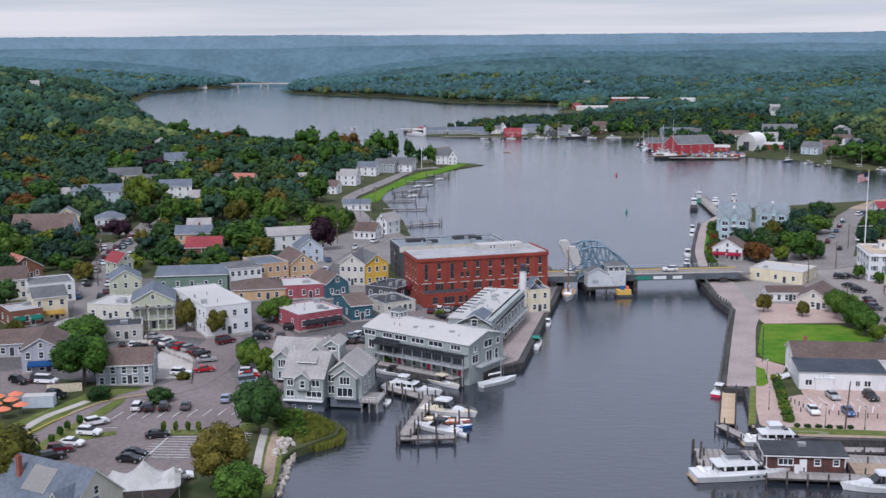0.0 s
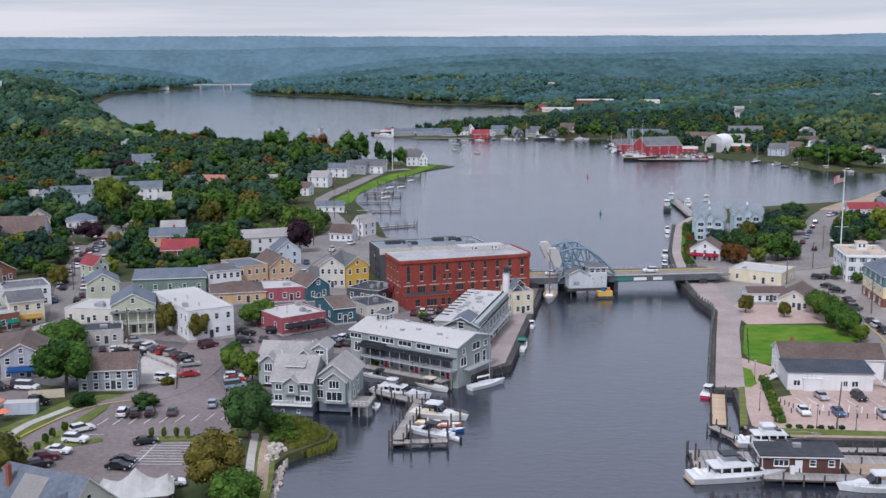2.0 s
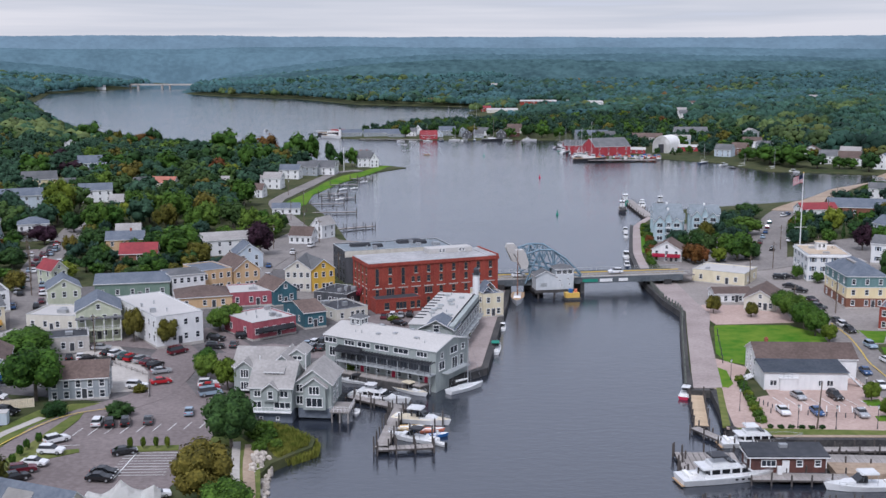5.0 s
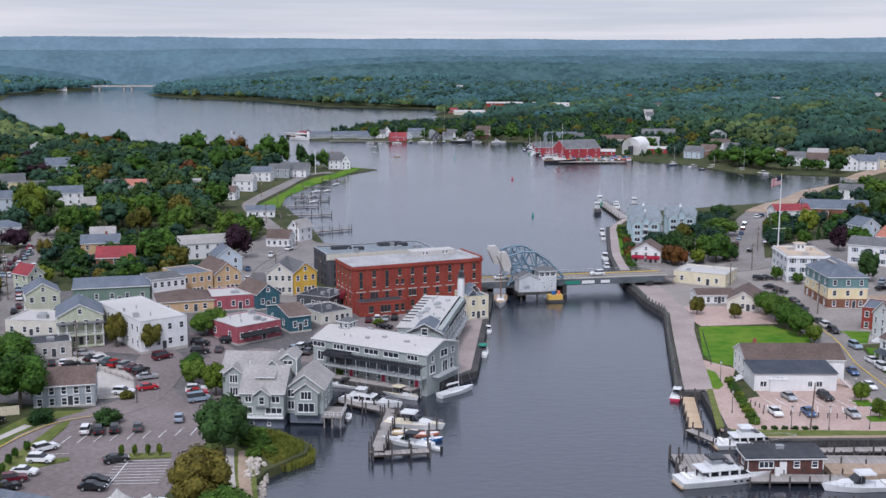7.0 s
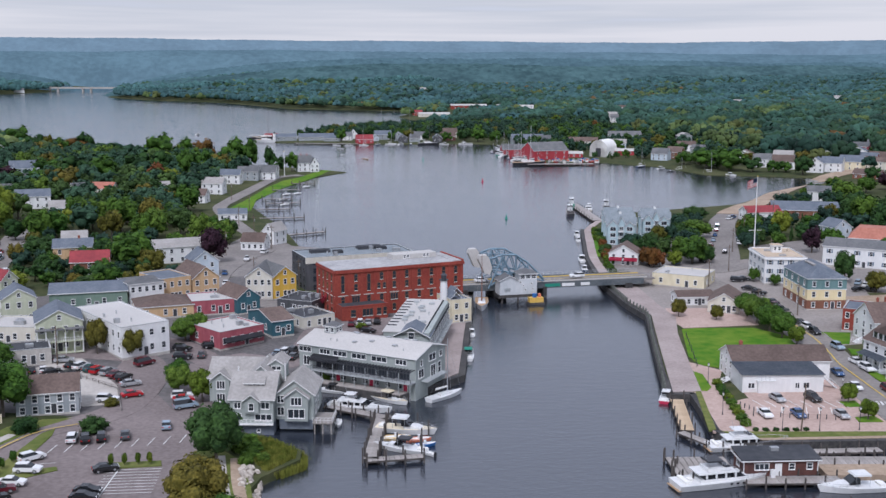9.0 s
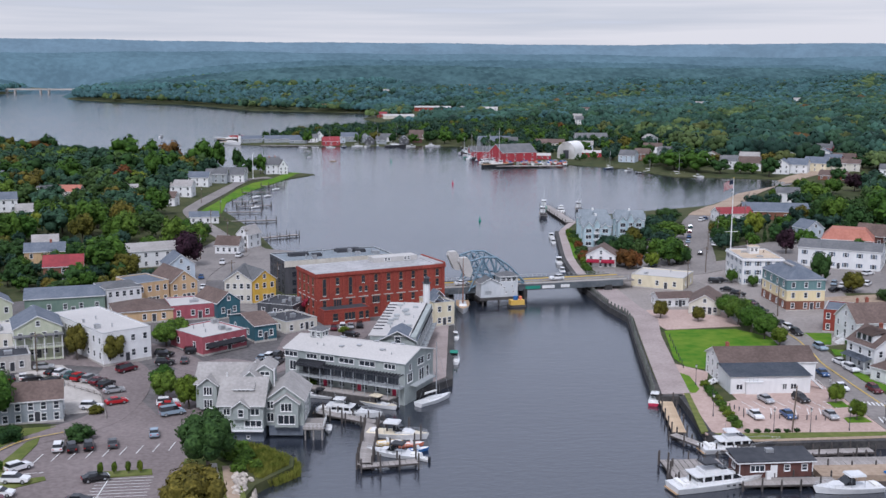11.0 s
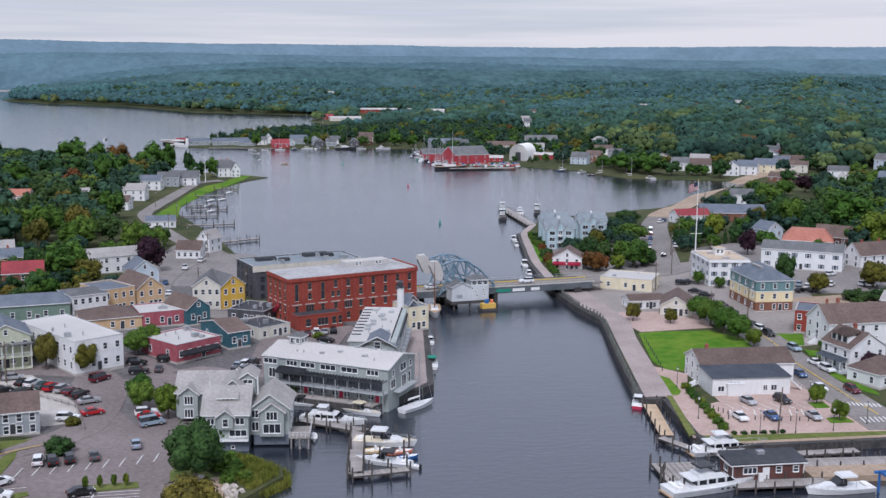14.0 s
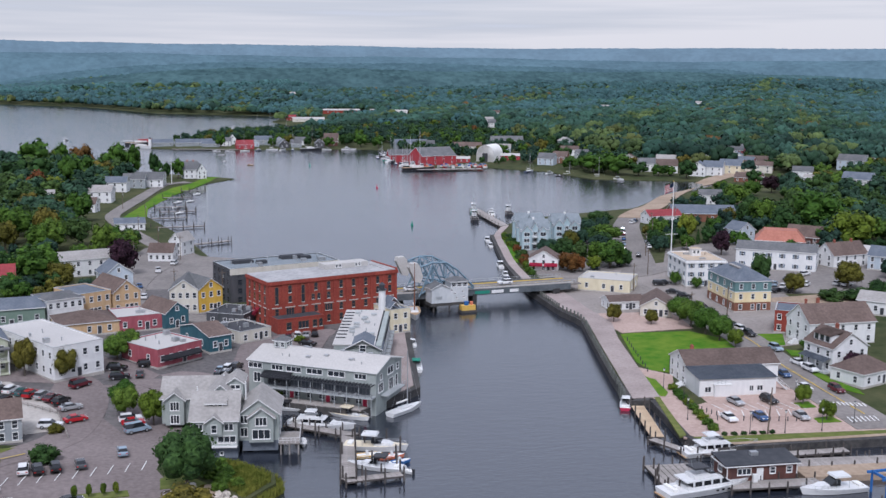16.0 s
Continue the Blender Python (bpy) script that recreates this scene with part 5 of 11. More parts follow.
house("white bungalow with a brown hipped roof", 119.8, 229.5, 16.8, 11.1, 9.0, 3.2, "hip", 3, "white", "rbrown", floors=1, bays=(3, 2))
house("long white three-storey clapboard block", 182.0, 360.0, -38.0, 27.5, 12.0, 7.0, "gable", 2.2, "white", "rgrey", floors=2, bays=(8, 3), style="shutter", category="apartment house")
house("brick house with a bright orange roof and gables", 204.5, 392.5, -33.0, 18.5, 14.0, 4.5, "mansard", 4, "brick", "rcopper", floors=1, bays=(5, 3))
house("white house with dormers and a brown roof", 206.0, 355.5, 8.0, 16.0, 9.0, 4.5, "gable", 4, "white", "rbrown", bays=(4, 2), chimneys=[(-4, 0), (4, 0)])
house("pale blue gabled clapboard house", 200.0, 414.5, 9.0, 8.4, 9.0, 6.0, "gable", 3, "ltblue", "rslate", ridge="y", bays=(2, 3))
house("long low hall with a slate roof", 225.0, 490.0, -19.0, 30.0, 18.0, 4.0, "gable", 3.2, "brick_brown", "rslate", floors=1, bays=(8, 3), category="hall")
house("white house with a grey roof by the causeway", 267.4, 555.3, -24.9, 11.8, 9.0, 5.0, "gable", 2.8, "white", "rgrey", bays=(3, 2))
house("white boathouse restaurant with a red awning", 103.1, 387.8, -25.0, 10.4, 11.0, 4.3, "gable", 3, "white", "rbrown", ridge="y", bays=(3, 3), category="restaurant")


# ---- ground surfaces ----
area("parking_lot", [(-73.1, 180.6), (-63.4, 169.4), (-45.2, 170.3), (-43.9, 183.5), (-37.5, 201.1), (-44.5, 230.7), (-50.8, 247.5), (-49.6, 267.0), (-59.5, 277.3), (-62.1, 256.3), (-57.0, 242.7), (-57.3, 230.0), (-67.6, 225.3), (-71.6, 202.8), (-73.6, 187.4)], 0.10, "asphalt", "worn asphalt car park with painted bays", "car park")
area("road", ribbon(smooth([(-81.0, 176.3), (-79.7, 189.9), (-77.3, 197.6), (-74.5, 211.5), (-69.7, 222.0), (-60.7, 228.9), (-55.3, 237.6), (-52.6, 256.8), (-55.6, 272.0), (-65.3, 277.0), (-76.2, 279.2), (-85.0, 281.6), (-92.2, 293.3)]), 8), 0.16, "asphalt", "worn asphalt access road", "road")
area("road", ribbon(smooth([(-91.0, 270.0), (-96.0, 293.0), (-103.6, 320.0), (-109.0, 344.0), (-115.8, 375.0), (-119.6, 406.0), (-120.0, 426.0), (-124.0, 464.0), (-126, 500)]), 11), 0.22, "street", "town street lined with parked cars", "road")
area("parking_lot", [(-80.3, 265.3), (-71.1, 276.6), (-59.0, 251.7), (-56.3, 239.3), (-64.0, 237.1), (-74.2, 250.9)], 0.12, "sidewalk", "pale gravel parking yard", "car park")
area("parking_lot", [(-100.5, 239.9), (-94.6, 244.9), (-83.9, 232.4), (-83.5, 224.2), (-87.2, 218.1), (-94.0, 223.5)], 0.12, "asphalt", "small asphalt parking yard", "car park")
area("lawn", [(-72.6, 184.7), (-77.0, 185.8), (-72.5, 205.6), (-69.2, 220.5), (-67.1, 223.3), (-67.0, 219.1), (-70.0, 201.2), (-67.0, 200.4), (-63.1, 201.6), (-62.6, 199.9), (-67.4, 196.6), (-69.1, 190.5)], 0.22, "verge", "narrow grass verge beside the car park road", "lawn")
area("lawn", [(-56.2, 199.6), (-55.8, 202.6), (-45.3, 203.0), (-45.0, 200.5)], 0.26, "verge", "grassed traffic island with saplings", "lawn")
area("lawn", [(-85.5, 202.1), (-80.9, 213.7), (-76.5, 224.7), (-70.5, 229.1), (-65.1, 229.5), (-70.2, 223.9), (-75.3, 214.0), (-77.9, 199.1), (-79.8, 192.9), (-81.2, 191.3)], 0.20, "verge", "rough grass bank by the road", "lawn")
area("path", ribbon(smooth([(-81.8, 192.8), (-79.9, 207.6), (-76.8, 215.1), (-74.4, 220.1)]), 1.8), 0.26, "sidewalk", "narrow concrete footpath", "path")
area("lawn", [(-40.0, 202.6), (-34.5, 202.8), (-33.3, 194.9), (-31.7, 175.6), (-33.1, 170.2), (-28.4, 170.2), (-28.5, 178.0), (-29.3, 188.9), (-31.0, 201.1), (-35.6, 209.6), (-39.8, 207.9)], 0.18, "verge", "rough grass strip by the shore", "lawn")
area("path", ribbon(smooth([(-34.8, 204.4), (-33.9, 191.9), (-32.8, 180.7), (-31.7, 170.2)]), 1.5), 0.26, "sidewalk", "pale footpath along the shore", "path")
area("path", ribbon(smooth([(-32.1, 202.7), (-31.6, 191.8), (-30.5, 180.7), (-30.2, 175.5)]), 2.0), 0.28, "gravel", "brown dirt path by the rocks", "path")
area("road", ribbon(smooth([(-53.3, 288.9), (-47.1, 283.1), (-37.9, 267.5), (-32.7, 272.0), (-21.8, 266.4), (-16.0, 280.6), (-11.0, 297.6), (3.4, 303.9), (7.2, 310.7)]), 8), 0.14, "asphalt", "asphalt lane between the shops and the inn", "road")
area("parking_lot", [(-51.2, 268.2), (-45.5, 263.2), (-45.0, 241.7), (-48.6, 219.9), (-40.4, 212.3), (-34.2, 240.8), (-32.3, 257.8), (-35.3, 267.3)], 0.08, "asphalt", "asphalt yard beside the inn", "car park")
area("parking_lot", [(-8.3, 291.3), (-6.0, 304.0), (7.2, 310.7), (10.4, 310.6), (3.7, 291.0), (-2.7, 285.1)], 0.18, "asphalt", "small asphalt car park by the brick mill", "car park")
area("road", ribbon(smooth([(-15.1, 311.0), (-19.7, 325.5), (-34.6, 333.2), (-42.3, 354.2), (-41.8, 380.8), (-35.1, 413.1), (-26.9, 434.8), (-29.5, 464.4)]), 9), 0.20, "street", "street along the shops to the shore road", "road")
area("road", ribbon(smooth([(-29.5, 464.4), (-37.3, 498.7), (-48.6, 559.7), (-45.7, 594.6), (-34.8, 648.4), (-23.4, 701.3), (-17.2, 722.2), (-3.0, 735.7)]), 7), 0.22, "street", "pale shore road", "road")
area("lawn", [(-45.7, 554.9), (-39.8, 591.0), (-25.1, 666.6), (-14.6, 702.7), (-3.3, 726.2), (32.5, 817.1), (12.5, 748.2), (-15.0, 673.6), (-31.2, 611.4), (-33.4, 564.3), (-40.9, 533.4)], 0.10, "lawn", "bright green waterside lawn", "lawn")
area("road", ribbon(smooth([(90.9, 359.0), (98.5, 359.0), (110.5, 364.7), (129.8, 366.7), (143.5, 371.8), (150.0, 360.9)]), 9), 0.24, "street", "main street running east from the bridge", "road")
area("road", ribbon(smooth([(129.8, 366.7), (139, 383), (154, 419), (169, 455), (182, 483), (199, 512)]), 12), 0.22, "street", "street running north past the flagpole", "road")
area("road", ribbon(smooth([(119.5, 366.5), (118.0, 345.5), (116.4, 322.4), (116.6, 301.6), (116.2, 279.1), (111.6, 257.8), (106.2, 237.4), (104.6, 219.9), (101.3, 198.7)]), 10.5), 0.20, "street", "two-lane town street with a yellow centre line", "road")
area("road", ribbon(smooth([(196, 507), (207, 523), (238, 561), (282, 622), (312, 660), (335, 676), (369, 704), (410, 722)]), 13), 0.45, "gravel", "causeway road with pale sandy verges", "road")
area("lawn", [(85.4, 286.4), (89.4, 287.1), (105.6, 285.0), (111.6, 270.6), (109.7, 263.7), (89.3, 265.6), (79.8, 248.1), (76.1, 251.2), (76.5, 259.0)], 0.12, "lawn", "bright mown park lawn", "lawn")
area("pavement", [(90.4, 312.1), (112.9, 309.1), (108.5, 287.9), (86.4, 287.6), (86.5, 294.3), (86.5, 301.4)], 0.14, "paving", "pinkish brick-paved plaza", "pavement")
area("lawn", [(72.1, 246.7), (73.6, 243.1), (71.5, 232.8), (69.4, 230.1), (67.0, 231.3)], 0.16, "lawn", "small park lawn", "lawn")
area("pavement", [(74.6, 253.9), (79.5, 245.7), (71.9, 230.6), (70.7, 221.6), (75.5, 223.8), (92.4, 221.5), (105.4, 221.8), (103.0, 197.5), (92.3, 199.0), (67.7, 202.6), (59.8, 204.0), (65.8, 228.4)], 0.10, "paving", "brick-paved quay and car park", "pavement")
area("pavement", [(76.0, 222.5), (104.0, 219.5), (106.5, 236), (109.0, 249), (80.5, 250), (79.8, 244)], 0.07, "paving", "brick paving round the white hall", "pavement")
area("pavement", [(-33.5, 229.5), (-24.6, 240.8), (-16.0, 250.2), (-19.0, 257), (-28, 250), (-37, 236)], 0.10, "asphalt", "asphalt yard edge by the inn", "pavement")
area("parking_lot", [(75.6, 223.2), (94.3, 219.6), (92.8, 209.3), (71.3, 213.4)], 0.16, "paving", "pale paved car park with white bay lines", "car park")
area("pavement", [(63.6, 199.4), (89.0, 196.9), (103.0, 195.6), (103, 194.4), (89.0, 195.6), (63.6, 198.2)], 0.18, "gravel", "bare earth above the marina bulkhead", "pavement")
area("lawn", [(61.5, 204.0), (67.7, 202.9), (92.3, 199.2), (103.0, 197.6), (103, 195.6), (89, 196.9), (63.6, 199.4)], 0.14, "verge", "rough grass strip above the marina bulkhead", "lawn")
area("lawn", [(67.0, 231.3), (68.2, 231.1), (60.9, 205.1), (59.2, 204.7)], 0.20, "verge", "grass strip along the quay", "lawn")
area("lawn", [(94.2, 218.3), (97.9, 218.6), (97.2, 214.6), (93.8, 214.7)], 0.24, "lawn", "small grass bed with a street tree", "lawn")
area("lawn", [(91.9, 207.9), (96.3, 208.4), (96.2, 204.5), (91.2, 205.1)], 0.24, "lawn", "small grass bed with a street tree", "lawn")
area("lawn", [(118.5, 258.3), (124.8, 252.9), (121.8, 249.8), (116.6, 252.9)], 0.20, "lawn", "front lawn of a white house", "lawn")
area("lawn", [(114.8, 243.2), (113.9, 232.9), (114.4, 223.2), (113.4, 219.9), (111.1, 224.9), (111.3, 235.9)], 0.20, "lawn", "front lawn of a white house", "lawn")
area("lawn", [(120.5, 276.0), (127.6, 273.3), (121.2, 262.4), (117.1, 263.9)], 0.20, "lawn", "small front lawn", "lawn")
area("parking_lot", [(162.6, 338.1), (190.1, 349.2), (199.6, 322.7), (182.6, 300.9), (173.8, 313.7), (155.7, 320.8)], 0.16, "street", "asphalt car park behind the shops", "car park")
area("pavement", [(145.3, 315.7), (173.8, 313.7), (174.8, 291.1), (153.7, 299.6)], 0.14, "gravel", "bare earth slope behind the brick block", "pavement")
area("lawn", [(366.1, 625.7), (387.7, 632.7), (380.0, 609.9), (359.1, 603.3)], 0.20, "lawn", "garden lawn among the trees", "lawn")
area("parking_lot", [(-133.5, 409.6), (-126.2, 413.9), (-122.8, 398.8), (-126.8, 391.7)], 0.20, "asphalt", "small asphalt car park by the hall", "car park")
area("pavement", [(-35, 229), (-26, 241), (-15, 253), (8, 247), (22, 285), (30, 325), (34, 345), (20, 350), (-20, 345), (-28, 380), (-60, 352), (-118, 335), (-114, 270), (-102, 240), (-60, 230)], 0.04, "asphalt_shade", "worn asphalt and paving between the shops", "pavement")
area("pavement", [(88, 300), (90, 345), (95, 372), (150, 385), (165, 340), (150, 290), (140, 262), (112, 262), (118, 290)], 0.05, "forecourt", "worn asphalt and paving between the shops", "pavement")
area("boardwalk", [(6.5, 241.5), (17.6, 252.2), (24.9, 286), (33.3, 325), (37.5, 346), (32, 346), (27.5, 326), (19.5, 287), (13, 258), (4, 246)], 0.22, "boards", "grey boarded quay walk beside the inn", "boardwalk")
area("boardwalk", [(84.2, 348), (82.5, 320), (83.1, 304), (75.5, 278.5), (66.2, 246.5), (61.6, 230.4), (68, 230), (74.6, 254), (82.4, 281.5), (89, 300), (90, 318), (93, 346)], 0.24, "boards", "wide pinkish-grey boardwalk along the east quay", "boardwalk")
area("wharf", [(-15.6, 249.6), (1.9, 236.8), (6.3, 240.4), (8.5, 247), (-10, 258), (-15, 253)], 0.3, "plank", "silvered timber wharf in front of the inn", "wharf")
area("boardwalk", ribbon(smooth([(86.4, 352), (91.4, 381), (95.6, 402.4), (104.4, 436), (114, 471), (129, 503)]), 3.2), 0.24, "boards", "narrow boardwalk along the north-east quay", "boardwalk")
area("lawn", ribbon(smooth([(98.0, 402), (106.8, 435), (115.6, 466)]), 3.0), 0.16, "lawn", "green garden strip beside the quay walk", "lawn")
sheet("pavement", [(96, 374), (112, 371), (134, 380), (150, 418), (162, 450), (150, 474), (122, 474), (104, 432)], 0.06, M["street"], "worn asphalt forecourts round the waterside homes", "pavement")
sheet("pavement", [(-20, 374), (-46, 372), (-48, 420), (-36, 468), (-22, 466), (-16, 444), (4, 430), (20, 404), (28, 376)], 0.06, M["street"], "worn asphalt yards behind the mill", "pavement")
sheet("pavement", [(150, 385), (165, 340), (200, 322), (222, 350), (215, 392), (190, 420), (165, 412)], 0.06, M["street"], "worn asphalt yards between the east houses", "pavement")


# ---- street and garden trees ----
tree("olive", -186.0, 865.0, 16.0, 0.74)
tree("dark", -160.0, 872.0, 19.0, 1.0)
tree("rust", -167.3, 871.7, 14.3, 1.70)
tree("dark", -138.0, 862.0, 13.0, 1.5)
tree("cone", -129.0, 868.0, 11.0, 0.6)
tree("leaf", -101.3, 826.8, 22.1, 1.23)
tree("leaf", -85.8, 863.7, 18.6, 0.79)
tree("bright", -90.9, 849.2, 14.0, 0.50)
tree("rust", -70.1, 836.0, 18.5, 1.00)
tree("leaf", -47.5, 781.2, 22.5, 0.84)
tree("leaf", -36.7, 783.5, 22.5, 0.66)
tree("dark", -22.7, 758.9, 17.6, 0.59)
tree("dark", -16.4, 756.3, 11.3, 0.70)
tree("leaf", -8.2, 757.5, 14.1, 0.71)
tree("dark", -135.6, 676.5, 17.4, 1.29)
tree("leaf", -121.1, 683.3, 16.6, 1.32)
tree("dark", -103.2, 706.3, 17.5, 1.12)
tree("dark", -89.1, 710.3, 18.3, 0.95)
tree("leaf", -73.1, 697.1, 20.8, 0.74)
tree("leaf", -66.4, 744.2, 16.1, 0.98)
tree("dark", -58.2, 768.0, 12.7, 0.83)
tree("leaf", -112.7, 664.6, 10.0, 0.93)
tree("dark", -78.4, 649.5, 10.8, 1.47)
tree("leaf", -63.5, 552.1, 14.4, 1.14)
tree("dark", -94.9, 604.2, 11.0, 1.47)
tree("dark", -85.3, 614.2, 10.2, 1.02)
tree("leaf", -98.7, 488.0, 14.0, 0.97)
tree("leaf", -86.1, 481.2, 16.3, 0.98)
tree("olive", -73.9, 483.4, 15.2, 0.95)
tree("leaf", -66.5, 504.0, 10.5, 1.07)
tree("olive", -87.8, 463.2, 12.1, 0.86)
tree("leaf", -75.0, 458.6, 11.8, 1.00)
tree("leaf", -51.4, 439.9, 14.3, 0.81)
tree("leaf", -43.9, 450.2, 9.9, 1.20)
tree("leaf", -72.2, 389.6, 13.8, 1.36)
tree("dark", -82.0, 397.9, 9.5, 0.90)
tree("olive", -64.6, 386.3, 5.5, 1.49)
tree("bright", -140.2, 501.1, 17.5, 0.88)
tree("olive", -139.2, 513.9, 12.8, 0.65)
tree("leaf", -114.6, 454.5, 13.6, 1.02)
tree("dark", -106.0, 412.2, 8.7, 1.44)
tree("dark", -130.2, 566.5, 6.8, 1.35)
tree("leaf", -109.9, 511.2, 12.5, 0.79)
tree("leaf", -103.3, 512.9, 9.9, 1.11)
tree("dark", -152.2, 589.7, 9.2, 1.40)
tree("leaf", -151.1, 645.2, 12.0, 1.16)
tree("leaf", -156.4, 703.1, 12.3, 1.69)
tree("purple", -172.0, 656.8, 11.5, 1.55)
tree("purple", -194.3, 725.6, 11.2, 1.56)
tree("leaf", -188.4, 642.0, 17.2, 1.27)
tree("dark", -215.6, 670.6, 16.2, 1.65)
tree("dark", -178.7, 581.8, 8.1, 1.81)
tree("olive", -184.5, 553.7, 10.9, 1.41)
tree("dark", -208.7, 599.8, 9.9, 1.42)
tree("rust", -201.2, 538.6, 13.4, 1.40)
tree("leaf", -191.9, 524.6, 12.5, 1.46)
tree("leaf", -224.5, 570.1, 11.2, 1.50)
tree("leaf", -179.0, 464.1, 10.2, 1.90)
tree("dark", -175.6, 434.4, 11.8, 0.88)
tree("rust", -163.7, 425.0, 7.1, 1.48)
tree("dark", -166.1, 481.4, 7.8, 1.90)
tree("bright", -144.1, 394.2, 7.9, 1.46)
tree("rust", -139.6, 405.5, 6.0, 1.51)
tree("purple", -126.8, 424.8, 8.0, 1.28)
tree("purple", -136.6, 433.6, 5.0, 1.81)
tree("dark", -124.3, 374.1, 7.1, 1.63)
tree("leaf", -120.7, 350.4, 4.8, 1.85)
tree("olive", -110.8, 398.2, 8.4, 0.78)
tree("bright", -102.0, 352.0, 6.4, 1.58)
tree("dark", -81.4, 353.1, 4.5, 1.90)
tree("dark", -92.0, 366.1, 3.5, 1.90)
tree("dark", -160.5, 402.2, 4.7, 1.90)
tree("dark", -111.5, 467.0, 5.6, 1.35)
tree("leaf", -86.3, 424.9, 6.0, 1.51)
tree("leaf", -163.9, 670.9, 3.5, 1.90)
tree("leaf", -212.0, 891.0, 17.3, 1.28)
tree("dark", -193.5, 859.2, 15.8, 1.17)
tree("leaf", -175.7, 858.2, 14.9, 1.05)
tree("dark", -210.9, 831.9, 12.8, 1.06)
tree("leaf", -89.3, 264.8, 7.2, 1.85)
tree("olive", -105.6, 262.7, 6.7, 0.89)
tree("dark", 330.0, 695.4, 14.0, 1.04)
tree("leaf", 294.3, 589.8, 9.7, 1.08)
tree("leaf", 272.7, 535.5, 12.5, 1.43)
tree("leaf", 310.4, 582.3, 9.6, 1.16)
tree("dark", 352.3, 646.2, 10.0, 1.18)
tree("purple", 330.3, 592.5, 10.9, 1.19)
tree("olive", 224.2, 464.5, 8.9, 1.04)
tree("bright", 184.6, 430.5, 11.6, 0.77)
tree("leaf", 265.5, 567.6, 6.1, 0.98)
tree("cone", 192.9, 428.8, 10.1, 0.59)
tree("leaf", 172.7, 408.0, 6.2, 1.14)
tree("purple", 177.8, 391.1, 10.4, 0.83)
tree("cone", 183.6, 419.3, 6.4, 0.53)
tree("cone", 198.3, 413.1, 5.6, 0.50)
tree("dark", 232.4, 457.2, 14.8, 0.96)
tree("leaf", 230.7, 446.7, 15.0, 0.89)
tree("dark", 243.5, 453.3, 13.5, 1.05)
tree("dark", 259.8, 461.5, 16.2, 1.04)
tree("leaf", 248.7, 429.2, 19.1, 1.39)
tree("leaf", 271.2, 443.4, 14.7, 1.51)
tree("bright", 230.6, 383.0, 16.1, 1.25)
tree("leaf", 247.0, 391.7, 12.0, 1.25)
tree("dark", 224.7, 418.8, 13.7, 1.11)
tree("dark", 214.9, 416.1, 6.2, 1.61)
tree("dark", 228.0, 403.6, 8.2, 1.51)
tree("dark", 371.9, 592.8, 7.6, 1.90)
tree("dark", 423.5, 715.1, 9.9, 1.87)
tree("dark", 414.5, 719.3, 9.1, 1.90)
tree("leaf", 428.6, 708.5, 7.8, 1.70)
tree("bright", 476.0, 691.8, 9.8, 1.90)
tree("olive", 401.0, 599.2, 6.0, 1.90)
tree("leaf", 328.2, 494.3, 7.9, 1.86)
tree("olive", 401.4, 643.0, 8.2, 1.90)
tree("leaf", 173.7, 435.0, 9.7, 1.18)
tree("dark", 166.4, 413.7, 7.4, 1.08)
tree("olive", 174.4, 446.9, 5.0, 1.22)
tree("dark", 168.7, 484.5, 7.4, 1.60)
tree("dark", 160.0, 477.8, 5.2, 1.90)
tree("leaf", 150.7, 436.3, 8.1, 1.79)
tree("dark", 144.3, 439.1, 7.2, 1.48)
tree("leaf", 126.5, 381.5, 10.5, 1.25)
tree("leaf", 132.8, 385.2, 6.4, 1.21)
tree("leaf", 133.0, 427.8, 4.2, 1.45)
tree("rust", 110.3, 382.8, 6.9, 1.39)
tree("rust", 112.5, 377.6, 6.2, 1.00)
tree("dark", 304.4, 717.3, 10.7, 1.53)
tree("leaf", 318.4, 714.5, 8.7, 1.42)
tree("leaf", 283.6, 747.8, 14.7, 1.90)
tree("leaf", 292.1, 727.8, 16.8, 1.53)
tree("leaf", 278.4, 777.2, 10.5, 1.48)
tree("leaf", 326.1, 712.6, 7.9, 1.56)


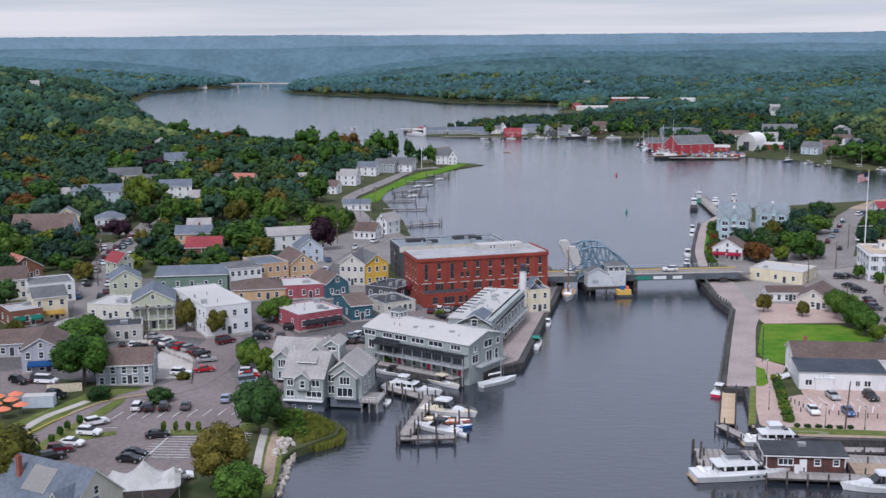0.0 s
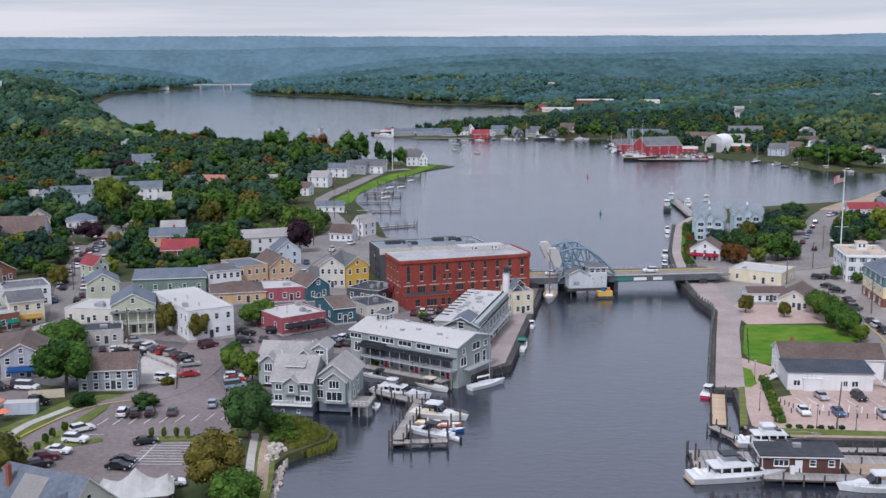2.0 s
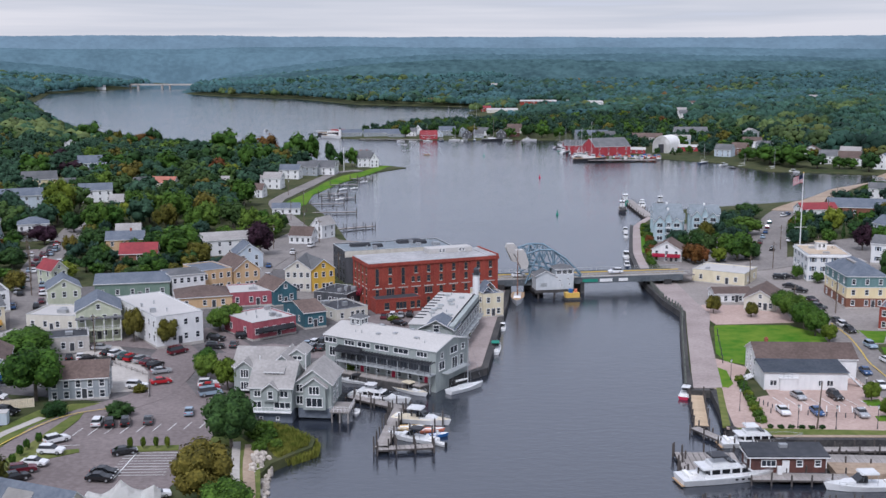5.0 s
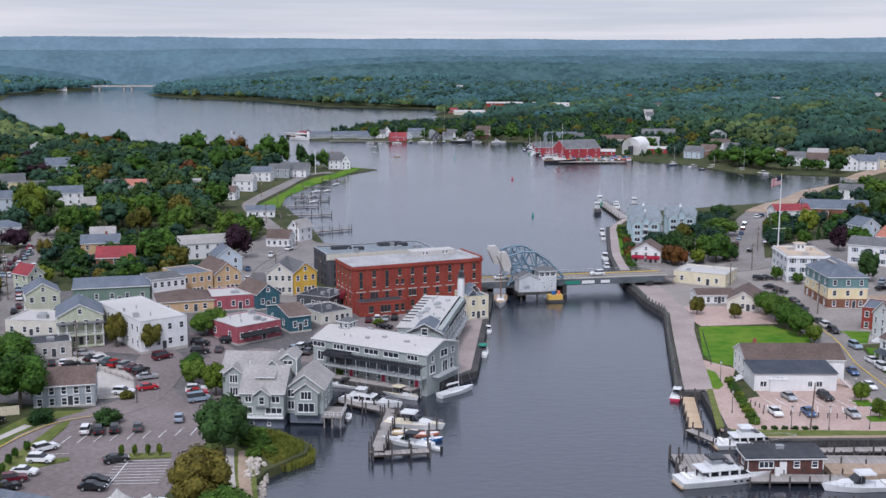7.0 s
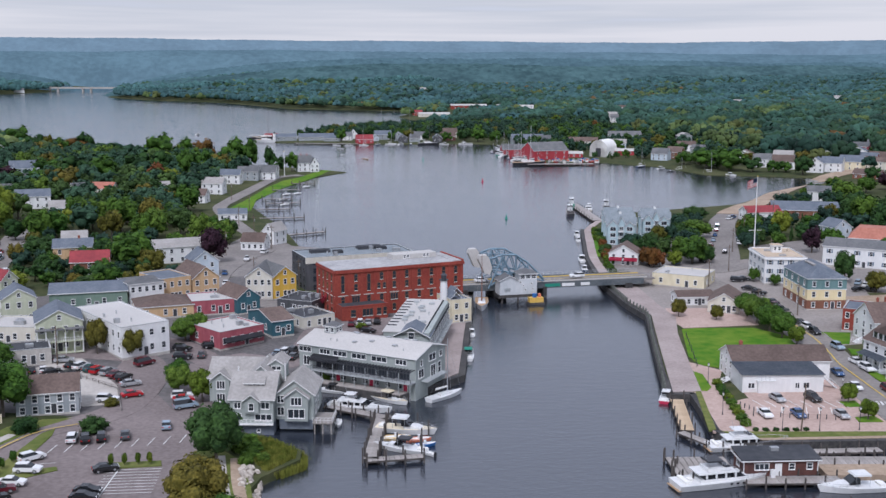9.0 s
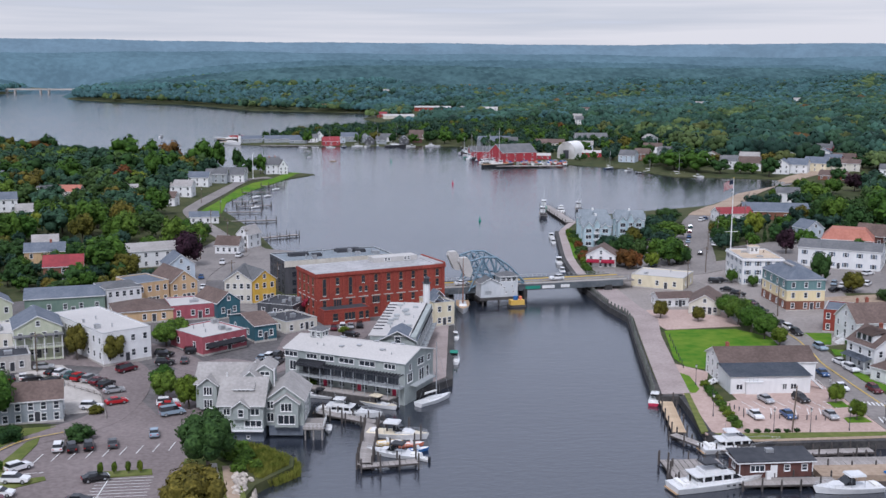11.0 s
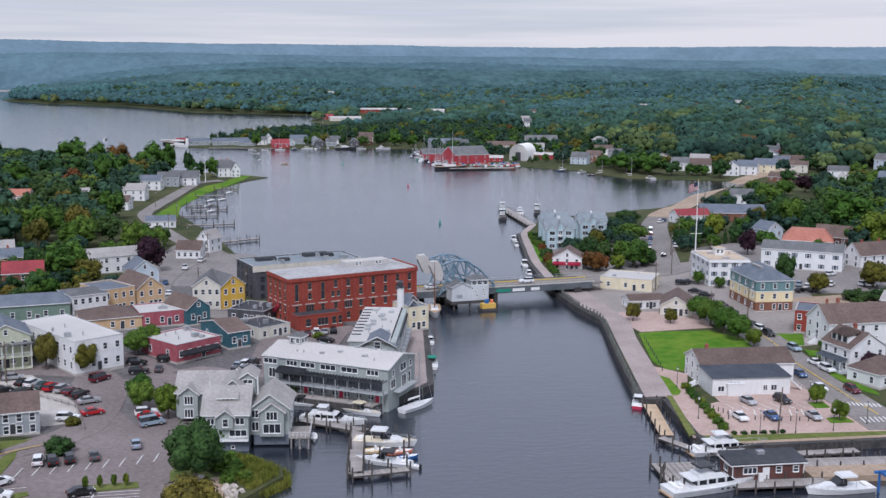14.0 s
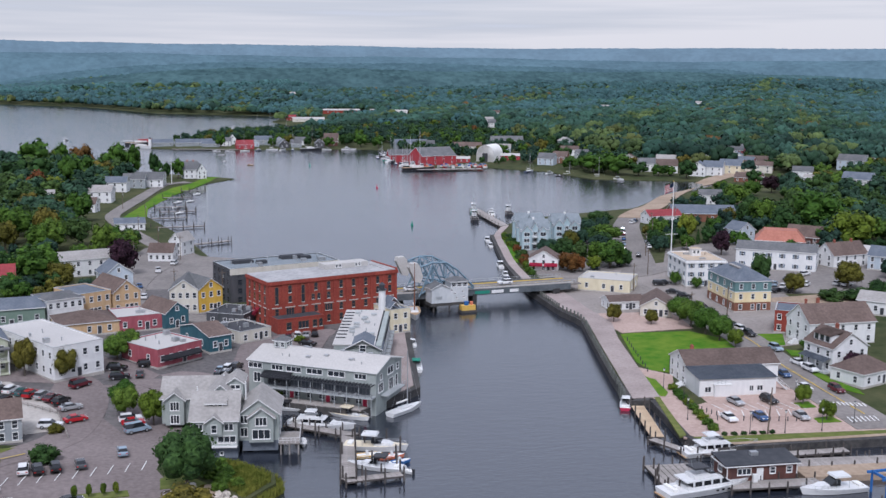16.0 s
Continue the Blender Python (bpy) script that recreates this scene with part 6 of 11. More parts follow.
# ---- the brick mill ----
def brick_mill():
    w, d, h = 40.2, 15.0, 13.6
    root = empty("brick_mill", pose(-7.3, 311.6, 2.0, 0, 0, 16.2) @ pose(w / 2, d / 2, 0), "four-storey red brick mill with a flat pale roof beside the bridge", "mill building")
    bm = bmesh.new()
    box(bm, -w / 2, -d / 2, -1.5, w / 2, d / 2, h)
    part("wall", bm, M["brick"], root)
    for k in range(11):
        bm = bmesh.new()
        x = -w / 2 + 0.5 + k * (w - 1.0) / 10
        box(bm, x - 0.45, -d / 2 - 0.18, -1, x + 0.45, -d / 2, h - 0.9)
        part("pilaster", bm, M["brick"], root)
    for k in range(5):
        bm = bmesh.new()
        y = -d / 2 + 0.5 + k * (d - 1.0) / 4
        box(bm, -w / 2 - 0.18, y - 0.45, -1, -w / 2, y + 0.45, h - 0.9)
        part("pilaster", bm, M["brick"], root)
    bm = bmesh.new()
    box(bm, -w / 2 - 0.35, -d / 2 - 0.35, h - 0.9, w / 2 + 0.35, d / 2 + 0.35, h - 0.5)
    box(bm, -w / 2 - 0.25, -d / 2 - 0.25, h - 0.5, w / 2 + 0.25, d / 2 + 0.25, h + 0.02)
    part("cornice", bm, M["brick"], root)
    bm = bmesh.new()
    box(bm, -w / 2 - 0.1, -d / 2 - 0.10, 6.1, w / 2 + 0.1, -d / 2, 6.35)
    box(bm, -w / 2 - 0.10, -d / 2, 6.1, -w / 2, d / 2, 6.35)
    part("string_course", bm, M["concrete"], root, "pale stone string course")
    bm = bmesh.new()
    box(bm, -w / 2 - 0.1, -d / 2 - 0.1, h + 0.024, w / 2 - 3.2, d / 2 + 0.1, h + 0.16)
    box(bm, w / 2 - 3.2, -d / 2 + 0.2, h + 0.024, w / 2 - 0.4, d / 2 - 0.2, h + 0.3)
    part("roof", bm, M["rgravel"], root, "pale gravel roof")
    bm = bmesh.new()
    box(bm, w / 2 - 0.4, -d / 2, h, w / 2 + 0.2, d / 2, h + 0.55)
    part("end_parapet", bm, M["brick"], root, "low brick end parapet")
    ph = part("penthouse", (lambda b: (box(b, 1.5, 1.5, h + 0.165, 15.5, 6.0, h + 1.6), b)[1])(bmesh.new()), M["rwhite"], root, "white rooftop penthouse with small windows")
    for x in (5.2, 6.3, 11.6, 12.7):
        add_window(ph, pose(x, 1.496, h + 0.95), 0.6, 0.8, "sash")
    bays = 10
    for i in range(bays):
        x = -w / 2 + (w - 1.0) / bays * (i + 0.5) + 0.5
        tall = i in (0, 2)
        for fl, z in enumerate((1.9, 5.0, 8.4, 11.2)):
            if tall and fl == 3:
                continue
            hh = 4.6 if tall and fl == 2 else (1.9 if fl == 3 else 1.7)
            zz = 9.6 if tall and fl == 2 else z
            if fl == 2 and i == 3:
                for dx in (-0.85, 0.85):
                    add_window(root, pose(x + dx, -d / 2 - 0.004, z), 0.85, 1.4, "arch", "brick_brown")
                continue
            if fl == 1 and i in (1, 4):
                add_window(root, pose(x, -d / 2 - 0.004, z), 2.2, 1.8, "triple", "brick_brown")
                continue
            add_window(root, pose(x, -d / 2 - 0.004, zz), 0.95, hh, "arch", "brick_brown")
    m, _ = side_frame(w, d, "l")
    for i in range(4):
        for fl, z in enumerate((1.9, 5.0, 8.4, 11.2)):
            add_window(root, m @ pose(-d / 2 + 0.5 + (d - 1) / 4 * (i + 0.5), -0.004, z), 0.85, 1.8, "arch", "brick_brown")
    m, _ = side_frame(w, d, "r")
    for i in range(3):
        for z in (1.9, 5.0, 8.4, 11.2):
            add_window(root, m @ pose(-4 + 4 * i, -0.004, z), 0.9, 1.8, "arch", "brick_brown")
    m, _ = side_frame(w, d, "b")
    for i in range(bays):
        for z in (1.9, 5.0, 8.4, 11.2):
            add_window(root, m @ pose(-w / 2 + w / bays * (i + 0.5), -0.004, z), 0.95, 1.8, "arch", "brick_brown")
    # one-storey annex and red fire stair
    bm = bmesh.new()
    box(bm, -w / 2 + 0.3, -d / 2 - 5.2, -1, -w / 2 + 14.0, -d / 2 - 0.2, 4.1)
    for q in ((-w / 2 + 0.2, -d / 2 - 5.3, -w / 2 + 14.1, -d / 2 - 4.9), (-w / 2 + 0.2, -d / 2 - 4.9, -w / 2 + 0.6, -d / 2 - 0.2), (-w / 2 + 13.7, -d / 2 - 4.9, -w / 2 + 14.1, -d / 2 - 0.2)):
        box(bm, q[0], q[1], 4.1, q[2], q[3], 4.3)
    annex = part("annex", bm, M["brick"], root, "one-storey brick annex")
    bm = bmesh.new()
    box(bm, -w / 2 + 0.6, -d / 2 - 4.9, 4.1, -w / 2 + 13.7, -d / 2 - 0.2, 4.22)
    part("annex_roof", bm, M["rdark"], annex, "dark flat annex roof")
    for x, ww, st in ((-16.5, 1.4, "sash"), (-12.2, 3.0, "triple"), (-8.8, 1.2, "sash"), (-7.0, 1.0, "arch")):
        add_window(annex, pose(x, -d / 2 - 5.204, 2.2), ww, 1.9, st, "brick_brown")
    bm = bmesh.new()
    for k in range(16):
        box(bm, -w / 2 - 1.4, 4.5 - k * 0.42, k * 0.36, -w / 2 - 0.3, 4.92 - k * 0.42, k * 0.36 + 0.1)
    for dx in (-1.42, -0.3):
        rod(bm, (-w / 2 + dx, 4.9, 0.9), (-w / 2 + dx, -2.0, 6.7), 0.05)
        rod(bm, (-w / 2 + dx, 4.9, 0.0), (-w / 2 + dx, -2.0, 5.8), 0.09)
    part("fire_stair", bm, M["hullred"], root, "red steel fire stair")
    return root


brick_mill()

# charcoal block behind the mill
blk = house("long charcoal four-storey block with a grey flat roof", 1.6, 360.5, 14.0, 36.0, 16.0, 10.6, "flat", wall="charcoal", top="rslate2", trim="graytrim", floors=4, bays=(10, 4), win=(1.2, 1.5), frame_mat="darktrim", vents=16, category="apartment house", z=2.2)
bm = bmesh.new()
box(bm, -18.1, -8.14, 9.0, 18.1, -8.02, 10.9)
part("frieze", bm, M["beige"], blk, "beige frieze along the top floor")
for x, y, a_, c_ in ((-10.5, 2.0, 3.2, 1.6), (-5.5, -1.5, 1.6, 1.0), (7.0, 3.5, 4.2, 1.8), (10.0, 0.5, 1.8, 0.9)):
    bm = bmesh.new()
    box(bm, x - a_, y - c_, 10.72, x + a_, y + c_, 11.5)
    box(bm, x - a_ * 0.9, y - c_ * 0.85, 11.5, x + a_ * 0.9, y + c_ * 0.85, 11.75)
    part("rooftop_plant", bm, M["rdark"], blk, "black-framed rooftop plant")


# ---- waterside inn ----
def inn_front():
    w, d, h = 30.5, 14.0, 7.6
    root = empty("waterside_inn", pose(-18.9, 255.9, 1.8, 0, 0, -36.5) @ pose(w / 2, d / 2, 0), "grey clapboard waterside inn with a white roof and long balconies", "hotel")
    bm = bmesh.new()
    box(bm, -w / 2, -d / 2, -2.5, w / 2, d / 2, h)
    v = [bm.verts.new(p) for p in ((-w / 2, -d / 2, h), (-w / 2, d / 2, h), (-w / 2, 0, h + 1.7), (w / 2, -d / 2, h), (w / 2, d / 2, h), (w / 2, 0, h + 1.7))]
    for f in ((0, 2, 1), (3, 4, 5)):
        bm.faces.new([v[i] for i in f])
    part("wall", bm, M["hotelgrey"], root)
    bm = bmesh.new()
    gable_roof(bm, w, d, h, 1.75, 0.4, "x")
    part("roof", bm, [M["rwhite"], M["trim"]], root, "white membrane roof")
    rng = random.Random(4)
    for k in range(14):
        bm = bmesh.new()
        x, y = rng.uniform(-13, 14), rng.uniform(-5.5, 5.5)
        z = h + 1.75 * (1 - abs(y) / 7) + 0.1
        if k % 3:
            box(bm, x - 0.5, y - 0.4, z, x + 0.5, y + 0.4, z + 0.4)
        else:
            rod(bm, (x, y, z), (x, y, z + 0.7), 0.12)
        part("roof_vent", bm, M["metal"], root)
    # windows of the top floor in white-framed groups
    for x, ww in ((-13.6, 3.2), (-8.2, 2.6), (-4.2, 3.4), (0.8, 3.6), (6.0, 3.8), (11.6, 2.6)):
        add_window(root, pose(x, -d / 2 - 0.004, 6.5), ww, 1.0, "triple")
    add_window(root, pose(-13.2, -d / 2 - 0.004, 3.9), 1.5, 2.0, "twin")
    # wide dark panes stand in for the shade of the recessed terrace
    for i in range(9):
        add_window(root, pose(-9.2 + i * 2.72, -d / 2 - 0.004, 3.75), 2.35, 2.1, "triple", "darktrim")
    for i in range(9):
        add_window(root, pose(-12 + i * 2.9, -d / 2 - 0.004, 1.2), 1.1, 1.2, "sash", "graytrim")
    for i in (2, 5, 8):
        add_door(root, pose(-10.5 + i * 2.9, -d / 2 - 0.006, 0.05), colour="hullred")
    m, _ = side_frame(w, d, "r")
    for x, z, ww, hh in ((-4.5, 6.2, 0.8, 1.2), (0.6, 6.5, 3.0, 1.5), (-4.6, 3.9, 2.2, 1.8), (1.0, 3.4, 2.2, 2.4), (4.0, 3.4, 1.2, 2.4), (4.6, 6.4, 1.2, 1.2)):
        add_window(root, m @ pose(x, -0.004, z), ww, hh, "twin" if ww > 1.5 else "sash")
    for s in "lb":
        m, length = side_frame(w, d, s)
        for i in range(4):
            for z in (1.6, 4.0, 6.4):
                add_window(root, m @ pose(-length / 2 + length / 4 * (i + 0.5), -0.004, z), 1.0, 1.3)
    # balconies along the front
    bm = bmesh.new()
    box(bm, -10.6, -d / 2 - 2.4, 2.35, w / 2, -d / 2, 2.6)
    part("balcony_deck", bm, M["graytrim"], root)
    bm = bmesh.new()
    railing(bm, (-10.6, -d / 2 - 2.35, 2.6), (w / 2, -d / 2 - 2.35, 2.6))
    part("railing", bm, M["darktrim"], root, "dark metal balcony railing")
    for k in range(10):
        bm = bmesh.new()
        x = -10.4 + k * 2.83
        rod(bm, (x, -d / 2 - 2.3, -1.5), (x, -d / 2 - 2.3, 4.9), 0.09)
        part("post", bm, M["graytrim"], root)
    bm = bmesh.new()
    for k in range(34):
        x = -11.2 + k * 0.79
        box(bm, x, -d / 2 - 2.6, 5.05, x + 0.16, -d / 2 - 0.02, 5.25)
    box(bm, -11.2, -d / 2 - 2.6, 4.85, w / 2 - 0.2, -d / 2 - 2.4, 5.05)
    part("pergola", bm, M["darktrim"], root, "dark slatted pergola over the balconies")
    bm = bmesh.new()
    v = [bm.verts.new(p) for p in ((-11.4, -d / 2 - 2.7, 4.7), (-4.4, -d / 2 - 2.7, 4.7), (-4.4, -d / 2 - 0.05, 5.7), (-11.4, -d / 2 - 0.05, 5.7))]
    bm.faces.new(v)
    bmesh.ops.solidify(bm, geom=bm.faces[:], thickness=0.06)
    part("awning", bm, M["darktrim"], root, "dark sloping awning")
    for s in range(3):
        bm = bmesh.new()
        x = 3.5 + s * 3.6
        for k in range(5):
            box(bm, x + k * 0.05, -d / 2 - 1.9 + k * 0.2, 2.6, x + 0.7 - k * 0.05, -d / 2 - 1.7 + k * 0.2, 2.95 + 0.05 * k)
        part("balcony_seat", bm, M["metal"], root)
    # cupola
    bm = bmesh.new()
    box(bm, -1.5, -1.5, 0, 1.5, 1.5, 1.9)
    cup = part("cupola", bm, M["hotelgrey"], root, "grey windowed roof cupola")
    cup.matrix_basis = pose(-10.6, 0.2, h + 1.3)
    bm = bmesh.new()
    hip_roof(bm, 3.0, 3.0, 1.9, 1.0, 0.3)
    part("cupola_roof", bm, [M["rgrey"], M["trim"]], cup)
    for s in "fblr":
        m, _ = side_frame(3.0, 3.0, s)
        for x in (-0.7, 0.7):
            add_window(cup, m @ pose(x, -0.004, 1.15), 0.8, 0.9, "sash")
    # balcony on the river end
    bm = bmesh.new()
    box(bm, w / 2, -4.6, 2.0, w / 2 + 1.8, 5.0, 2.2)
    railing(bm, (w / 2 + 1.75, -4.6, 2.2), (w / 2 + 1.75, 5.0, 2.2))
    part("end_balcony", bm, M["graytrim"], root)


inn_front()


def inn_wing():
    # long wing beside the quay
    w, d, h = 11.0, 37.0, 8.0
    root = empty("inn_wing", pose(1.2, 262.2, 1.8, 0, 0, -16.5) @ pose(w / 2, d / 2, 0), "grey clapboard inn wing with a white roof along the quay", "hotel")
    bm = bmesh.new()
    box(bm, -w / 2, -d / 2, -1.5, w / 2, d / 2, h)
    part("wall", bm, M["hotelgrey"], root)
    bm = bmesh.new()
    hip = [(-w / 2 - 0.3, -d / 2 + 3.6, h), (w / 2 + 0.3, -d / 2 + 3.6, h - 1.6), (w / 2 + 0.3, d / 2 + 0.3, h - 1.6), (-w / 2 - 0.3, d / 2 + 0.3, h)]
    mid = [(w / 2 - 1.5, -d / 2 + 3.6, h + 0.3), (w / 2 - 1.5, d / 2 + 0.3, h + 0.3)]
    box(bm, -w / 2 - 0.3, -d / 2 - 0.2, h, w / 2 - 1.5, d / 2 + 0.3, h + 0.22)
    part("roof", bm, M["rwhite"], root, "white membrane roof")
    bm = bmesh.new()
    v = [bm.verts.new(p) for p in (mid[0], hip[1], hip[2], mid[1])]
    bm.faces.new(v)
    bmesh.ops.solidify(bm, geom=bm.faces[:], thickness=0.15)
    part("glazed_slope", bm, M["rdark"], root, "dark sloping glazing over the river rooms")
    for k in range(9):
        bm = bmesh.new()
        box(bm, -w / 2 - 0.1, -d / 2 + 6 + k * 3.4, h + 0.22, -w / 2 + 2.2, -d / 2 + 6.22 + k * 3.4, h + 0.46)
        part("roof_curb", bm, M["rdark"], root)
    bm = bmesh.new()
    gable_roof(bm, 8.6, 8.0, h - 0.9, 2.2, 0.35, "y")
    part("front_gable_roof", bm, [M["rslate"], M["trim"]], root).matrix_basis = pose(1.2, -d / 2 + 3.6, 0)
    bm = bmesh.new()
    v = [bm.verts.new(p) for p in ((-3.1, -d / 2 - 0.02, h - 0.9), (5.5, -d / 2 - 0.02, h - 0.9), (1.2, -d / 2 - 0.02, h + 1.3))]
    bm.faces.new(v)
    bmesh.ops.solidify(bm, geom=bm.faces[:], thickness=0.2)
    part("gable", bm, M["hotelgrey"], root)
    add_window(root, pose(1.2, -d / 2 - 0.23, h - 0.7), 1.3, 1.5, "sash")
    for x in (-3.4, 3.4):
        add_window(root, pose(x, -d / 2 - 0.004, h - 2.9), 1.6, 1.4, "twin")
    rng = random.Random(8)
    for k in range(16):
        bm = bmesh.new()
        x, y = rng.uniform(-3.0, 2.8), -d / 2 + 8 + k * 1.75
        if k % 3 == 0:
            rod(bm, (x, y, h + 0.3), (x, y, h + 1.0), 0.14)
        else:
            box(bm, x - 0.7, y - 0.4, h + 0.3, x + 0.7, y + 0.4, h + 0.75)
        part("roof_vent", bm, M["graytrim"], root)
    m, _ = side_frame(w, d, "r")
    for i in range(9):
        for z in (1.6, 4.6):
            add_window(root, m @ pose(-d / 2 + 4 * i + 2.5, -0.004, z), 2.4, 2.1, "twin", "trim", True)
        bm = bmesh.new()
        box(bm, w / 2, -d / 2 + 4 * i + 0.6, 3.0, w / 2 + 1.5, -d / 2 + 4 * i + 3.8, 3.15)
        railing(bm, (w / 2 + 1.45, -d / 2 + 4 * i + 0.6, 3.15), (w / 2 + 1.45, -d / 2 + 4 * i + 3.8, 3.15))
        part("balcony", bm, M["graytrim"], root)
    m, _ = side_frame(w, d, "l")
    for i in range(9):
        for z in (1.6, 4.6, 7.0):
            add_window(root, m @ pose(-d / 2 + 4 * i + 2.5, -0.004, z), 1.1, 1.3)


inn_wing()
cr = house("cream clapboard inn annex with roof gables by the quay", 25.9, 306.8, 16.0, 6.2, 9.5, 6.4, "flat", wall="cream", top="rslate", bays=(2, 3), vents=1, category="hotel", z=1.8)
for gx, gy, gr in ((-1.6, -2.8, "x"), (1.4, 3.0, "x")):
    bm = bmesh.new()
    gable_roof(bm, 3.0, 3.6, 7.1, 1.5, 0.2, "y")
    g = part("roof_gable", bm, [M["rslate"], M["trim"]], cr, "white-trimmed rooftop gable")
    g.matrix_basis = pose(gx, gy, 0)

# square white light tower with a black lantern
lt = empty("light_tower", pose(22.6, 304.5, 3.2), "small white light tower with a black lantern top", "lighthouse")
bm = bmesh.new()
rod(bm, (0, 0, 0), (0, 0, 10.4), 1.15, 0.95, 12)
part("tower", bm, M["trim"], lt)
bm = bmesh.new()
rod(bm, (0, 0, 10.4), (0, 0, 10.6), 1.3, 1.3, 12)
rod(bm, (0, 0, 10.6), (0, 0, 11.8), 0.75, 0.75, 10)
rod(bm, (0, 0, 11.8), (0, 0, 12.5), 0.95, 0.1, 10)
part("lantern", bm, M["darktrim"], lt, "black lantern room")


# ---- grey gabled house on the water's edge ----
def gable_block(root, x0, y0, w, d, z0, h, rise, ridge, wall, top, name="block"):
    bm = bmesh.new()
    box(bm, x0, y0, z0, x0 + w, y0 + d, h)
    cx, cy = x0 + w / 2, y0 + d / 2
    if ridge == "x":
        q = ((x0, y0, h), (x0, y0 + d, h), (x0, cy, h + rise), (x0 + w, y0, h), (x0 + w, y0 + d, h), (x0 + w, cy, h + rise))
    else:
        q = ((x0, y0, h), (x0 + w, y0, h), (cx, y0, h + rise), (x0, y0 + d, h), (x0 + w, y0 + d, h), (cx, y0 + d, h + rise))
    v = [bm.verts.new(p) for p in q]
    bm.faces.new((v[0], v[1], v[2]))
    bm.faces.new((v[3], v[5], v[4]))
    b = part(name, bm, M[wall], root)
    bm = bmesh.new()
    gable_roof(bm, w, d, h, rise, 0.45, ridge)
    r = part("roof", bm, [M[top], M["trim"]], root)
    r.matrix_basis = pose(cx, cy, 0)
    return b


gh_ = empty("grey_waterside_house", pose(-33.6, 221.6, 2.4, 0, 0, -11.0), "grey clapboard waterside building with white-trimmed gables on a dark piled base", "house")
bm = bmesh.new()
box(bm, 0, 0.0, -4.5, 8.6, 10, 0.0)
box(bm, 9.3, 2.5, -2.0, 16.0, 10, 0.0)
part("base", bm, M["rslate"], gh_, "dark grey boarded base")
for x in (2.2, 5.6):
    add_window(gh_, pose(x, -0.004, -1.5), 0.5, 0.5, "plain")
gable_block(gh_, 0, 0.0, 8.6, 11.0, 0.0, 5.0, 3.9, "x", "hotelgrey", "rlight", "wall")
gable_block(gh_, 2.9, -0.7, 2.9, 4.0, 2.2, 4.8, 1.1, "y", "hotelgrey", "rlight", "front_gable")
gable_block(gh_, 8.6, 2.6, 7.6, 11.0, 0.0, 5.2, 2.8, "y", "hotelgrey", "rlight", "river_wing")
gable_block(gh_, 10.6, 1.4, 4.6, 3.0, 0.0, 4.9, 1.7, "y", "hotelgrey", "rlight", "bay_gable")
gable_block(gh_, 2.7, 2.6, 3.4, 3.0, 6.0, 7.5, 0.7, "x", "hotelgrey", "rlight", "dormer")
gable_block(gh_, 2.0, 8.0, 5.5, 9.0, 0.0, 7.0, 2.4, "y", "hotelgrey", "rlight", "rear_wing")
gable_block(gh_, 5.8, 11.0, 3.0, 6.0, 5.0, 9.0, 1.0, "y", "hotelgrey", "rlight", "rear_tower")
gable_block(gh_, -7.5, 14.0, 11.0, 10.0, 0.0, 5.2, 3.0, "x", "hotelgrey", "rlight", "side_wing")
gable_block(gh_, -6.6, 12.8, 3.6, 4.0, 0.0, 5.2, 1.4, "y", "hotelgrey", "rlight", "side_gable")
for x, y, z, ww, hh, st in ((1.5, 0, 3.6, 1.2, 1.1, "twin"), (7.0, 0, 3.6, 1.5, 1.2, "twin"), (4.35, -0.7, 3.5, 0.9, 1.4, "sash"), (1.4, 0, 1.3, 1.6, 1.2, "twin"), (6.6, 0, 1.2, 3.2, 1.2, "triple"), (4.4, 2.6, 6.8, 2.4, 0.8, "triple"), (12.9, 1.4, 4.1, 2.0, 1.5, "triple"), (12.9, 1.4, 1.6, 3.2, 1.7, "triple"), (9.6, 2.6, 4.2, 1.2, 1.4, "twin"), (9.6, 2.6, 1.7, 1.2, 1.6, "twin"), (-4.8, 12.8, 3.9, 1.6, 1.6, "triple"), (-4.8, 12.8, 1.2, 1.6, 1.6, "triple"), (-1.3, 14.0, 3.7, 0.9, 1.2, "sash"), (1.6, 14.0, 1.4, 0.9, 1.2, "sash"), (7.3, 11.0, 8.2, 1.8, 0.7, "twin"), (3.6, 8.0, 7.6, 1.0, 1.2, "sash")):
    add_window(gh_, pose(x, y - 0.004, z), ww, hh, st)
m_r = pose(16.2, 7, 0, 0, 0, 90)
for x in (-2, 1.5):
    for z in (1.5, 3.9):
        add_window(gh_, m_r @ pose(x, -0.004, z), 1.3, 1.4, "twin")
bm = bmesh.new()
box(bm, 16.2, 0.6, -0.25, 20.2, 7.5, 0.0)
for px_, py_ in ((16.6, 0.9), (19.9, 0.9), (19.9, 7.0), (16.6, 7.0), (18.2, 0.9)):
    rod(bm, (px_, py_, -4.5), (px_, py_, -0.25), 0.16, 0.16, 6)
part("deck", bm, M["plank"], gh_, "timber deck on piles")
bm = bmesh.new()
railing(bm, (16.2, 0.7, 0), (20.1, 0.7, 0), step=0.7)
railing(bm, (20.1, 0.7, 0), (20.1, 7.4, 0), step=0.7)
part("railing", bm, M["trim"], gh_)
bm = bmesh.new()
railing(bm, (0, -0.95, 0), (8.5, -0.95, 0), step=0.8)
box(bm, 0, -1.0, -0.15, 8.6, 0, 0.0)
part("front_balcony", bm, M["trim"], gh_)
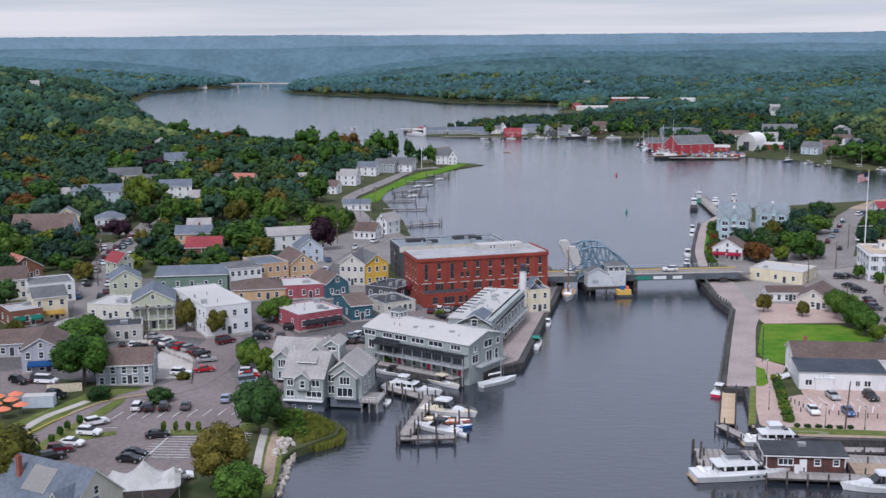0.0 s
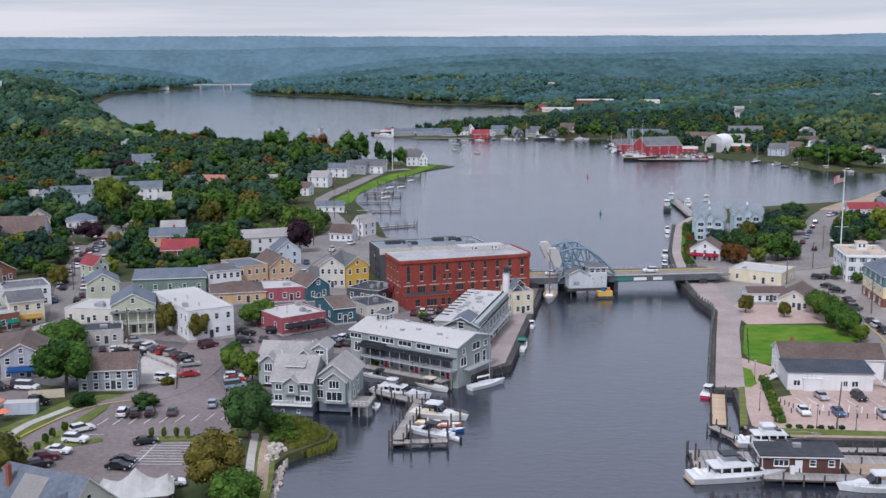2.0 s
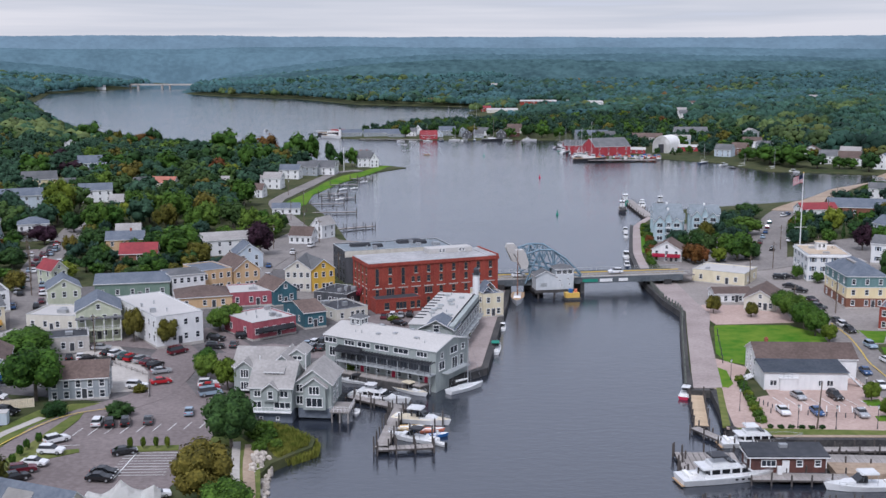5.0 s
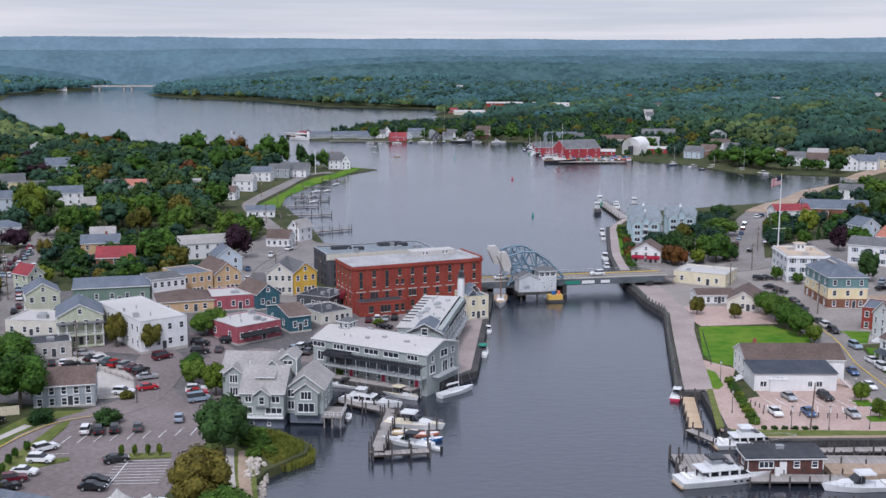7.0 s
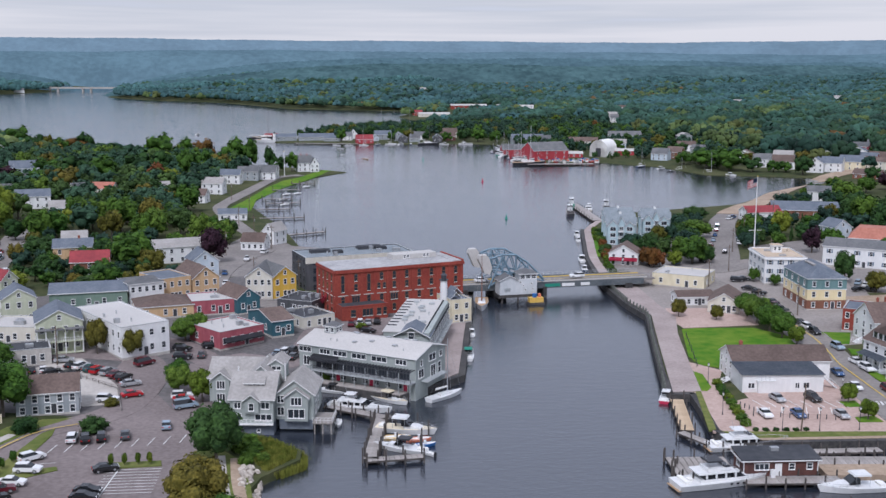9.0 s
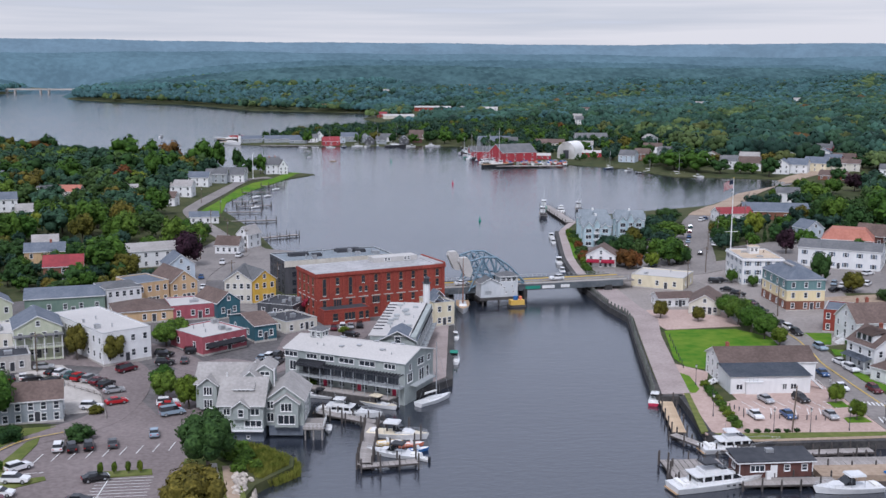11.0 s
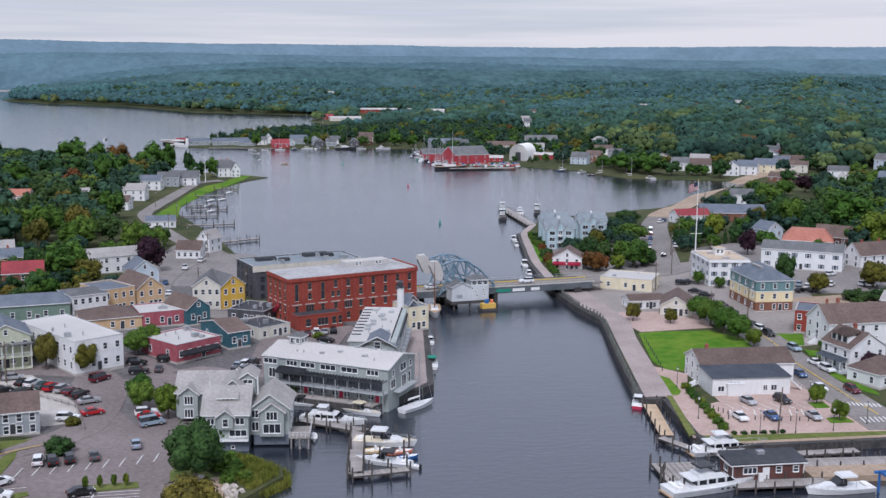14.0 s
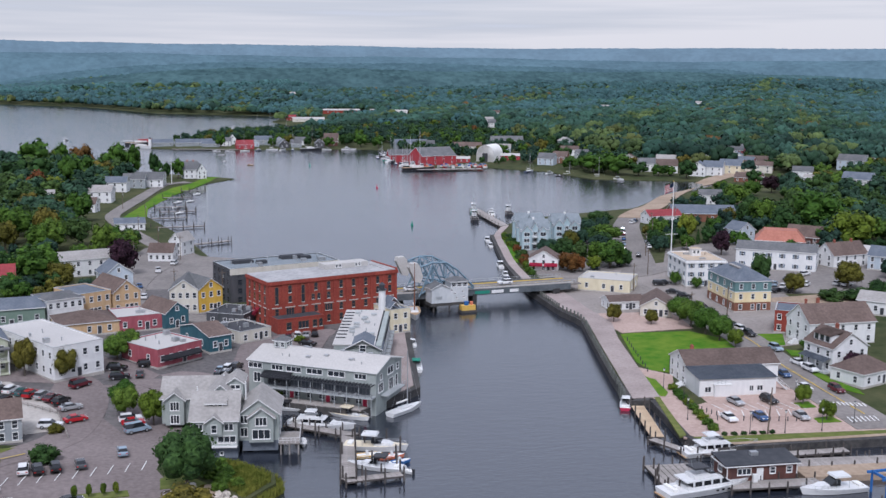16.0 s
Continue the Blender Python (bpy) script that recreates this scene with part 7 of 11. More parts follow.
for x, y in ((0.6, 6.0), (9.5, 9.0), (4.8, 14.5), (7.0, 12.0)):
    bm = bmesh.new()
    rod(bm, (x, y, 6.0), (x, y, 9.8), 0.16, 0.14, 6)
    part("flue", bm, M["trim"], gh_)


# ---- white hall on the east quay ----
wh = house("long white clapboard hall with a broad brown roof", 90.0, 240.8, -7.5, 22.3, 10.5, 4.9, "gable", 2.4, "white", "rbrown", floors=2, bays=(0, 3), chimneys=[(-7.8, 0.5)], door="", category="hall", name="hall", z=1.3)
bm = bmesh.new()
box(bm, -11.6, -14.2, -1.0, 6.4, -5.26, 4.3)
v = [bm.verts.new(p) for p in ((-11.6, -14.2, 4.3), (6.4, -14.2, 4.3), (6.4, -5.3, 4.95), (-11.6, -5.3, 4.95), (-11.6, -5.3, 4.3), (6.4, -5.3, 4.3))]
bm.faces.new((v[0], v[3], v[4]))
bm.faces.new((v[1], v[5], v[2]))
ext = part("front_extension", bm, M["white"], wh)
bm = bmesh.new()
v = [bm.verts.new(p) for p in ((-11.9, -14.6, 4.32), (6.7, -14.6, 4.32), (6.7, -5.3, 5.02), (-11.9, -5.3, 5.02))]
bm.faces.new(v)
bmesh.ops.solidify(bm, geom=bm.faces[:], thickness=-0.16)
part("extension_roof", bm, M["rslate"], ext, "dark slate-grey lean-to roof")
for x, ww in ((-9.6, 1.3), (0.6, 0.8), (2.6, 1.2)):
    add_window(ext, pose(x, -14.204, 1.9), ww, 1.1, "twin")
bm = bmesh.new()
box(bm, -8.3, -14.9, 0, -4.6, -14.2, 3.0)
box(bm, -8.5, -15.0, 3.0, -4.4, -14.15, 3.15)
part("entry_panel", bm, M["white"], ext)
bm = bmesh.new()
for k in range(3):
    rod(bm, (-7.6 + k * 0.9, -14.9, 3.2), (-7.6 + k * 0.9, -14.9, 4.4), 0.04)
rod(bm, (-7.8, -14.9, 4.3), (-5.4, -14.9, 4.3), 0.04)
part("gas_pipes", bm, M["metal"], ext)
bm = bmesh.new()
for k in range(9):
    box(bm, 7.2 + k * 0.4, -12, 3.0 - k * 0.36, 7.6 + k * 0.4, -10.6, 3.12 - k * 0.36)
railing(bm, (7.2, -12, 3.1), (10.8, -12, 0.0), 1.0, 0.9)
part("side_stair", bm, M["trim"], wh)
bm = bmesh.new()
for k in range(7):
    box(bm, -15.2 + k * 0.45, -7, k * 0.2 - 0.2, -14.75 + k * 0.45, -4.4, k * 0.2)
railing(bm, (-15.2, -7, 0), (-12, -7, 1.4), 1.0, 0.6)
part("porch_stair", bm, M["trim"], wh)


# cupola and cornice of the bank, teal upper floor of the corner building
def dress(label, fn):
    for o in [o for o in bpy.data.objects if o.parent is None and o.type == "EMPTY" and o.get("label") == label]:
        fn(o)


def bank_top(o):
    bm = bmesh.new()
    box(bm, -1.6, 0.5, 8.8, 1.6, 3.5, 11.2)
    c = part("roof_house", bm, M["white"], o, "white rooftop stair house")
    for x in (-0.7, 0.7):
        add_window(c, pose(x, 0.496, 10.2), 0.7, 1.0)
    bm = bmesh.new()
    hip_roof(bm, 3.2, 3.0, 11.2, 0.5, 0.3)
    part("roof_house_roof", bm, [M["rtan"], M["trim"]], c).matrix_basis = pose(0, 2.0, 0)
    bm = bmesh.new()
    ring_wall(bm, 14.2, 20.5, 0.4, 8.1, 8.6)
    part("cornice", bm, M["trim"], o)
    for k in range(5):
        bm = bmesh.new()
        for i in range(6):
            a, b2 = math.pi * i / 6, math.pi * (i + 1) / 6
            rod(bm, (-6.9, 7.9 - k * 3.95 - 1.1 * math.cos(a), 2.2 + 1.1 * math.sin(a)), (-6.9, 7.9 - k * 3.95 - 1.1 * math.cos(b2), 2.2 + 1.1 * math.sin(b2)), 0.14, 0.14, 5)
        part("arch", bm, M["trim"], o)


def corner_dress(o):
    w, d = 11.5, 20.0
    for z0, z1, m_, nm in ((6.15, 9.16, "slate_teal", "upper_wall"), (-0.2, 2.9, "brick_brown", "shop_front")):
        bm = bmesh.new()
        ring_wall(bm, w + 0.05, d + 0.05, 0.2, z0, z1)
        part(nm, bm, M[m_], o)
    bm = bmesh.new()
    ring_wall(bm, w + 0.3, d + 0.3, 0.3, 6.0, 6.2)
    part("belt_course", bm, M["trim"], o)
    bm = bmesh.new()
    box(bm, -2.0, -3.5, 12.0, 2.0, 3.5, 12.4)
    part("roof_deck", bm, M["rlight"], o)


dress("white three-storey bank building with slate-blue shutters", bank_top)
dress("three-storey corner building in yellow and teal clapboard", corner_dress)


def porch_front(o):
    w, d = 10.8, 13.0
    for z in (3.1, 0.3):
        bm = bmesh.new()
        box(bm, -w / 2, -d / 2 - 1.9, z - 0.2, w / 2, -d / 2, z)
        part("porch_floor", bm, M["sage"], o)
        if z > 1:
            bm = bmesh.new()
            railing(bm, (-w / 2, -d / 2 - 1.8, z), (w / 2, -d / 2 - 1.8, z), 0.9, 0.5, 0.04)
            part("railing", bm, M["trim"], o)
    for x in (-5.2, -3.2, -1.2, 1.2, 3.2, 5.2):
        bm = bmesh.new()
        rod(bm, (x, -d / 2 - 1.75, 0), (x, -d / 2 - 1.75, 5.9), 0.15, 0.13, 8)
        part("column", bm, M["trim"], o)
    bm = bmesh.new()
    box(bm, -w / 2 - 0.2, -d / 2 - 2.1, 5.9, w / 2 + 0.2, -d / 2, 6.15)
    part("porch_roof", bm, M["rgrey"], o)
    bm = bmesh.new()
    for i in range(8):
        a, b2 = math.pi * i / 8, math.pi * (i + 1) / 8
        rod(bm, (-1.3 * math.cos(a), -d / 2 - 1.9, 5.2 + 1.7 * math.sin(a)), (-1.3 * math.cos(b2), -d / 2 - 1.9, 5.2 + 1.7 * math.sin(b2)), 0.2, 0.2, 5)
    part("arch", bm, M["sage"], o, "pale green arched porch head")


dress("cream house with a columned double porch and arched centre", porch_front)


def porch_house(o):
    """Street porch with columns and a shed dormer on the street slope."""
    bm = bmesh.new()
    box(bm, -7.3, -4.2, -0.6, -5.27, 4.2, 0.45)
    part("porch_floor", bm, M["palegrey"], o)
    for y in (-4.0, -1.4, 1.4, 4.0):
        bm = bmesh.new()
        rod(bm, (-7.15, y, 0.45), (-7.15, y, 2.9), 0.12, 0.10, 8)
        part("column", bm, M["trim"], o)
    bm = bmesh.new()
    v = [bm.verts.new(p) for p in ((-7.6, -4.5, 2.9), (-7.6, 4.5, 2.9), (-5.26, 4.5, 3.6), (-5.26, -4.5, 3.6))]
    bm.faces.new(v)
    bmesh.ops.solidify(bm, geom=bm.faces[:], thickness=0.18)
    part("porch_roof", bm, M["rslate"], o)
    bm = bmesh.new()
    box(bm, -4.3, -2.9, 6.4, -0.4, 2.9, 8.5)
    dr = part("dormer", bm, M["white"], o)
    bm = bmesh.new()
    v = [bm.verts.new(p) for p in ((-4.7, -3.2, 8.45), (-4.7, 3.2, 8.45), (0.2, 3.2, 9.55), (0.2, -3.2, 9.55))]
    bm.faces.new(v)
    bmesh.ops.solidify(bm, geom=bm.faces[:], thickness=-0.2)
    part("dormer_roof", bm, [M["rbrown"]], dr)
    for y in (-1.9, 0, 1.9):
        add_window(dr, pose(-4.304, y, 7.7, 0, 0, -90), 0.9, 1.1, "sash", "darktrim")
    for k in range(4):
        bm = bmesh.new()
        box(bm, -8.3 + k * 0.28, -0.8, -0.5 + k * 0.22, -7.3, 0.8, -0.28 + k * 0.22)
        part("step", bm, M["concrete"], o)


def stair_front(o):
    """Flight of steps and handrails up to the street door in the gable."""
    for k in range(7):
        bm = bmesh.new()
        box(bm, -12.4 + k * 0.36, -1.0, -0.6, -12.0 + k * 0.36, 1.0, -0.35 + k * 0.2)
        part("step", bm, M["trim"], o)
    for y in (-1.05, 1.05):
        bm = bmesh.new()
        railing(bm, (-12.3, y, -0.3), (-9.8, y, 1.1), 0.95, 0.6, 0.05)
        part("handrail", bm, M["trim"], o)
    add_door(o, pose(-9.654, 0, 1.05, 0, 0, -90), 1.1, 2.2)


dress("white house with a porch and dormer", porch_house)
dress("large white house with a long brown roof", stair_front)


def condo(x, y, rot, label):
    """Stepped three-storey block with several white-trimmed gables."""
    root = empty("condominium", pose(x, y, ground_z(x, y), 0, 0, rot) @ Matrix.Diagonal((0.82, 1.0, 0.96, 1)), label, "apartment house", "waterside condominiums")
    BUILT.append((x, y, 9))
    gable_block(root, -7, -5, 14, 11, -1.0, 8.6, 3.6, "x", "condo", "rslate2", "wall")
    for gx, gw, gd, gh2 in ((-6.6, 5.0, -7.6, 8.0), (1.4, 5.2, -7.0, 7.4), (-1.4, 3.0, -6.2, 9.2)):
        gable_block(root, gx, gd, gw, 6.0, -1.0, gh2, 2.4, "y", "condo", "rslate2", "front_bay")
        for z in (1.4, 4.2, 6.8):
            add_window(root, pose(gx + gw / 2, gd - 0.004, z), gw * 0.5, 1.5, "twin", whole=True)
    for s, sx in (("l", -7), ("r", 7)):
        m = pose(sx, 0, 0, 0, 0, -90 if s == "l" else 90)
        for xx in (-3, 0, 3):
            for z in (1.4, 4.2, 6.8):
                add_window(root, m @ pose(xx, -0.004, z), 1.0, 1.4, "sash", whole=True)
        gable_block(root, sx - 1.0 if s == "l" else sx - 1.4, -1.0, 2.4, 4.0, -1, 9.0, 1.6, "x", "condo", "rslate2", "side_bay")
    for z in (2.9, 5.7):
        bm = bmesh.new()
        box(bm, -1.6, -8.2, z - 0.15, 1.4, -6.2, z)
        railing(bm, (-1.6, -8.1, z), (1.4, -8.1, z), 0.9, 0.5, 0.04)
        part("balcony", bm, M["trim"], root)
    bm = bmesh.new()
    box(bm, -0.5, 0, 10.5, 0.5, 1.0, 13.0)
    part("chimney", bm, M["trim"], root)


condo(116.5, 434.5, -14.0, "pale blue three-storey waterside condominium with white-trimmed gables")
condo(121.5, 453.0, -14.0, "pale blue three-storey waterside condominium with white-trimmed gables")
condo(136.0, 448.0, -14.0, "pale blue three-storey waterside condominium with stepped gables")


def front_awnings(material, spans, drop):
    """Sloped canvas awnings along a front: spans of x0, x1."""
    def fit(o):
        d = drop
        for x0, x1 in spans:
            bm = bmesh.new()
            v = [bm.verts.new(p) for p in ((x0, d - 1.4, 2.15), (x1, d - 1.4, 2.15), (x1, d - 0.02, 2.95), (x0, d - 0.02, 2.95), (x0, d - 1.4, 1.85), (x1, d - 1.4, 1.85))]
            for f in ((0, 1, 2, 3), (4, 5, 1, 0)):
                bm.faces.new([v[k] for k in f])
            bmesh.ops.solidify(bm, geom=bm.faces[:], thickness=-0.05)
            part("awning", bm, M[material], o, "sloping canvas awning")
    return fit


dress("cream shop with a yellow awning", front_awnings("ochre", [(-3.6, 3.4)], -5.0))
dress("brick shop with green awnings and a flat roof", front_awnings("hullgreen", [(-3.8, -0.6), (0.6, 3.8)], -5.0))
dress("pale lavender clapboard house with a blue awning", front_awnings("canvas_blue", [(-3.0, 3.0)], -7.0))
dress("white boathouse restaurant with a red awning", front_awnings("hullred", [(-5.0, -0.4), (0.2, 5.0)], -5.5))
dress("faded crimson restaurant with a cluttered flat roof", front_awnings("darktrim", [(-5.8, 5.8)], -7.0))


# ---- bascule bridge ----
def bascule_bridge():
    a, b2 = Vector((33.0, 343.8, 0)), Vector((92.0, 348.4, 0))
    L = (b2 - a).length
    ang = math.degrees(math.atan2(b2.y - a.y, b2.x - a.x))
    root = empty("bascule_bridge", pose(a.x, a.y, 0, 0, 0, ang), "steel bascule road bridge with pale blue overhead trusses and white counterweights", "bridge")
    W, Z = 5.6, 4.7
    bm = bmesh.new()
    box(bm, -4, -W, Z - 0.35, L + 6, W, Z)
    part("deck", bm, M["street"], root)
    for s in (-1, 1):
        bm = bmesh.new()
        box(bm, -4, s * W - 0.12, Z - 1.7, L + 2, s * W + 0.12, Z + 0.25)
        for k in range(int(L / 2.5)):
            box(bm, k * 2.5, s * W - 0.22, Z - 1.65, k * 2.5 + 0.12, s * W + 0.22, Z + 0.2)
        part("girder", bm, M["girder"], root, "riveted plate girder")
        bm = bmesh.new()
        railing(bm, (0, s * (W - 0.15), Z + 0.2), (L + 4, s * (W - 0.15), Z + 0.2), 1.1, 1.6, 0.05)
        part("railing", bm, M["graytrim"], root)
        bm = bmesh.new()
        box(bm, 0, s * (W - 1.9) - 0.25, Z, L + 4, s * (W - 1.9) + 0.25, Z + 0.22)
        part("kerb", bm, M["yellowpaint"] if s > 0 else M["concrete"], root)
    bm = bmesh.new()
    box(bm, -2, -0.12, Z + 0.004, L + 5, 0.12, Z + 0.012)
    part("centre_line", bm, M["yellowpaint"], root)
    # piers borrow the dark bulkhead colour for the shade under the deck
    for x, w in ((1, 2.2), (13, 3.4), (27.5, 1.2), (56, 2.4)):
        bm = bmesh.new()
        box(bm, x - w / 2, -W - 0.5, -3, x + w / 2, W + 0.5, Z - 1.2)
        part("pier", bm, M["bulkhead"], root)
    # trusses with lattice webs
    for s in (-1, 1):
        y = s * (W + 0.55)
        top = [(9.4, 13.2), (13.2, 14.3), (17.6, 14.1), (21.6, 11.4), (26.8, 6.2)]
        low = [(9.6, 9.8), (13.2, 9.2), (17.6, 8.2), (21.6, 7.0), (26.8, 5.4)]
        web = []
        for chain, r in ((top, 0.30), (low, 0.25)):
            web += [(p, q, r) for p, q in zip(chain, chain[1:])]
        for i in range(len(top)):
            web.append((top[i], low[i], 0.22))
            if i + 1 < len(top):
                c = ((top[i][0] + top[i + 1][0]) / 2, (top[i][1] + top[i + 1][1]) / 2)
                web += [(low[i], c, 0.18), (c, low[i + 1], 0.18)]
        for p, q, r in web:
            bm = bmesh.new()
            rod(bm, (p[0], y, p[1]), (q[0], y, q[1]), r, r, 4)
            part("truss_member", bm, M["steelblue"], root, "pale blue riveted truss member")
        bm = bmesh.new()
        for p, q in (((13.2, y, 13.6), (8.8, y, Z - 1)), ((13.2, y, 13.6), (18.4, y, Z - 1)), ((13.2, y, 9.2), (13.2, y, Z - 1)), ((10.6, y, 8.0), (16.0, y, 8.0)), ((11.0, y, 8.6), (16.8, y, Z)), ((15.4, y, 8.6), (9.6, y, Z))):
            rod(bm, p, q, 0.34, 0.30, 4)
        part("tower_leg", bm, M["steelblue"], root)
        bm = bmesh.new()
        pts_ = [(8.6, 13.6), (7.8, 14.6), (5.6, 14.5), (5.2, 13.2), (7.2, 8.8), (8.9, 8.4), (9.6, 10.4)]
        L2 = [bm.verts.new((x, y - 1.25, z)) for x, z in pts_]
        R2 = [bm.verts.new((x, y + 1.25, z)) for x, z in pts_]
        bm.faces.new(L2)
        bm.faces.new(R2[::-1])
        for i in range(len(pts_)):
            j = (i + 1) % len(pts_)
            bm.faces.new((L2[i], R2[i], R2[j], L2[j]))
        part("counterweight", bm, M["rwhite"], root, "white concrete counterweight block")
    frames_ = [(9.4, 13.2), (13.2, 14.3), (17.6, 14.1), (21.6, 11.4)]
    for x, z in frames_:
        bm = bmesh.new()
        rod(bm, (x, -W - 0.55, z), (x, W + 0.55, z), 0.2, 0.2, 4)
        part("cross_beam", bm, M["steelblue"], root)
    for p, q in zip(frames_, frames_[1:]):
        for e in (-1, 1):
            bm = bmesh.new()
            rod(bm, (p[0], -e * (W + 0.55), p[1]), (q[0], e * (W + 0.55), q[1] + 0.02 * e), 0.13, 0.13, 4)
            part("diagonal_brace", bm, M["steelblue"], root)
    for x, w, m_ in ((27.5, 5.0, "hullgreen"), (33.2, 4.2, "trim"), (39.5, 3.0, "trim")):
        bm = bmesh.new()
        box(bm, x, -W - 0.28, Z - 1.3, x + w, -W - 0.24, Z - 0.3)
        part("banner", bm, M[m_], root)
    # operator's house
    ctl = empty("control_house", pose(44.8, 333.2, 2.0, 0, 0, 5.0), "pale grey bridge operator's house with a hipped lookout", "house")
    bm = bmesh.new()
    box(bm, 0, 0, 0.6, 12.0, 5.2, 5.0)
    part("wall", bm, M["palegrey"], ctl)
    bm = bmesh.new()
    box(bm, -0.4, -0.4, -0.3, 12.6, 5.4, 0.6)
    part("platform", bm, M["bulkhead"], ctl)
    for x, y in ((0.8, 0.4), (6, 0.4), (11.5, 0.4), (0.8, 4.6), (11.5, 4.6)):
        pile(ctl, x, y, -4.5, -0.3, 0.3)
    bm = bmesh.new()
    gable_roof(bm, 6.2, 5.4, 5.0, 1.5, 0.3, "y")
    part("roof", bm, [M["rgrey"], M["trim"]], ctl).matrix_basis = pose(3.0, 2.6, 0)
    bm = bmesh.new()
    v = [bm.verts.new(p) for p in ((0, 0.01, 5.0), (6.0, 0.01, 5.0), (3.0, 0.01, 6.4), (0, 0.3, 5.0), (6.0, 0.3, 5.0), (3.0, 0.3, 6.4))]
    bm.faces.new(v[:3])
    bm.faces.new(v[3:][::-1])
    part("gable", bm, M["palegrey"], ctl)
    bm = bmesh.new()
    box(bm, 6.3, 0.2, 5.0, 12.0, 5.0, 6.9)
    part("lookout", bm, M["palegrey"], ctl)
    bm = bmesh.new()
    hip_roof(bm, 5.8, 5.0, 6.9, 1.3, 0.4)
    part("lookout_roof", bm, [M["rgrey"], M["trim"]], ctl).matrix_basis = pose(9.15, 2.6, 0)
    for x in (7.3, 9.1, 10.9):
        add_window(ctl, pose(x, 0.196, 6.0), 1.3, 1.0, "sash")
    for x, z in ((7.6, 3.4), (8.2, 2.0), (10.2, 3.9), (6.6, 4.4), (10.6, 2.2)):
        add_window(ctl, pose(x, -0.004, z), 0.4, 0.4, "plain")
    bm = bmesh.new()
    for k in range(6):
        box(bm, 1.4, -0.08, 1.6 + k * 0.2, 3.4, 0, 1.7 + k * 0.2)
    part("louvre", bm, M["graytrim"], ctl)
    yb = empty("fender_float", pose(55.6, 331.0, 0.0, 0, 0, 5), "yellow work float with a blue tank beside the bridge", "float")
    bm = bmesh.new()
    box(bm, -2.6, -1.4, -0.3, 2.6, 1.4, 0.7)
    part("float_deck", bm, M["bulkhead"], yb)
    bm = bmesh.new()
    box(bm, -2.2, -1.1, 0.7, 2.2, 1.1, 2.2)
    part("float_box", bm, M["ochre"], yb)
    bm = bmesh.new()
    rod(bm, (-0.4, 0, 2.2), (-0.4, 0, 3.3), 0.7, 0.7, 12)
    part("tank", bm, M["canvas_blue"], yb)
    bm = bmesh.new()
    rod(bm, (1.2, 0, 2.2), (1.2, 0, 3.2), 0.5, 0.5, 10)
    part("barrel", bm, M["orange"], yb)


bascule_bridge()


# ---- bulkheads, docks and quays ----
bulkhead_wall([(-30.7, 216.3), (-34.7, 221.5), (-33.2, 228.2), (-24.2, 240.2), (-15.6, 250.3), (2, 237.3), (6.1, 240.8), (18.2, 251.2), (25.6, 285.4), (34.1, 324.7), (38.4, 347), (36.3, 372), (27.3, 402)], "tarred timber bulkhead of the west quay")
bulkhead_wall([(111.6, 472), (93.2, 403), (89.1, 382), (83.6, 350), (81.6, 320), (82.2, 304.3), (74.6, 279), (65.2, 247), (60.8, 229.7), (65.7, 229.2), (63.6, 218), (60.8, 205), (63.2, 197.7), (89, 195.1), (104, 193.6), (118, 187.6)], "tarred timber bulkhead of the east quay")
fence_e = empty("quay_piles", Matrix(), "row of dark timber piles edging the boardwalk", "piles")
edge_line = smooth([(84.3, 346), (82, 320), (82.2, 304.3), (74.6, 279), (65.2, 247), (60.4, 231)], 12)
last_ = None
for p_ in edge_line:
    if last_ is None or (Vector(p_) - Vector(last_)).length > 1.9:
        pile(fence_e, p_[0] - 0.35, p_[1], -2.5, 3.3, 0.27, "fender")
        last_ = p_
bm = bmesh.new()
for p_, q_ in zip(edge_line, edge_line[1:]):
    rod(bm, (p_[0] - 0.2, p_[1], 2.2), (q_[0] - 0.2, q_[1], 2.2), 0.12, 0.12, 4)
part("wale", bm, M["piling"], fence_e)
dock("silvered timber dock in front of the inn", [(-13.2, 234.2), (-1.6, 224.2)], 2.4, 1.0)
dock("silvered timber dock with tall piles", [(-3.2, 224.5), (-7.8, 201.2)], 2.4, 1.0, pile_top=2.0)
dock("silvered timber dock with tall piles", [(-8.6, 200.8), (2.0, 201.3)], 2.0, 1.0, pile_top=2.0)
mp = empty("mooring_piles", Matrix(), "tall dark mooring piles beside the timber dock", "piles")
for x, y in ((-1, 219), (3.5, 219.5), (-2, 208), (3.0, 210), (2.2, 206.0), (-6.4, 214), (-12.5, 231.2), (-9.0, 228.4), (5.0, 214.5)):
    pile(mp, x, y, -2.5, 3.4, 0.18)
dock("fresh tan timber gangway dock along the quay", [(61.4, 227.6), (56.0, 207.8)], 2.6, 1.0, "newplank", 5.0, 1.8)
dock("dark timber dock joining the quay", [(54.3, 207.0), (57.4, 199.5), (61.6, 196.2)], 1.8, 1.0, "plank", 3.0, 1.0)
dock("silvered timber marina pier with piles", [(62, 193.6), (88, 191.6)], 2.2, 1.0, "plank", 3.5, 1.3)
dock("broad silvered timber dock platform", [(45.6, 189.0), (56.5, 187.6)], 10.5, 0.8, "plank", 6.0, 1.6)
dock("silvered dock under the dock house", [(55.5, 180.6), (72.5, 178.3)], 3.2, 1.1, "plank", 3.4, 1.1)
dock("broad silvered marina walkway on piles", [(71.0, 188.0), (93.0, 184.6)], 4.0, 1.1, "plank", 4.0, 1.0)
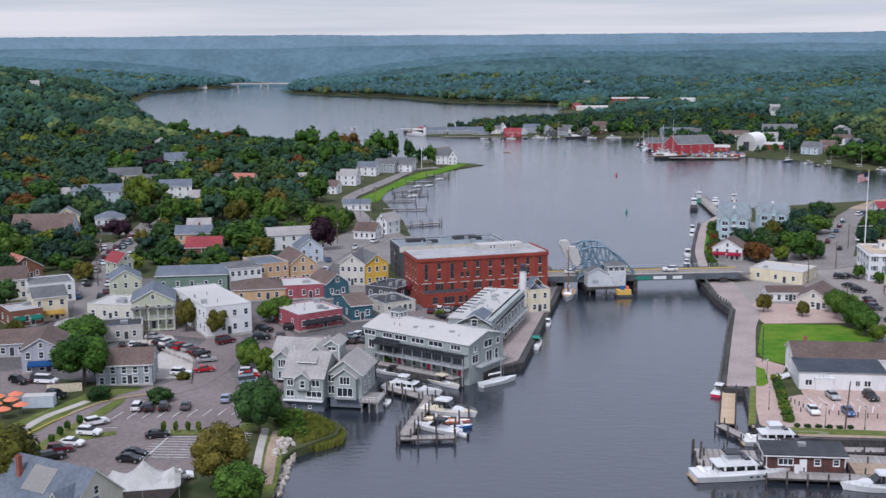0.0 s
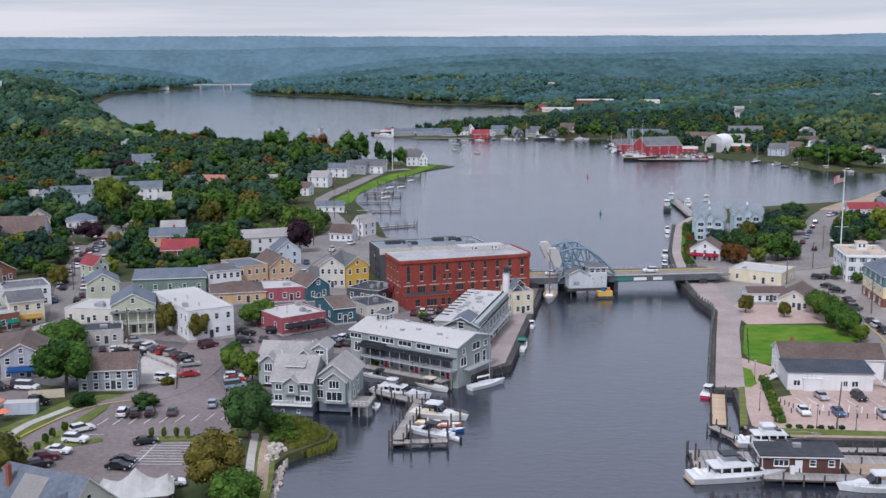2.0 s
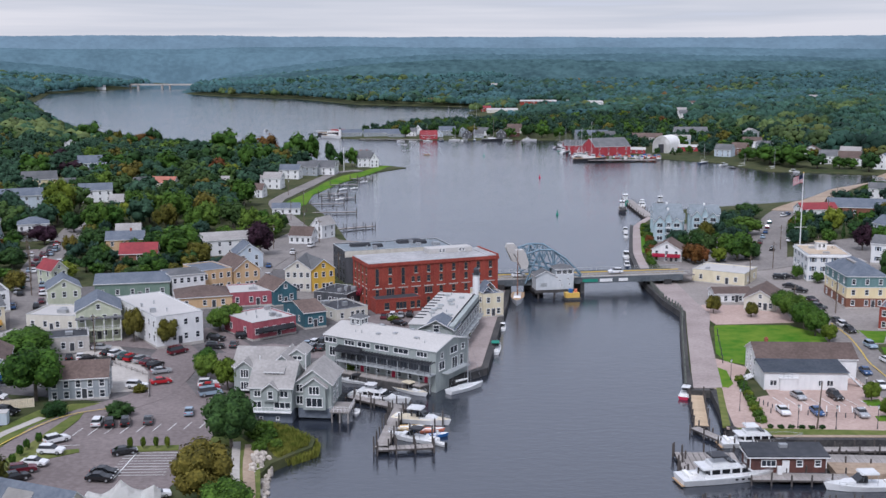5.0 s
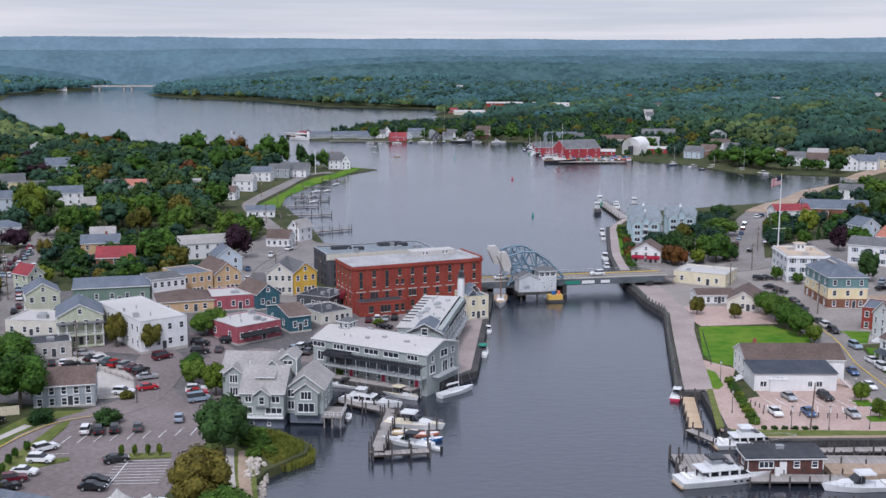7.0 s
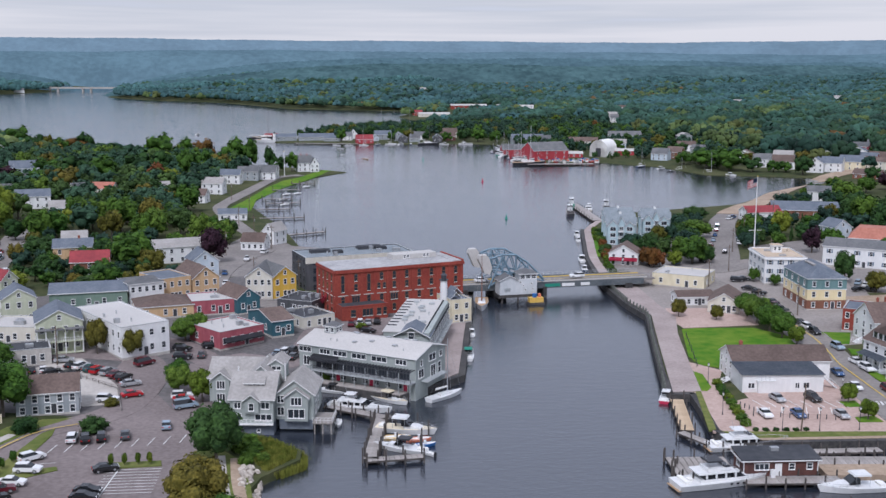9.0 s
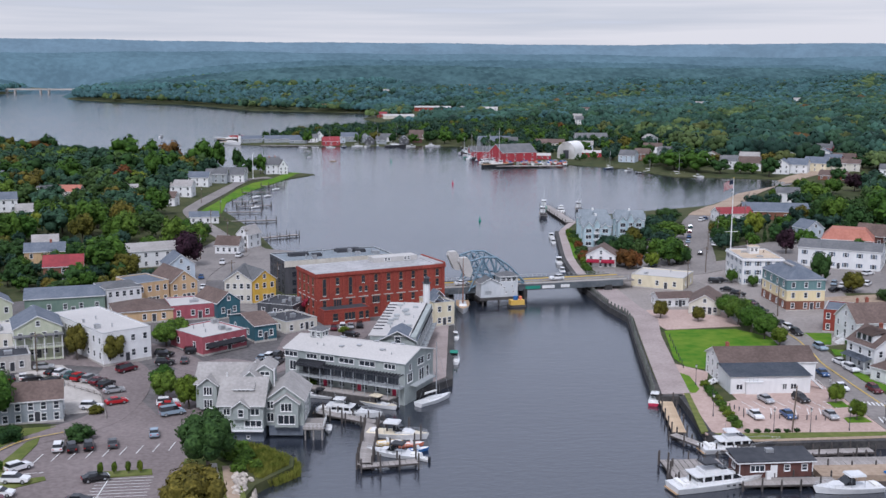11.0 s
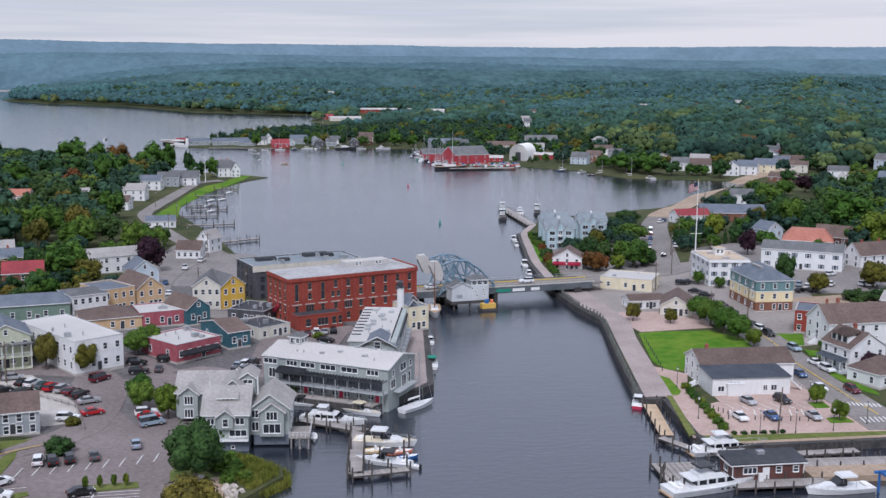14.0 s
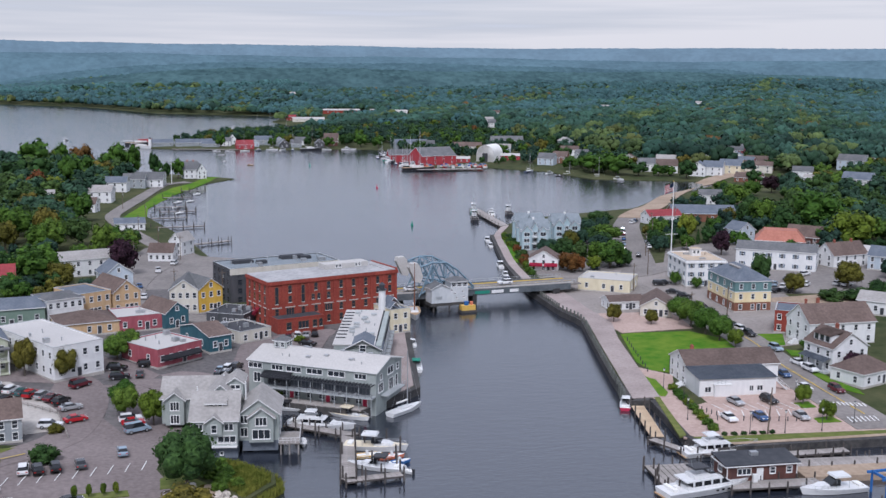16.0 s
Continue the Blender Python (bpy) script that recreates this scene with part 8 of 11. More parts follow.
dock("long silvered marina walkway on piles", [(44.0, 168.6), (92.0, 163.0)], 2.6, 1.0, "plank", 4.0, 1.5)
bm = bmesh.new()
prism(bm, ribbon([(71.5, 183.0), (96.0, 179.6)], 5.4), -2.0, 1.15)
tagged(mesh_ob("gravel_bank", bm, M["gravel"]), "brown gravel fill between the marina docks", "gravel bank", kind="structure")
mp = empty("mooring_piles", Matrix(), "mooring piles along the marina berths", "piles")
for k in range(12):
    pile(mp, 44 + k * 4.3, 170.8 - k * 0.5, -2.5, 2.2, 0.18)
for k in range(8):
    pile(mp, 46.0 + 1.4 * math.sin(k), 194 - k * 1.7, -2.5, 2.6 + 0.3 * math.sin(k * 2), 0.2)
for k in range(9):
    pile(mp, 72 + k * 2.6, 190.0 - k * 0.3, -2.5, 1.9, 0.17)
# piers along the west shore and the north quay
for x0, y0, x1, y1, w in ((-31, 566, -14, 567, 1.6), (-26, 590, -8, 592, 1.6), (-32, 533, -8, 534, 1.6), (-18, 478, -1, 486, 2.2), (-22, 655, -6, 655, 1.6), (-10, 690, 4, 688, 1.4), (-28, 610, -12, 612, 1.4)):
    dock("narrow grey timber pier with piles", [(x0, y0), (x1, y1)], w, 0.9, "plank", 4.5, 1.8)
dock("broad timber pier with moored fishing boats", [(128, 502), (134, 566)], 5.0, 1.1, "plank", 6.0, 1.3)
dock("timber quay at the museum shipyard", [(166, 803), (216, 799)], 9.0, 1.2, "plank", 6.0, 1.0)
dock("long low timber museum quay", [(2, 1052), (60, 1036)], 5.0, 1.0, "plank", 8.0, 0.6)

# dark shingled dock house
dh = empty("dock_house", pose(63.0, 184.0, 1.1, 0, 0, -5.5), "dark red shingled dock house with a flat black roof", "boathouse")
bm = bmesh.new()
box(bm, -6.7, -2.6, 0, 6.7, 2.6, 2.9)
part("wall", bm, M["shingle"], dh)
bm = bmesh.new()
v = box(bm, -7.2, -3.0, 2.95, 7.2, 3.0, 3.15)
for q in v:
    q.co.z += 0.09 * (q.co.y + 3)
part("roof", bm, M["rdark"], dh, "flat black felt roof with worn patches")
bm = bmesh.new()
ring_wall(bm, 14.5, 6.1, 0.12, 2.75, 2.94)
for x in (-6.72, 6.6):
    box(bm, x, -2.72, 0, x + 0.14, -2.58, 2.8)
part("fascia", bm, M["trim"], dh)
for x, ww, st in ((-3.4, 2.4, "triple"), (2.0, 0.9, "sash"), (5.2, 0.9, "sash")):
    add_window(dh, pose(x, -2.604, 1.75), ww, 1.0, st)
add_door(dh, pose(-0.4, -2.606, 0.05), 1.0, 2.1, "trim")
add_window(dh, pose(-6.704, 0, 1.7, 0, 0, -90), 1.4, 1.0, "twin")
bm = bmesh.new()
box(bm, -0.7, 0.4, 3.3, 0.7, 1.4, 4.1)
part("rooftop_unit", bm, M["metal"], dh)
bm = bmesh.new()
box(bm, -2.0, -3.5, 0, -1.2, -2.9, 1.4)
part("ice_box", bm, M["trim"], dh)

# boat lift frame in blue steel
bl = empty("boat_lift", pose(83.0, 172.0, 0), "blue steel boat lift frame beside the marina", "boat lift")
for x in (-3, 3):
    for y in (-2, 2):
        bm = bmesh.new()
        rod(bm, (x, y, -1), (x, y, 3.6), 0.22, 0.22, 8)
        part("leg", bm, M["canvas_blue"], bl)
bm = bmesh.new()
for y in (-2, 2):
    box(bm, -4, y - 0.2, 3.5, 4, y + 0.2, 3.9)
for x in (-3, 3):
    box(bm, x - 0.2, -2, 3.5, x + 0.2, 2, 3.9)
part("beam", bm, M["canvas_blue"], bl)

# shore rocks and reeds
rk = random.Random(21)
rocks = empty("shore_rocks", Matrix(), "pale granite boulders piled along the shore", "rocks")
shapes = []
for k in range(5):
    bm = bmesh.new()
    bmesh.ops.create_icosphere(bm, subdivisions=1, radius=1.0)
    for v in bm.verts:
        v.co *= rk.uniform(0.7, 1.2)
        v.co.z *= 0.7
    me = bpy.data.meshes.new("boulder")
    bm.to_mesh(me)
    bm.free()
    me.materials.append(M["stone"])
    shapes.append(me)
for k in range(160):
    f = k / 160
    x = -29.4 + rk.uniform(-1.6, 1.6) - 1.2 * max(0, f - 0.8) * 5 * 0.5
    y = 166 + 32 * f
    s = rk.uniform(0.38, 0.95)
    d_ = sd_poly(np.array([x]), np.array([y]), WEST)[0]
    z = max(0.1, min(1.95, 0.5 + d_ * 0.75))
    shared("boulder", rk.choice(shapes), rocks, pose(x, y, z, rk.uniform(0, 360), rk.uniform(0, 40), rk.uniform(0, 360)) @ Matrix.Diagonal((s, s * rk.uniform(0.7, 1.1), s, 1)))
V, F = [], []
nr = np.random.default_rng(9)
REEDBED = [(-31.0, 216.8), (-25.5, 214.2), (-21.6, 209.6), (-19.2, 204.5), (-19.4, 199.8), (-23.9, 195.8), (-27.0, 196), (-29.5, 203)]
for k in range(16000):
    x, y = nr.uniform(-32, -18), nr.uniform(195, 215)
    if sd_poly(np.array([x]), np.array([y]), REEDBED)[0] < 0:
        continue
    h, a = nr.uniform(0.7, 1.5), nr.uniform(0, math.tau)
    dx, dy = 0.09 * math.cos(a), 0.09 * math.sin(a)
    lx, ly = nr.normal(0, 0.25, 2)
    z = 1.0 if sd_poly(np.array([x]), np.array([y]), WEST)[0] > 1 else 0.0
    i = len(V)
    V += [(x - dx, y - dy, z), (x + dx, y + dy, z), (x + dx * 0.6 + lx, y + dy * 0.6 + ly, z + h), (x - dx * 0.6 + lx, y - dy * 0.6 + ly, z + h)]
    F.append((i, i + 1, i + 2, i + 3))
me = bpy.data.meshes.new("reed_bed")
me.from_pydata(V, [], F)
me.materials.append(M["reed"])
tagged(new("reed_bed", me), "yellow-green marsh reeds at the water's edge", "reeds", kind="stuff")


plants = random.Random(29)
for k in range(13):
    f = k / 12
    x, y = 13.2 + 16.5 * f + plants.uniform(-0.4, 0.4), 262 + 68 * f
    pl = empty("planter", pose(x, y, ground_z(x, y) + 0.22, 0, 0, -14), "timber planter box with green plants on the quay walk", "planter")
    bm = bmesh.new()
    box(bm, -0.7, -0.45, 0, 0.7, 0.45, 0.55)
    part("planter_box", bm, M["teak"] if k % 3 else M["plank"], pl)
    fo = shared("foliage", PROTO[plants.choice(("leaf", "bright", "olive")) + "_mid"][k % 3][1], pl, pose(0, 0, 0.35, 0, 0, 40 * k) @ Matrix.Diagonal((0.15, 0.11, 0.13, 1)))


# ---- boats ----
yacht(-7.0, 233.4, -25, 14.5, "white motor yacht with a flybridge moored by the inn")
cruiser(-12.6, 247.4, 155, 8.0, "white motor boat with a dark canopy by the inn", "hullblack")
cruiser(0.2, 238.2, -47, 9.5, "cream cabin boat with a tan top", "gelcream", "gelcream")
sailboat(12.4, 239.2, 34, 10.0, "white sailing yacht alongside the quay", 12.5)
dinghy(-12.2, 224.2, -93, 4.5, "small white open boat on a mooring")
cruiser(1.0, 217.7, -24, 12.5, "cream cabin cruiser with a mast at the timber dock", "gel", "gelcream")
dinghy(-1.7, 213.8, 0, 6.0, "ochre open boat at the timber dock", "ochre")
dinghy(2.7, 212.1, -1, 5.0, "orange open boat at the timber dock", "orange")
dinghy(3.4, 208.8, 9, 4.5, "blue covered small boat at the timber dock", "canvas_blue")
cruiser(-1.6, 207.4, 151, 10.5, "white speedboat at the timber dock", "hullblack")
dinghy(3.3, 204.2, 135, 3.2, "small white tender at the dock")
cruiser(28.9, 295.8, 81, 6.5, "small white centre-console boat by the quay")
cruiser(23.8, 273.0, 79, 9.5, "white boat with a green canopy by the quay", "hullgreen")
sailboat(38.4, 329.7, -101, 15.0, "white-hulled wooden sloop with a brown mast by the bridge", 15.0, "gel", "mastwood", False)
cruiser(60.5, 231.4, 62, 8.5, "red and white water taxi at the boardwalk", "gel", "gel", "hullred")
yacht(64.8, 198.6, -1, 16.5, "large white motor yacht behind the dock house")
yacht(52.8, 182.0, 6, 19.5, "long white motor yacht with a dark bimini", True, "hullblack")
cruiser(73.2, 175.6, 177, 12.5, "white sports cruiser at the marina")
cruiser(91.5, 403.5, 78, 9.0, "white motor boat at the north quay")
cruiser(87.0, 385.0, 80, 7.0, "dark blue motor boat at the north quay", "gel", "gel", "hullblue")
cruiser(107.0, 464.7, 79, 8.0, "white motor boat at the north quay")
cruiser(103.5, 450.0, 77, 7.0, "white motor boat at the north quay")
workboat(122.8, 531.3, 77, 14.0, "black-hulled fishing boat at the north pier")
workboat(131.5, 559.3, 74, 13.0, "green fishing boat at the north pier", "hullgreen")
yacht(137.5, 548.7, 74, 14.0, "white boat with a rounded wheelhouse at the north pier")
workboat(147.0, 548.7, 78, 13.0, "black-hulled fishing boat at the north pier")
dinghy(-14.5, 634.6, 43, 6.5, "small white boat moored off the west shore")
dinghy(-8.1, 638.3, 42, 6.5, "small white boat moored off the west shore")
dinghy(-2.0, 673.0, 44, 6.5, "small white boat moored off the west shore")
dinghy(-16.7, 611.4, 41, 6.5, "small white boat moored off the west shore")
dinghy(-16.3, 587.8, 40, 6.5, "small white boat moored off the west shore")
sailboat(246.2, 778.9, 36, 11.0, "moored dark-hulled sailing boat in the cove", 13.0, "hullblue")
cruiser(255.2, 761.4, 27, 8.0, "white motor boat in the cove")
sailboat(266.8, 753.0, -9, 8.0, "small sailing boat in the cove", 9.0)
sailboat(277.3, 725.6, -9, 10.0, "white sailing boat by the causeway", 14.0)
cruiser(284.8, 708.1, -63, 9.0, "white motor boat by the causeway")
dinghy(254.6, 741.7, -9, 5.0, "dark open boat in the cove", "hullblack")
cruiser(40.0, 982.5, -8, 6.0, "small boat in midstream")
dinghy(35.9, 911.0, 46, 5.0, "small boat in midstream")
dinghy(51.9, 872.4, -8, 5.0, "rowing boat in midstream", "teak", False)
sailboat(-24.5, 1079.1, -49, 26.0, "white schooner at the museum quay", 24.0, "gel", "wood", True)
sailboat(-24.0, 1122.0, -7, 30.0, "dark tall ship at the museum quay", 27.0, "hullblack", "wood", True)
sailboat(125.4, 1028.4, -7, 20.0, "dark-hulled vessel at the museum quay", 20.0, "hullblack", "wood")
sailboat(165.0, 880.7, 52, 14.0, "white sailing boat at the shipyard", 20.0)
sailboat(168.0, 806.0, -8, 24.0, "schooner at the shipyard pier", 27.0, "hullblack", "gel", True)
yacht(160.0, 1024.0, -8, 14.0, "white motor yacht at the museum quay")
cruiser(140.0, 1028.0, 173, 9.0, "motor boat at the museum quay")
cruiser(181.8, 977.2, 43, 10.0, "blue motor boat at the shipyard", "gel", "gel", "hullblue")
cruiser(165.8, 834.9, -8, 10.0, "white motor boat at the shipyard")
cruiser(168.2, 892.4, 25, 9.0, "white motor boat at the shipyard")
yacht(93.6, 1407.7, 64, 16.0, "white motor yacht in the north basin")
sailboat(113.8, 1345.2, -6, 14.0, "white yacht in the north basin", 20.0)
sailboat(128.7, 1343.6, -6, 14.0, "white yacht in the north basin", 20.0)
sailboat(147.8, 1341.5, -6, 14.0, "white yacht in the north basin", 20.0)
cruiser(-96.3, 1204.9, 66, 9.0, "white motor boat on the upper river")


# ---- markings and street furniture ----
def stripe(parent, a, b2, w, lift=0.30, material="paint"):
    """A painted line laid on the surface."""
    a, b2 = Vector(a), Vector(b2)
    k = max(1, int((b2 - a).length / 6))
    bm = bmesh.new()
    n = Vector((-(b2 - a).y, (b2 - a).x)).normalized() * w / 2
    prev = None
    for i in range(k + 1):
        p = a.lerp(b2, i / k)
        z = ground_z(p.x, p.y) + lift
        cur = (bm.verts.new((p.x + n.x, p.y + n.y, z)), bm.verts.new((p.x - n.x, p.y - n.y, z)))
        if prev:
            bm.faces.new((prev[1], cur[1], cur[0], prev[0]))
        prev = cur
    return part("painted_line", bm, M[material], parent)


bays = empty("parking_lines", Matrix(), "white painted parking bay lines on worn asphalt", "road marking", kind="structure")
for k in range(9):
    y = 188.0 + k * 1.35
    stripe(bays, (-55.5 + k * 0.2, y), (-45.5 + k * 0.1, y + 0.1), 0.16)
stripe(bays, (-52.2, 198.8), (-53.9, 186.4), 0.2)
for k in range(7):
    stripe(bays, (-40.6 + 0.2 * k, 193.2 + k * 1.3), (-36.8, 193.4 + k * 1.3), 0.16)
for k in range(9):
    stripe(bays, (-66 + k * 2.9, 208.6 + k * 0.5), (-65 + k * 2.9, 213.2 + k * 0.5), 0.16)
for k in range(5):
    stripe(bays, (-75.5 + k * 1.8, 186.0 + k * 4.2), (-70.6 + k * 1.8, 186.6 + k * 4.2), 0.16)
for k in range(8):
    stripe(bays, (76.2 + k * 2.5, 222.0 - k * 0.45), (75.2 + k * 2.5 + 1.4, 217.2 - k * 0.45), 0.18, 0.24)
    stripe(bays, (73.4 + k * 2.5, 213.6 - k * 0.5), (75.2 + k * 2.5, 217.6 - k * 0.5), 0.18, 0.24)
lines = empty("street_lines", Matrix(), "yellow double centre line and white crossing on the street", "road marking", kind="structure")
centre = smooth([(117.6, 285), (115.3, 269.1), (111.8, 255), (108.6, 243.3), (105.9, 221.8), (104.0, 207.5)], 4)
for p_, q_ in zip(centre, centre[1:]):
    stripe(lines, p_, q_, 0.34, 0.30, "yellowpaint")
for k in range(11):
    stripe(lines, (100.4 + k * 0.8, 217.9 - k * 0.38), (99.7 + k * 0.8, 215.6 - k * 0.38), 0.42, 0.32)
for k in range(7):
    stripe(lines, (99.0 + k * 1.0, 206.6 - k * 0.1), (98.0 + k * 1.0, 203.4 - k * 0.1), 0.3, 0.32)
kerbs = empty("yellow_kerb", Matrix(), "worn yellow painted kerb along the car park road", "kerb", kind="structure")
kl = smooth([(-80.2, 192.8), (-78.6, 200), (-76.4, 207.2), (-73.4, 215), (-69.4, 221.3), (-63.1, 225.2)], 4)
for p_, q_ in zip(kl, kl[1:]):
    stripe(kerbs, p_, q_, 0.3, 0.42, "yellowpaint")


def lamp_post(x, y, h=4.2):
    root = empty("street_lamp", pose(x, y, ground_z(x, y)), "black cast-iron street lamp on the quay pavement", "street lamp", "quay lamps")
    bm = bmesh.new()
    rod(bm, (0, 0, 0), (0, 0, 0.6), 0.16, 0.10, 8)
    rod(bm, (0, 0, 0.6), (0, 0, h), 0.07, 0.05, 8)
    part("post", bm, M["darktrim"], root)
    bm = bmesh.new()
    rod(bm, (0, 0, h), (0, 0, h + 0.5), 0.14, 0.24, 8)
    part("lantern", bm, M["trim"], root)
    bm = bmesh.new()
    rod(bm, (0, 0, h + 0.5), (0, 0, h + 0.72), 0.27, 0.05, 8)
    part("cap", bm, M["darktrim"], root)


for x, y in ((73.5, 202.6), (80.7, 201.4), (88.8, 200.8), (96.0, 220.5), (70.5, 224.0), (72.0, 236.0), (66.0, 214.0), (98.0, 203.0)):
    lamp_post(x, y)


def bollard(x, y):
    root = empty("bollard", pose(x, y, ground_z(x, y)), "short dark bollard edging the car park", "bollard", "car park bollards")
    bm = bmesh.new()
    rod(bm, (0, 0, 0), (0, 0, 0.95), 0.11, 0.11, 8)
    part("post", bm, M["darktrim"], root)
    bm = bmesh.new()
    rod(bm, (0, 0, 0.95), (0, 0, 1.15), 0.15, 0.05, 8)
    part("cap", bm, M["darktrim"], root)


for k in range(10):
    bollard(71.9 + k * 1.72, 212.2 - k * 0.54)
for k in range(8):
    bollard(70.6 + k * 0.45, 222.5 - k * 1.25)
for k in range(5):
    bollard(83.8 - k * 1.9, 279.0 - k * 6.4)
    bollard(82.6 - k * 1.9, 275.4 - k * 6.4)


def utility_pole(x, y, h=10.5, arm=True, lean=0.0):
    root = empty("utility_pole", pose(x, y, ground_z(x, y), 0, lean, 20), "weathered wooden utility pole beside the street", "utility pole", "utility poles")
    bm = bmesh.new()
    rod(bm, (0, 0, -0.5), (0, 0, h), 0.17, 0.12, 8)
    part("pole", bm, M["wood"], root)
    if arm:
        bm = bmesh.new()
        box(bm, -1.2, -0.06, h - 0.9, 1.2, 0.06, h - 0.76)
        part("crossarm", bm, M["wood"], root)
        bm = bmesh.new()
        rod(bm, (0.3, 0.1, h - 2.4), (0.3, 0.1, h - 1.5), 0.22, 0.22, 8)
        part("transformer", bm, M["metal"], root)


utility_pole(77.1, 201.9, 9.5, False, 4.0)
for x, y in ((115.4, 339.9), (132.6, 363.7), (150, 400), (168, 430), (180.1, 454.4), (110.4, 293.0), (124.3, 296.7), (-74.7, 268.9), (-106, 330), (-112, 352), (-118, 372), (-125, 395), (-24, 436), (-31, 466), (-38, 500), (-34, 546), (200, 470), (215, 500), (232, 530), (-30, 356), (-16, 352), (147, 350), (152, 372), (-41, 420), (-44, 600)):
    utility_pole(x, y, 9.5)


def flagpole(x, y, h, label, flag=True):
    root = empty("flagpole", pose(x, y, ground_z(x, y)), label, "flagpole")
    bm = bmesh.new()
    rod(bm, (0, 0, -0.5), (0, 0, h), 0.26, 0.10, 10)
    part("pole", bm, M["trim"], root)
    bm = bmesh.new()
    bmesh.ops.create_icosphere(bm, subdivisions=1, radius=0.25, matrix=Matrix.Translation((0, 0, h + 0.2)))
    part("finial", bm, M["yellowpaint"], root)
    if h > 20:
        bm = bmesh.new()
        rod(bm, (-2.4, 0, h * 0.42), (2.4, 0, h * 0.42), 0.08, 0.08, 6)
        part("yard", bm, M["trim"], root)
    if flag:
        fw, fh_ = 4.6, 2.8
        cols = [[], [], []]
        bm = bmesh.new()
        nx, nz = 12, 13
        grid = [[bm.verts.new((-0.12 - fw * (i / nx) * 0.8, 0.35 * math.sin(i * 0.9) * i / nx, h - 0.4 - fh_ * j / nz - fw * 0.28 * (i / nx) ** 1.3)) for j in range(nz + 1)] for i in range(nx + 1)]
        for i in range(nx):
            for j in range(nz):
                f = bm.faces.new((grid[i][j], grid[i + 1][j], grid[i + 1][j + 1], grid[i][j + 1]))
                f.material_index = 2 if (i < 5 and j < 7) else j % 2
        bmesh.ops.solidify(bm, geom=bm.faces[:], thickness=0.02)
        part("flag", bm, [M["hullred"], M["tarp"], M["hullblue"]], root, "red and white striped flag with a blue corner")


flagpole(143.4, 367.4, 32.3, "tall white flagpole with a striped flag in the square")
flagpole(-13.8, 726.0, 16.0, "white flagpole on the waterside lawn", False)
flagpole(-210.0, 455.0, 22.0, "white flagpole with a striped flag among trees")

# retaining fence round the yard
fn = empty("rail_fence", Matrix(), "low grey timber rail fence round the parking yard", "fence")
fl = [(-74.0, 265.0), (-58.6, 248.8), (-56.0, 233.6)]
for a_, b_ in zip(fl, fl[1:]):
    k = int((Vector(b_) - Vector(a_)).length / 2.2)
    for i in range(k + 1):
        p_ = Vector(a_).lerp(Vector(b_), i / k)
        bm = bmesh.new()
        z = ground_z(p_.x, p_.y)
        box(bm, p_.x - 0.1, p_.y - 0.1, z, p_.x + 0.1, p_.y + 0.1, z + 1.0)
        part("post", bm, M["plank"], fn)
    for hgt in (0.5, 0.85):
        bm = bmesh.new()
        rod(bm, (*a_, ground_z(*a_) + hgt), (*b_, ground_z(*b_) + hgt), 0.09, 0.09, 4)
        part("rail", bm, M["plank"], fn)
fn = empty("board_fence", Matrix(), "tan board fence beside the parking yard", "fence")
for k in range(22):
    bm = bmesh.new()
    x, y = -84.6 + k * 0.31, 225.6 + k * 0.1
    z = ground_z(x, y)
    box(bm, x - 0.14, y - 0.03, z, x + 0.14, y + 0.03, z + 1.9)
    part("board", bm, M["gelcream"], fn)

# grey steel container by the yard
ct = empty("storage_container", pose(-83.0, 216.4, ground_z(-83, 216), 0, 0, 5), "pale grey steel storage container with a white roof", "container")
bm = bmesh.new()
box(bm, -3.1, -1.25, 0.15, 3.1, 1.25, 2.5)
part("body", bm, M["ltblue"], ct)
for k in range(18):
    for y0, y1 in ((-1.29, -1.25), (1.25, 1.29)):
        bm = bmesh.new()
        box(bm, -3.0 + k * 0.34, y0, 0.2, -2.88 + k * 0.34, y1, 2.45)
        part("rib", bm, M["ltblue"], ct)
bm = bmesh.new()
box(bm, -3.15, -1.3, 2.5, 3.15, 1.3, 2.6)
part("roof", bm, M["rwhite"], ct)


def parasol(x, y):
    root = empty("parasol", pose(x, y, ground_z(x, y)), "salmon-pink cafe parasol over a table", "parasol", "cafe parasols")
    bm = bmesh.new()
    rod(bm, (0, 0, 0), (0, 0, 2.5), 0.04, 0.04, 6)
    part("pole", bm, M["metal"], root)
    bm = bmesh.new()
    rod(bm, (0, 0, 2.0), (0, 0, 2.7), 1.6, 0.06, 8)
    part("canopy", bm, M["orange"], root)
    bm = bmesh.new()
    rod(bm, (0, 0, 0.70), (0, 0, 0.76), 0.6, 0.6, 10)
    part("table", bm, M["darktrim"], root)


for x, y in ((-88.1, 214.6), (-88.6, 218.4), (-91.6, 216.5), (-87.2, 208.2), (-90.2, 211.6), (-93.6, 213.0), (-84.9, 211.4), (-92.4, 208.2)):
    parasol(x, y)

# white peaked tent
tn = empty("event_tent", pose(-49.6, 172.0, ground_z(-49, 172), 0, 0, 10), "white peaked event tent by the car park", "tent")
bm = bmesh.new()
n_ = 12
xs_ = [(-6.0 + i) for i in range(n_ + 1)]
gridv = []
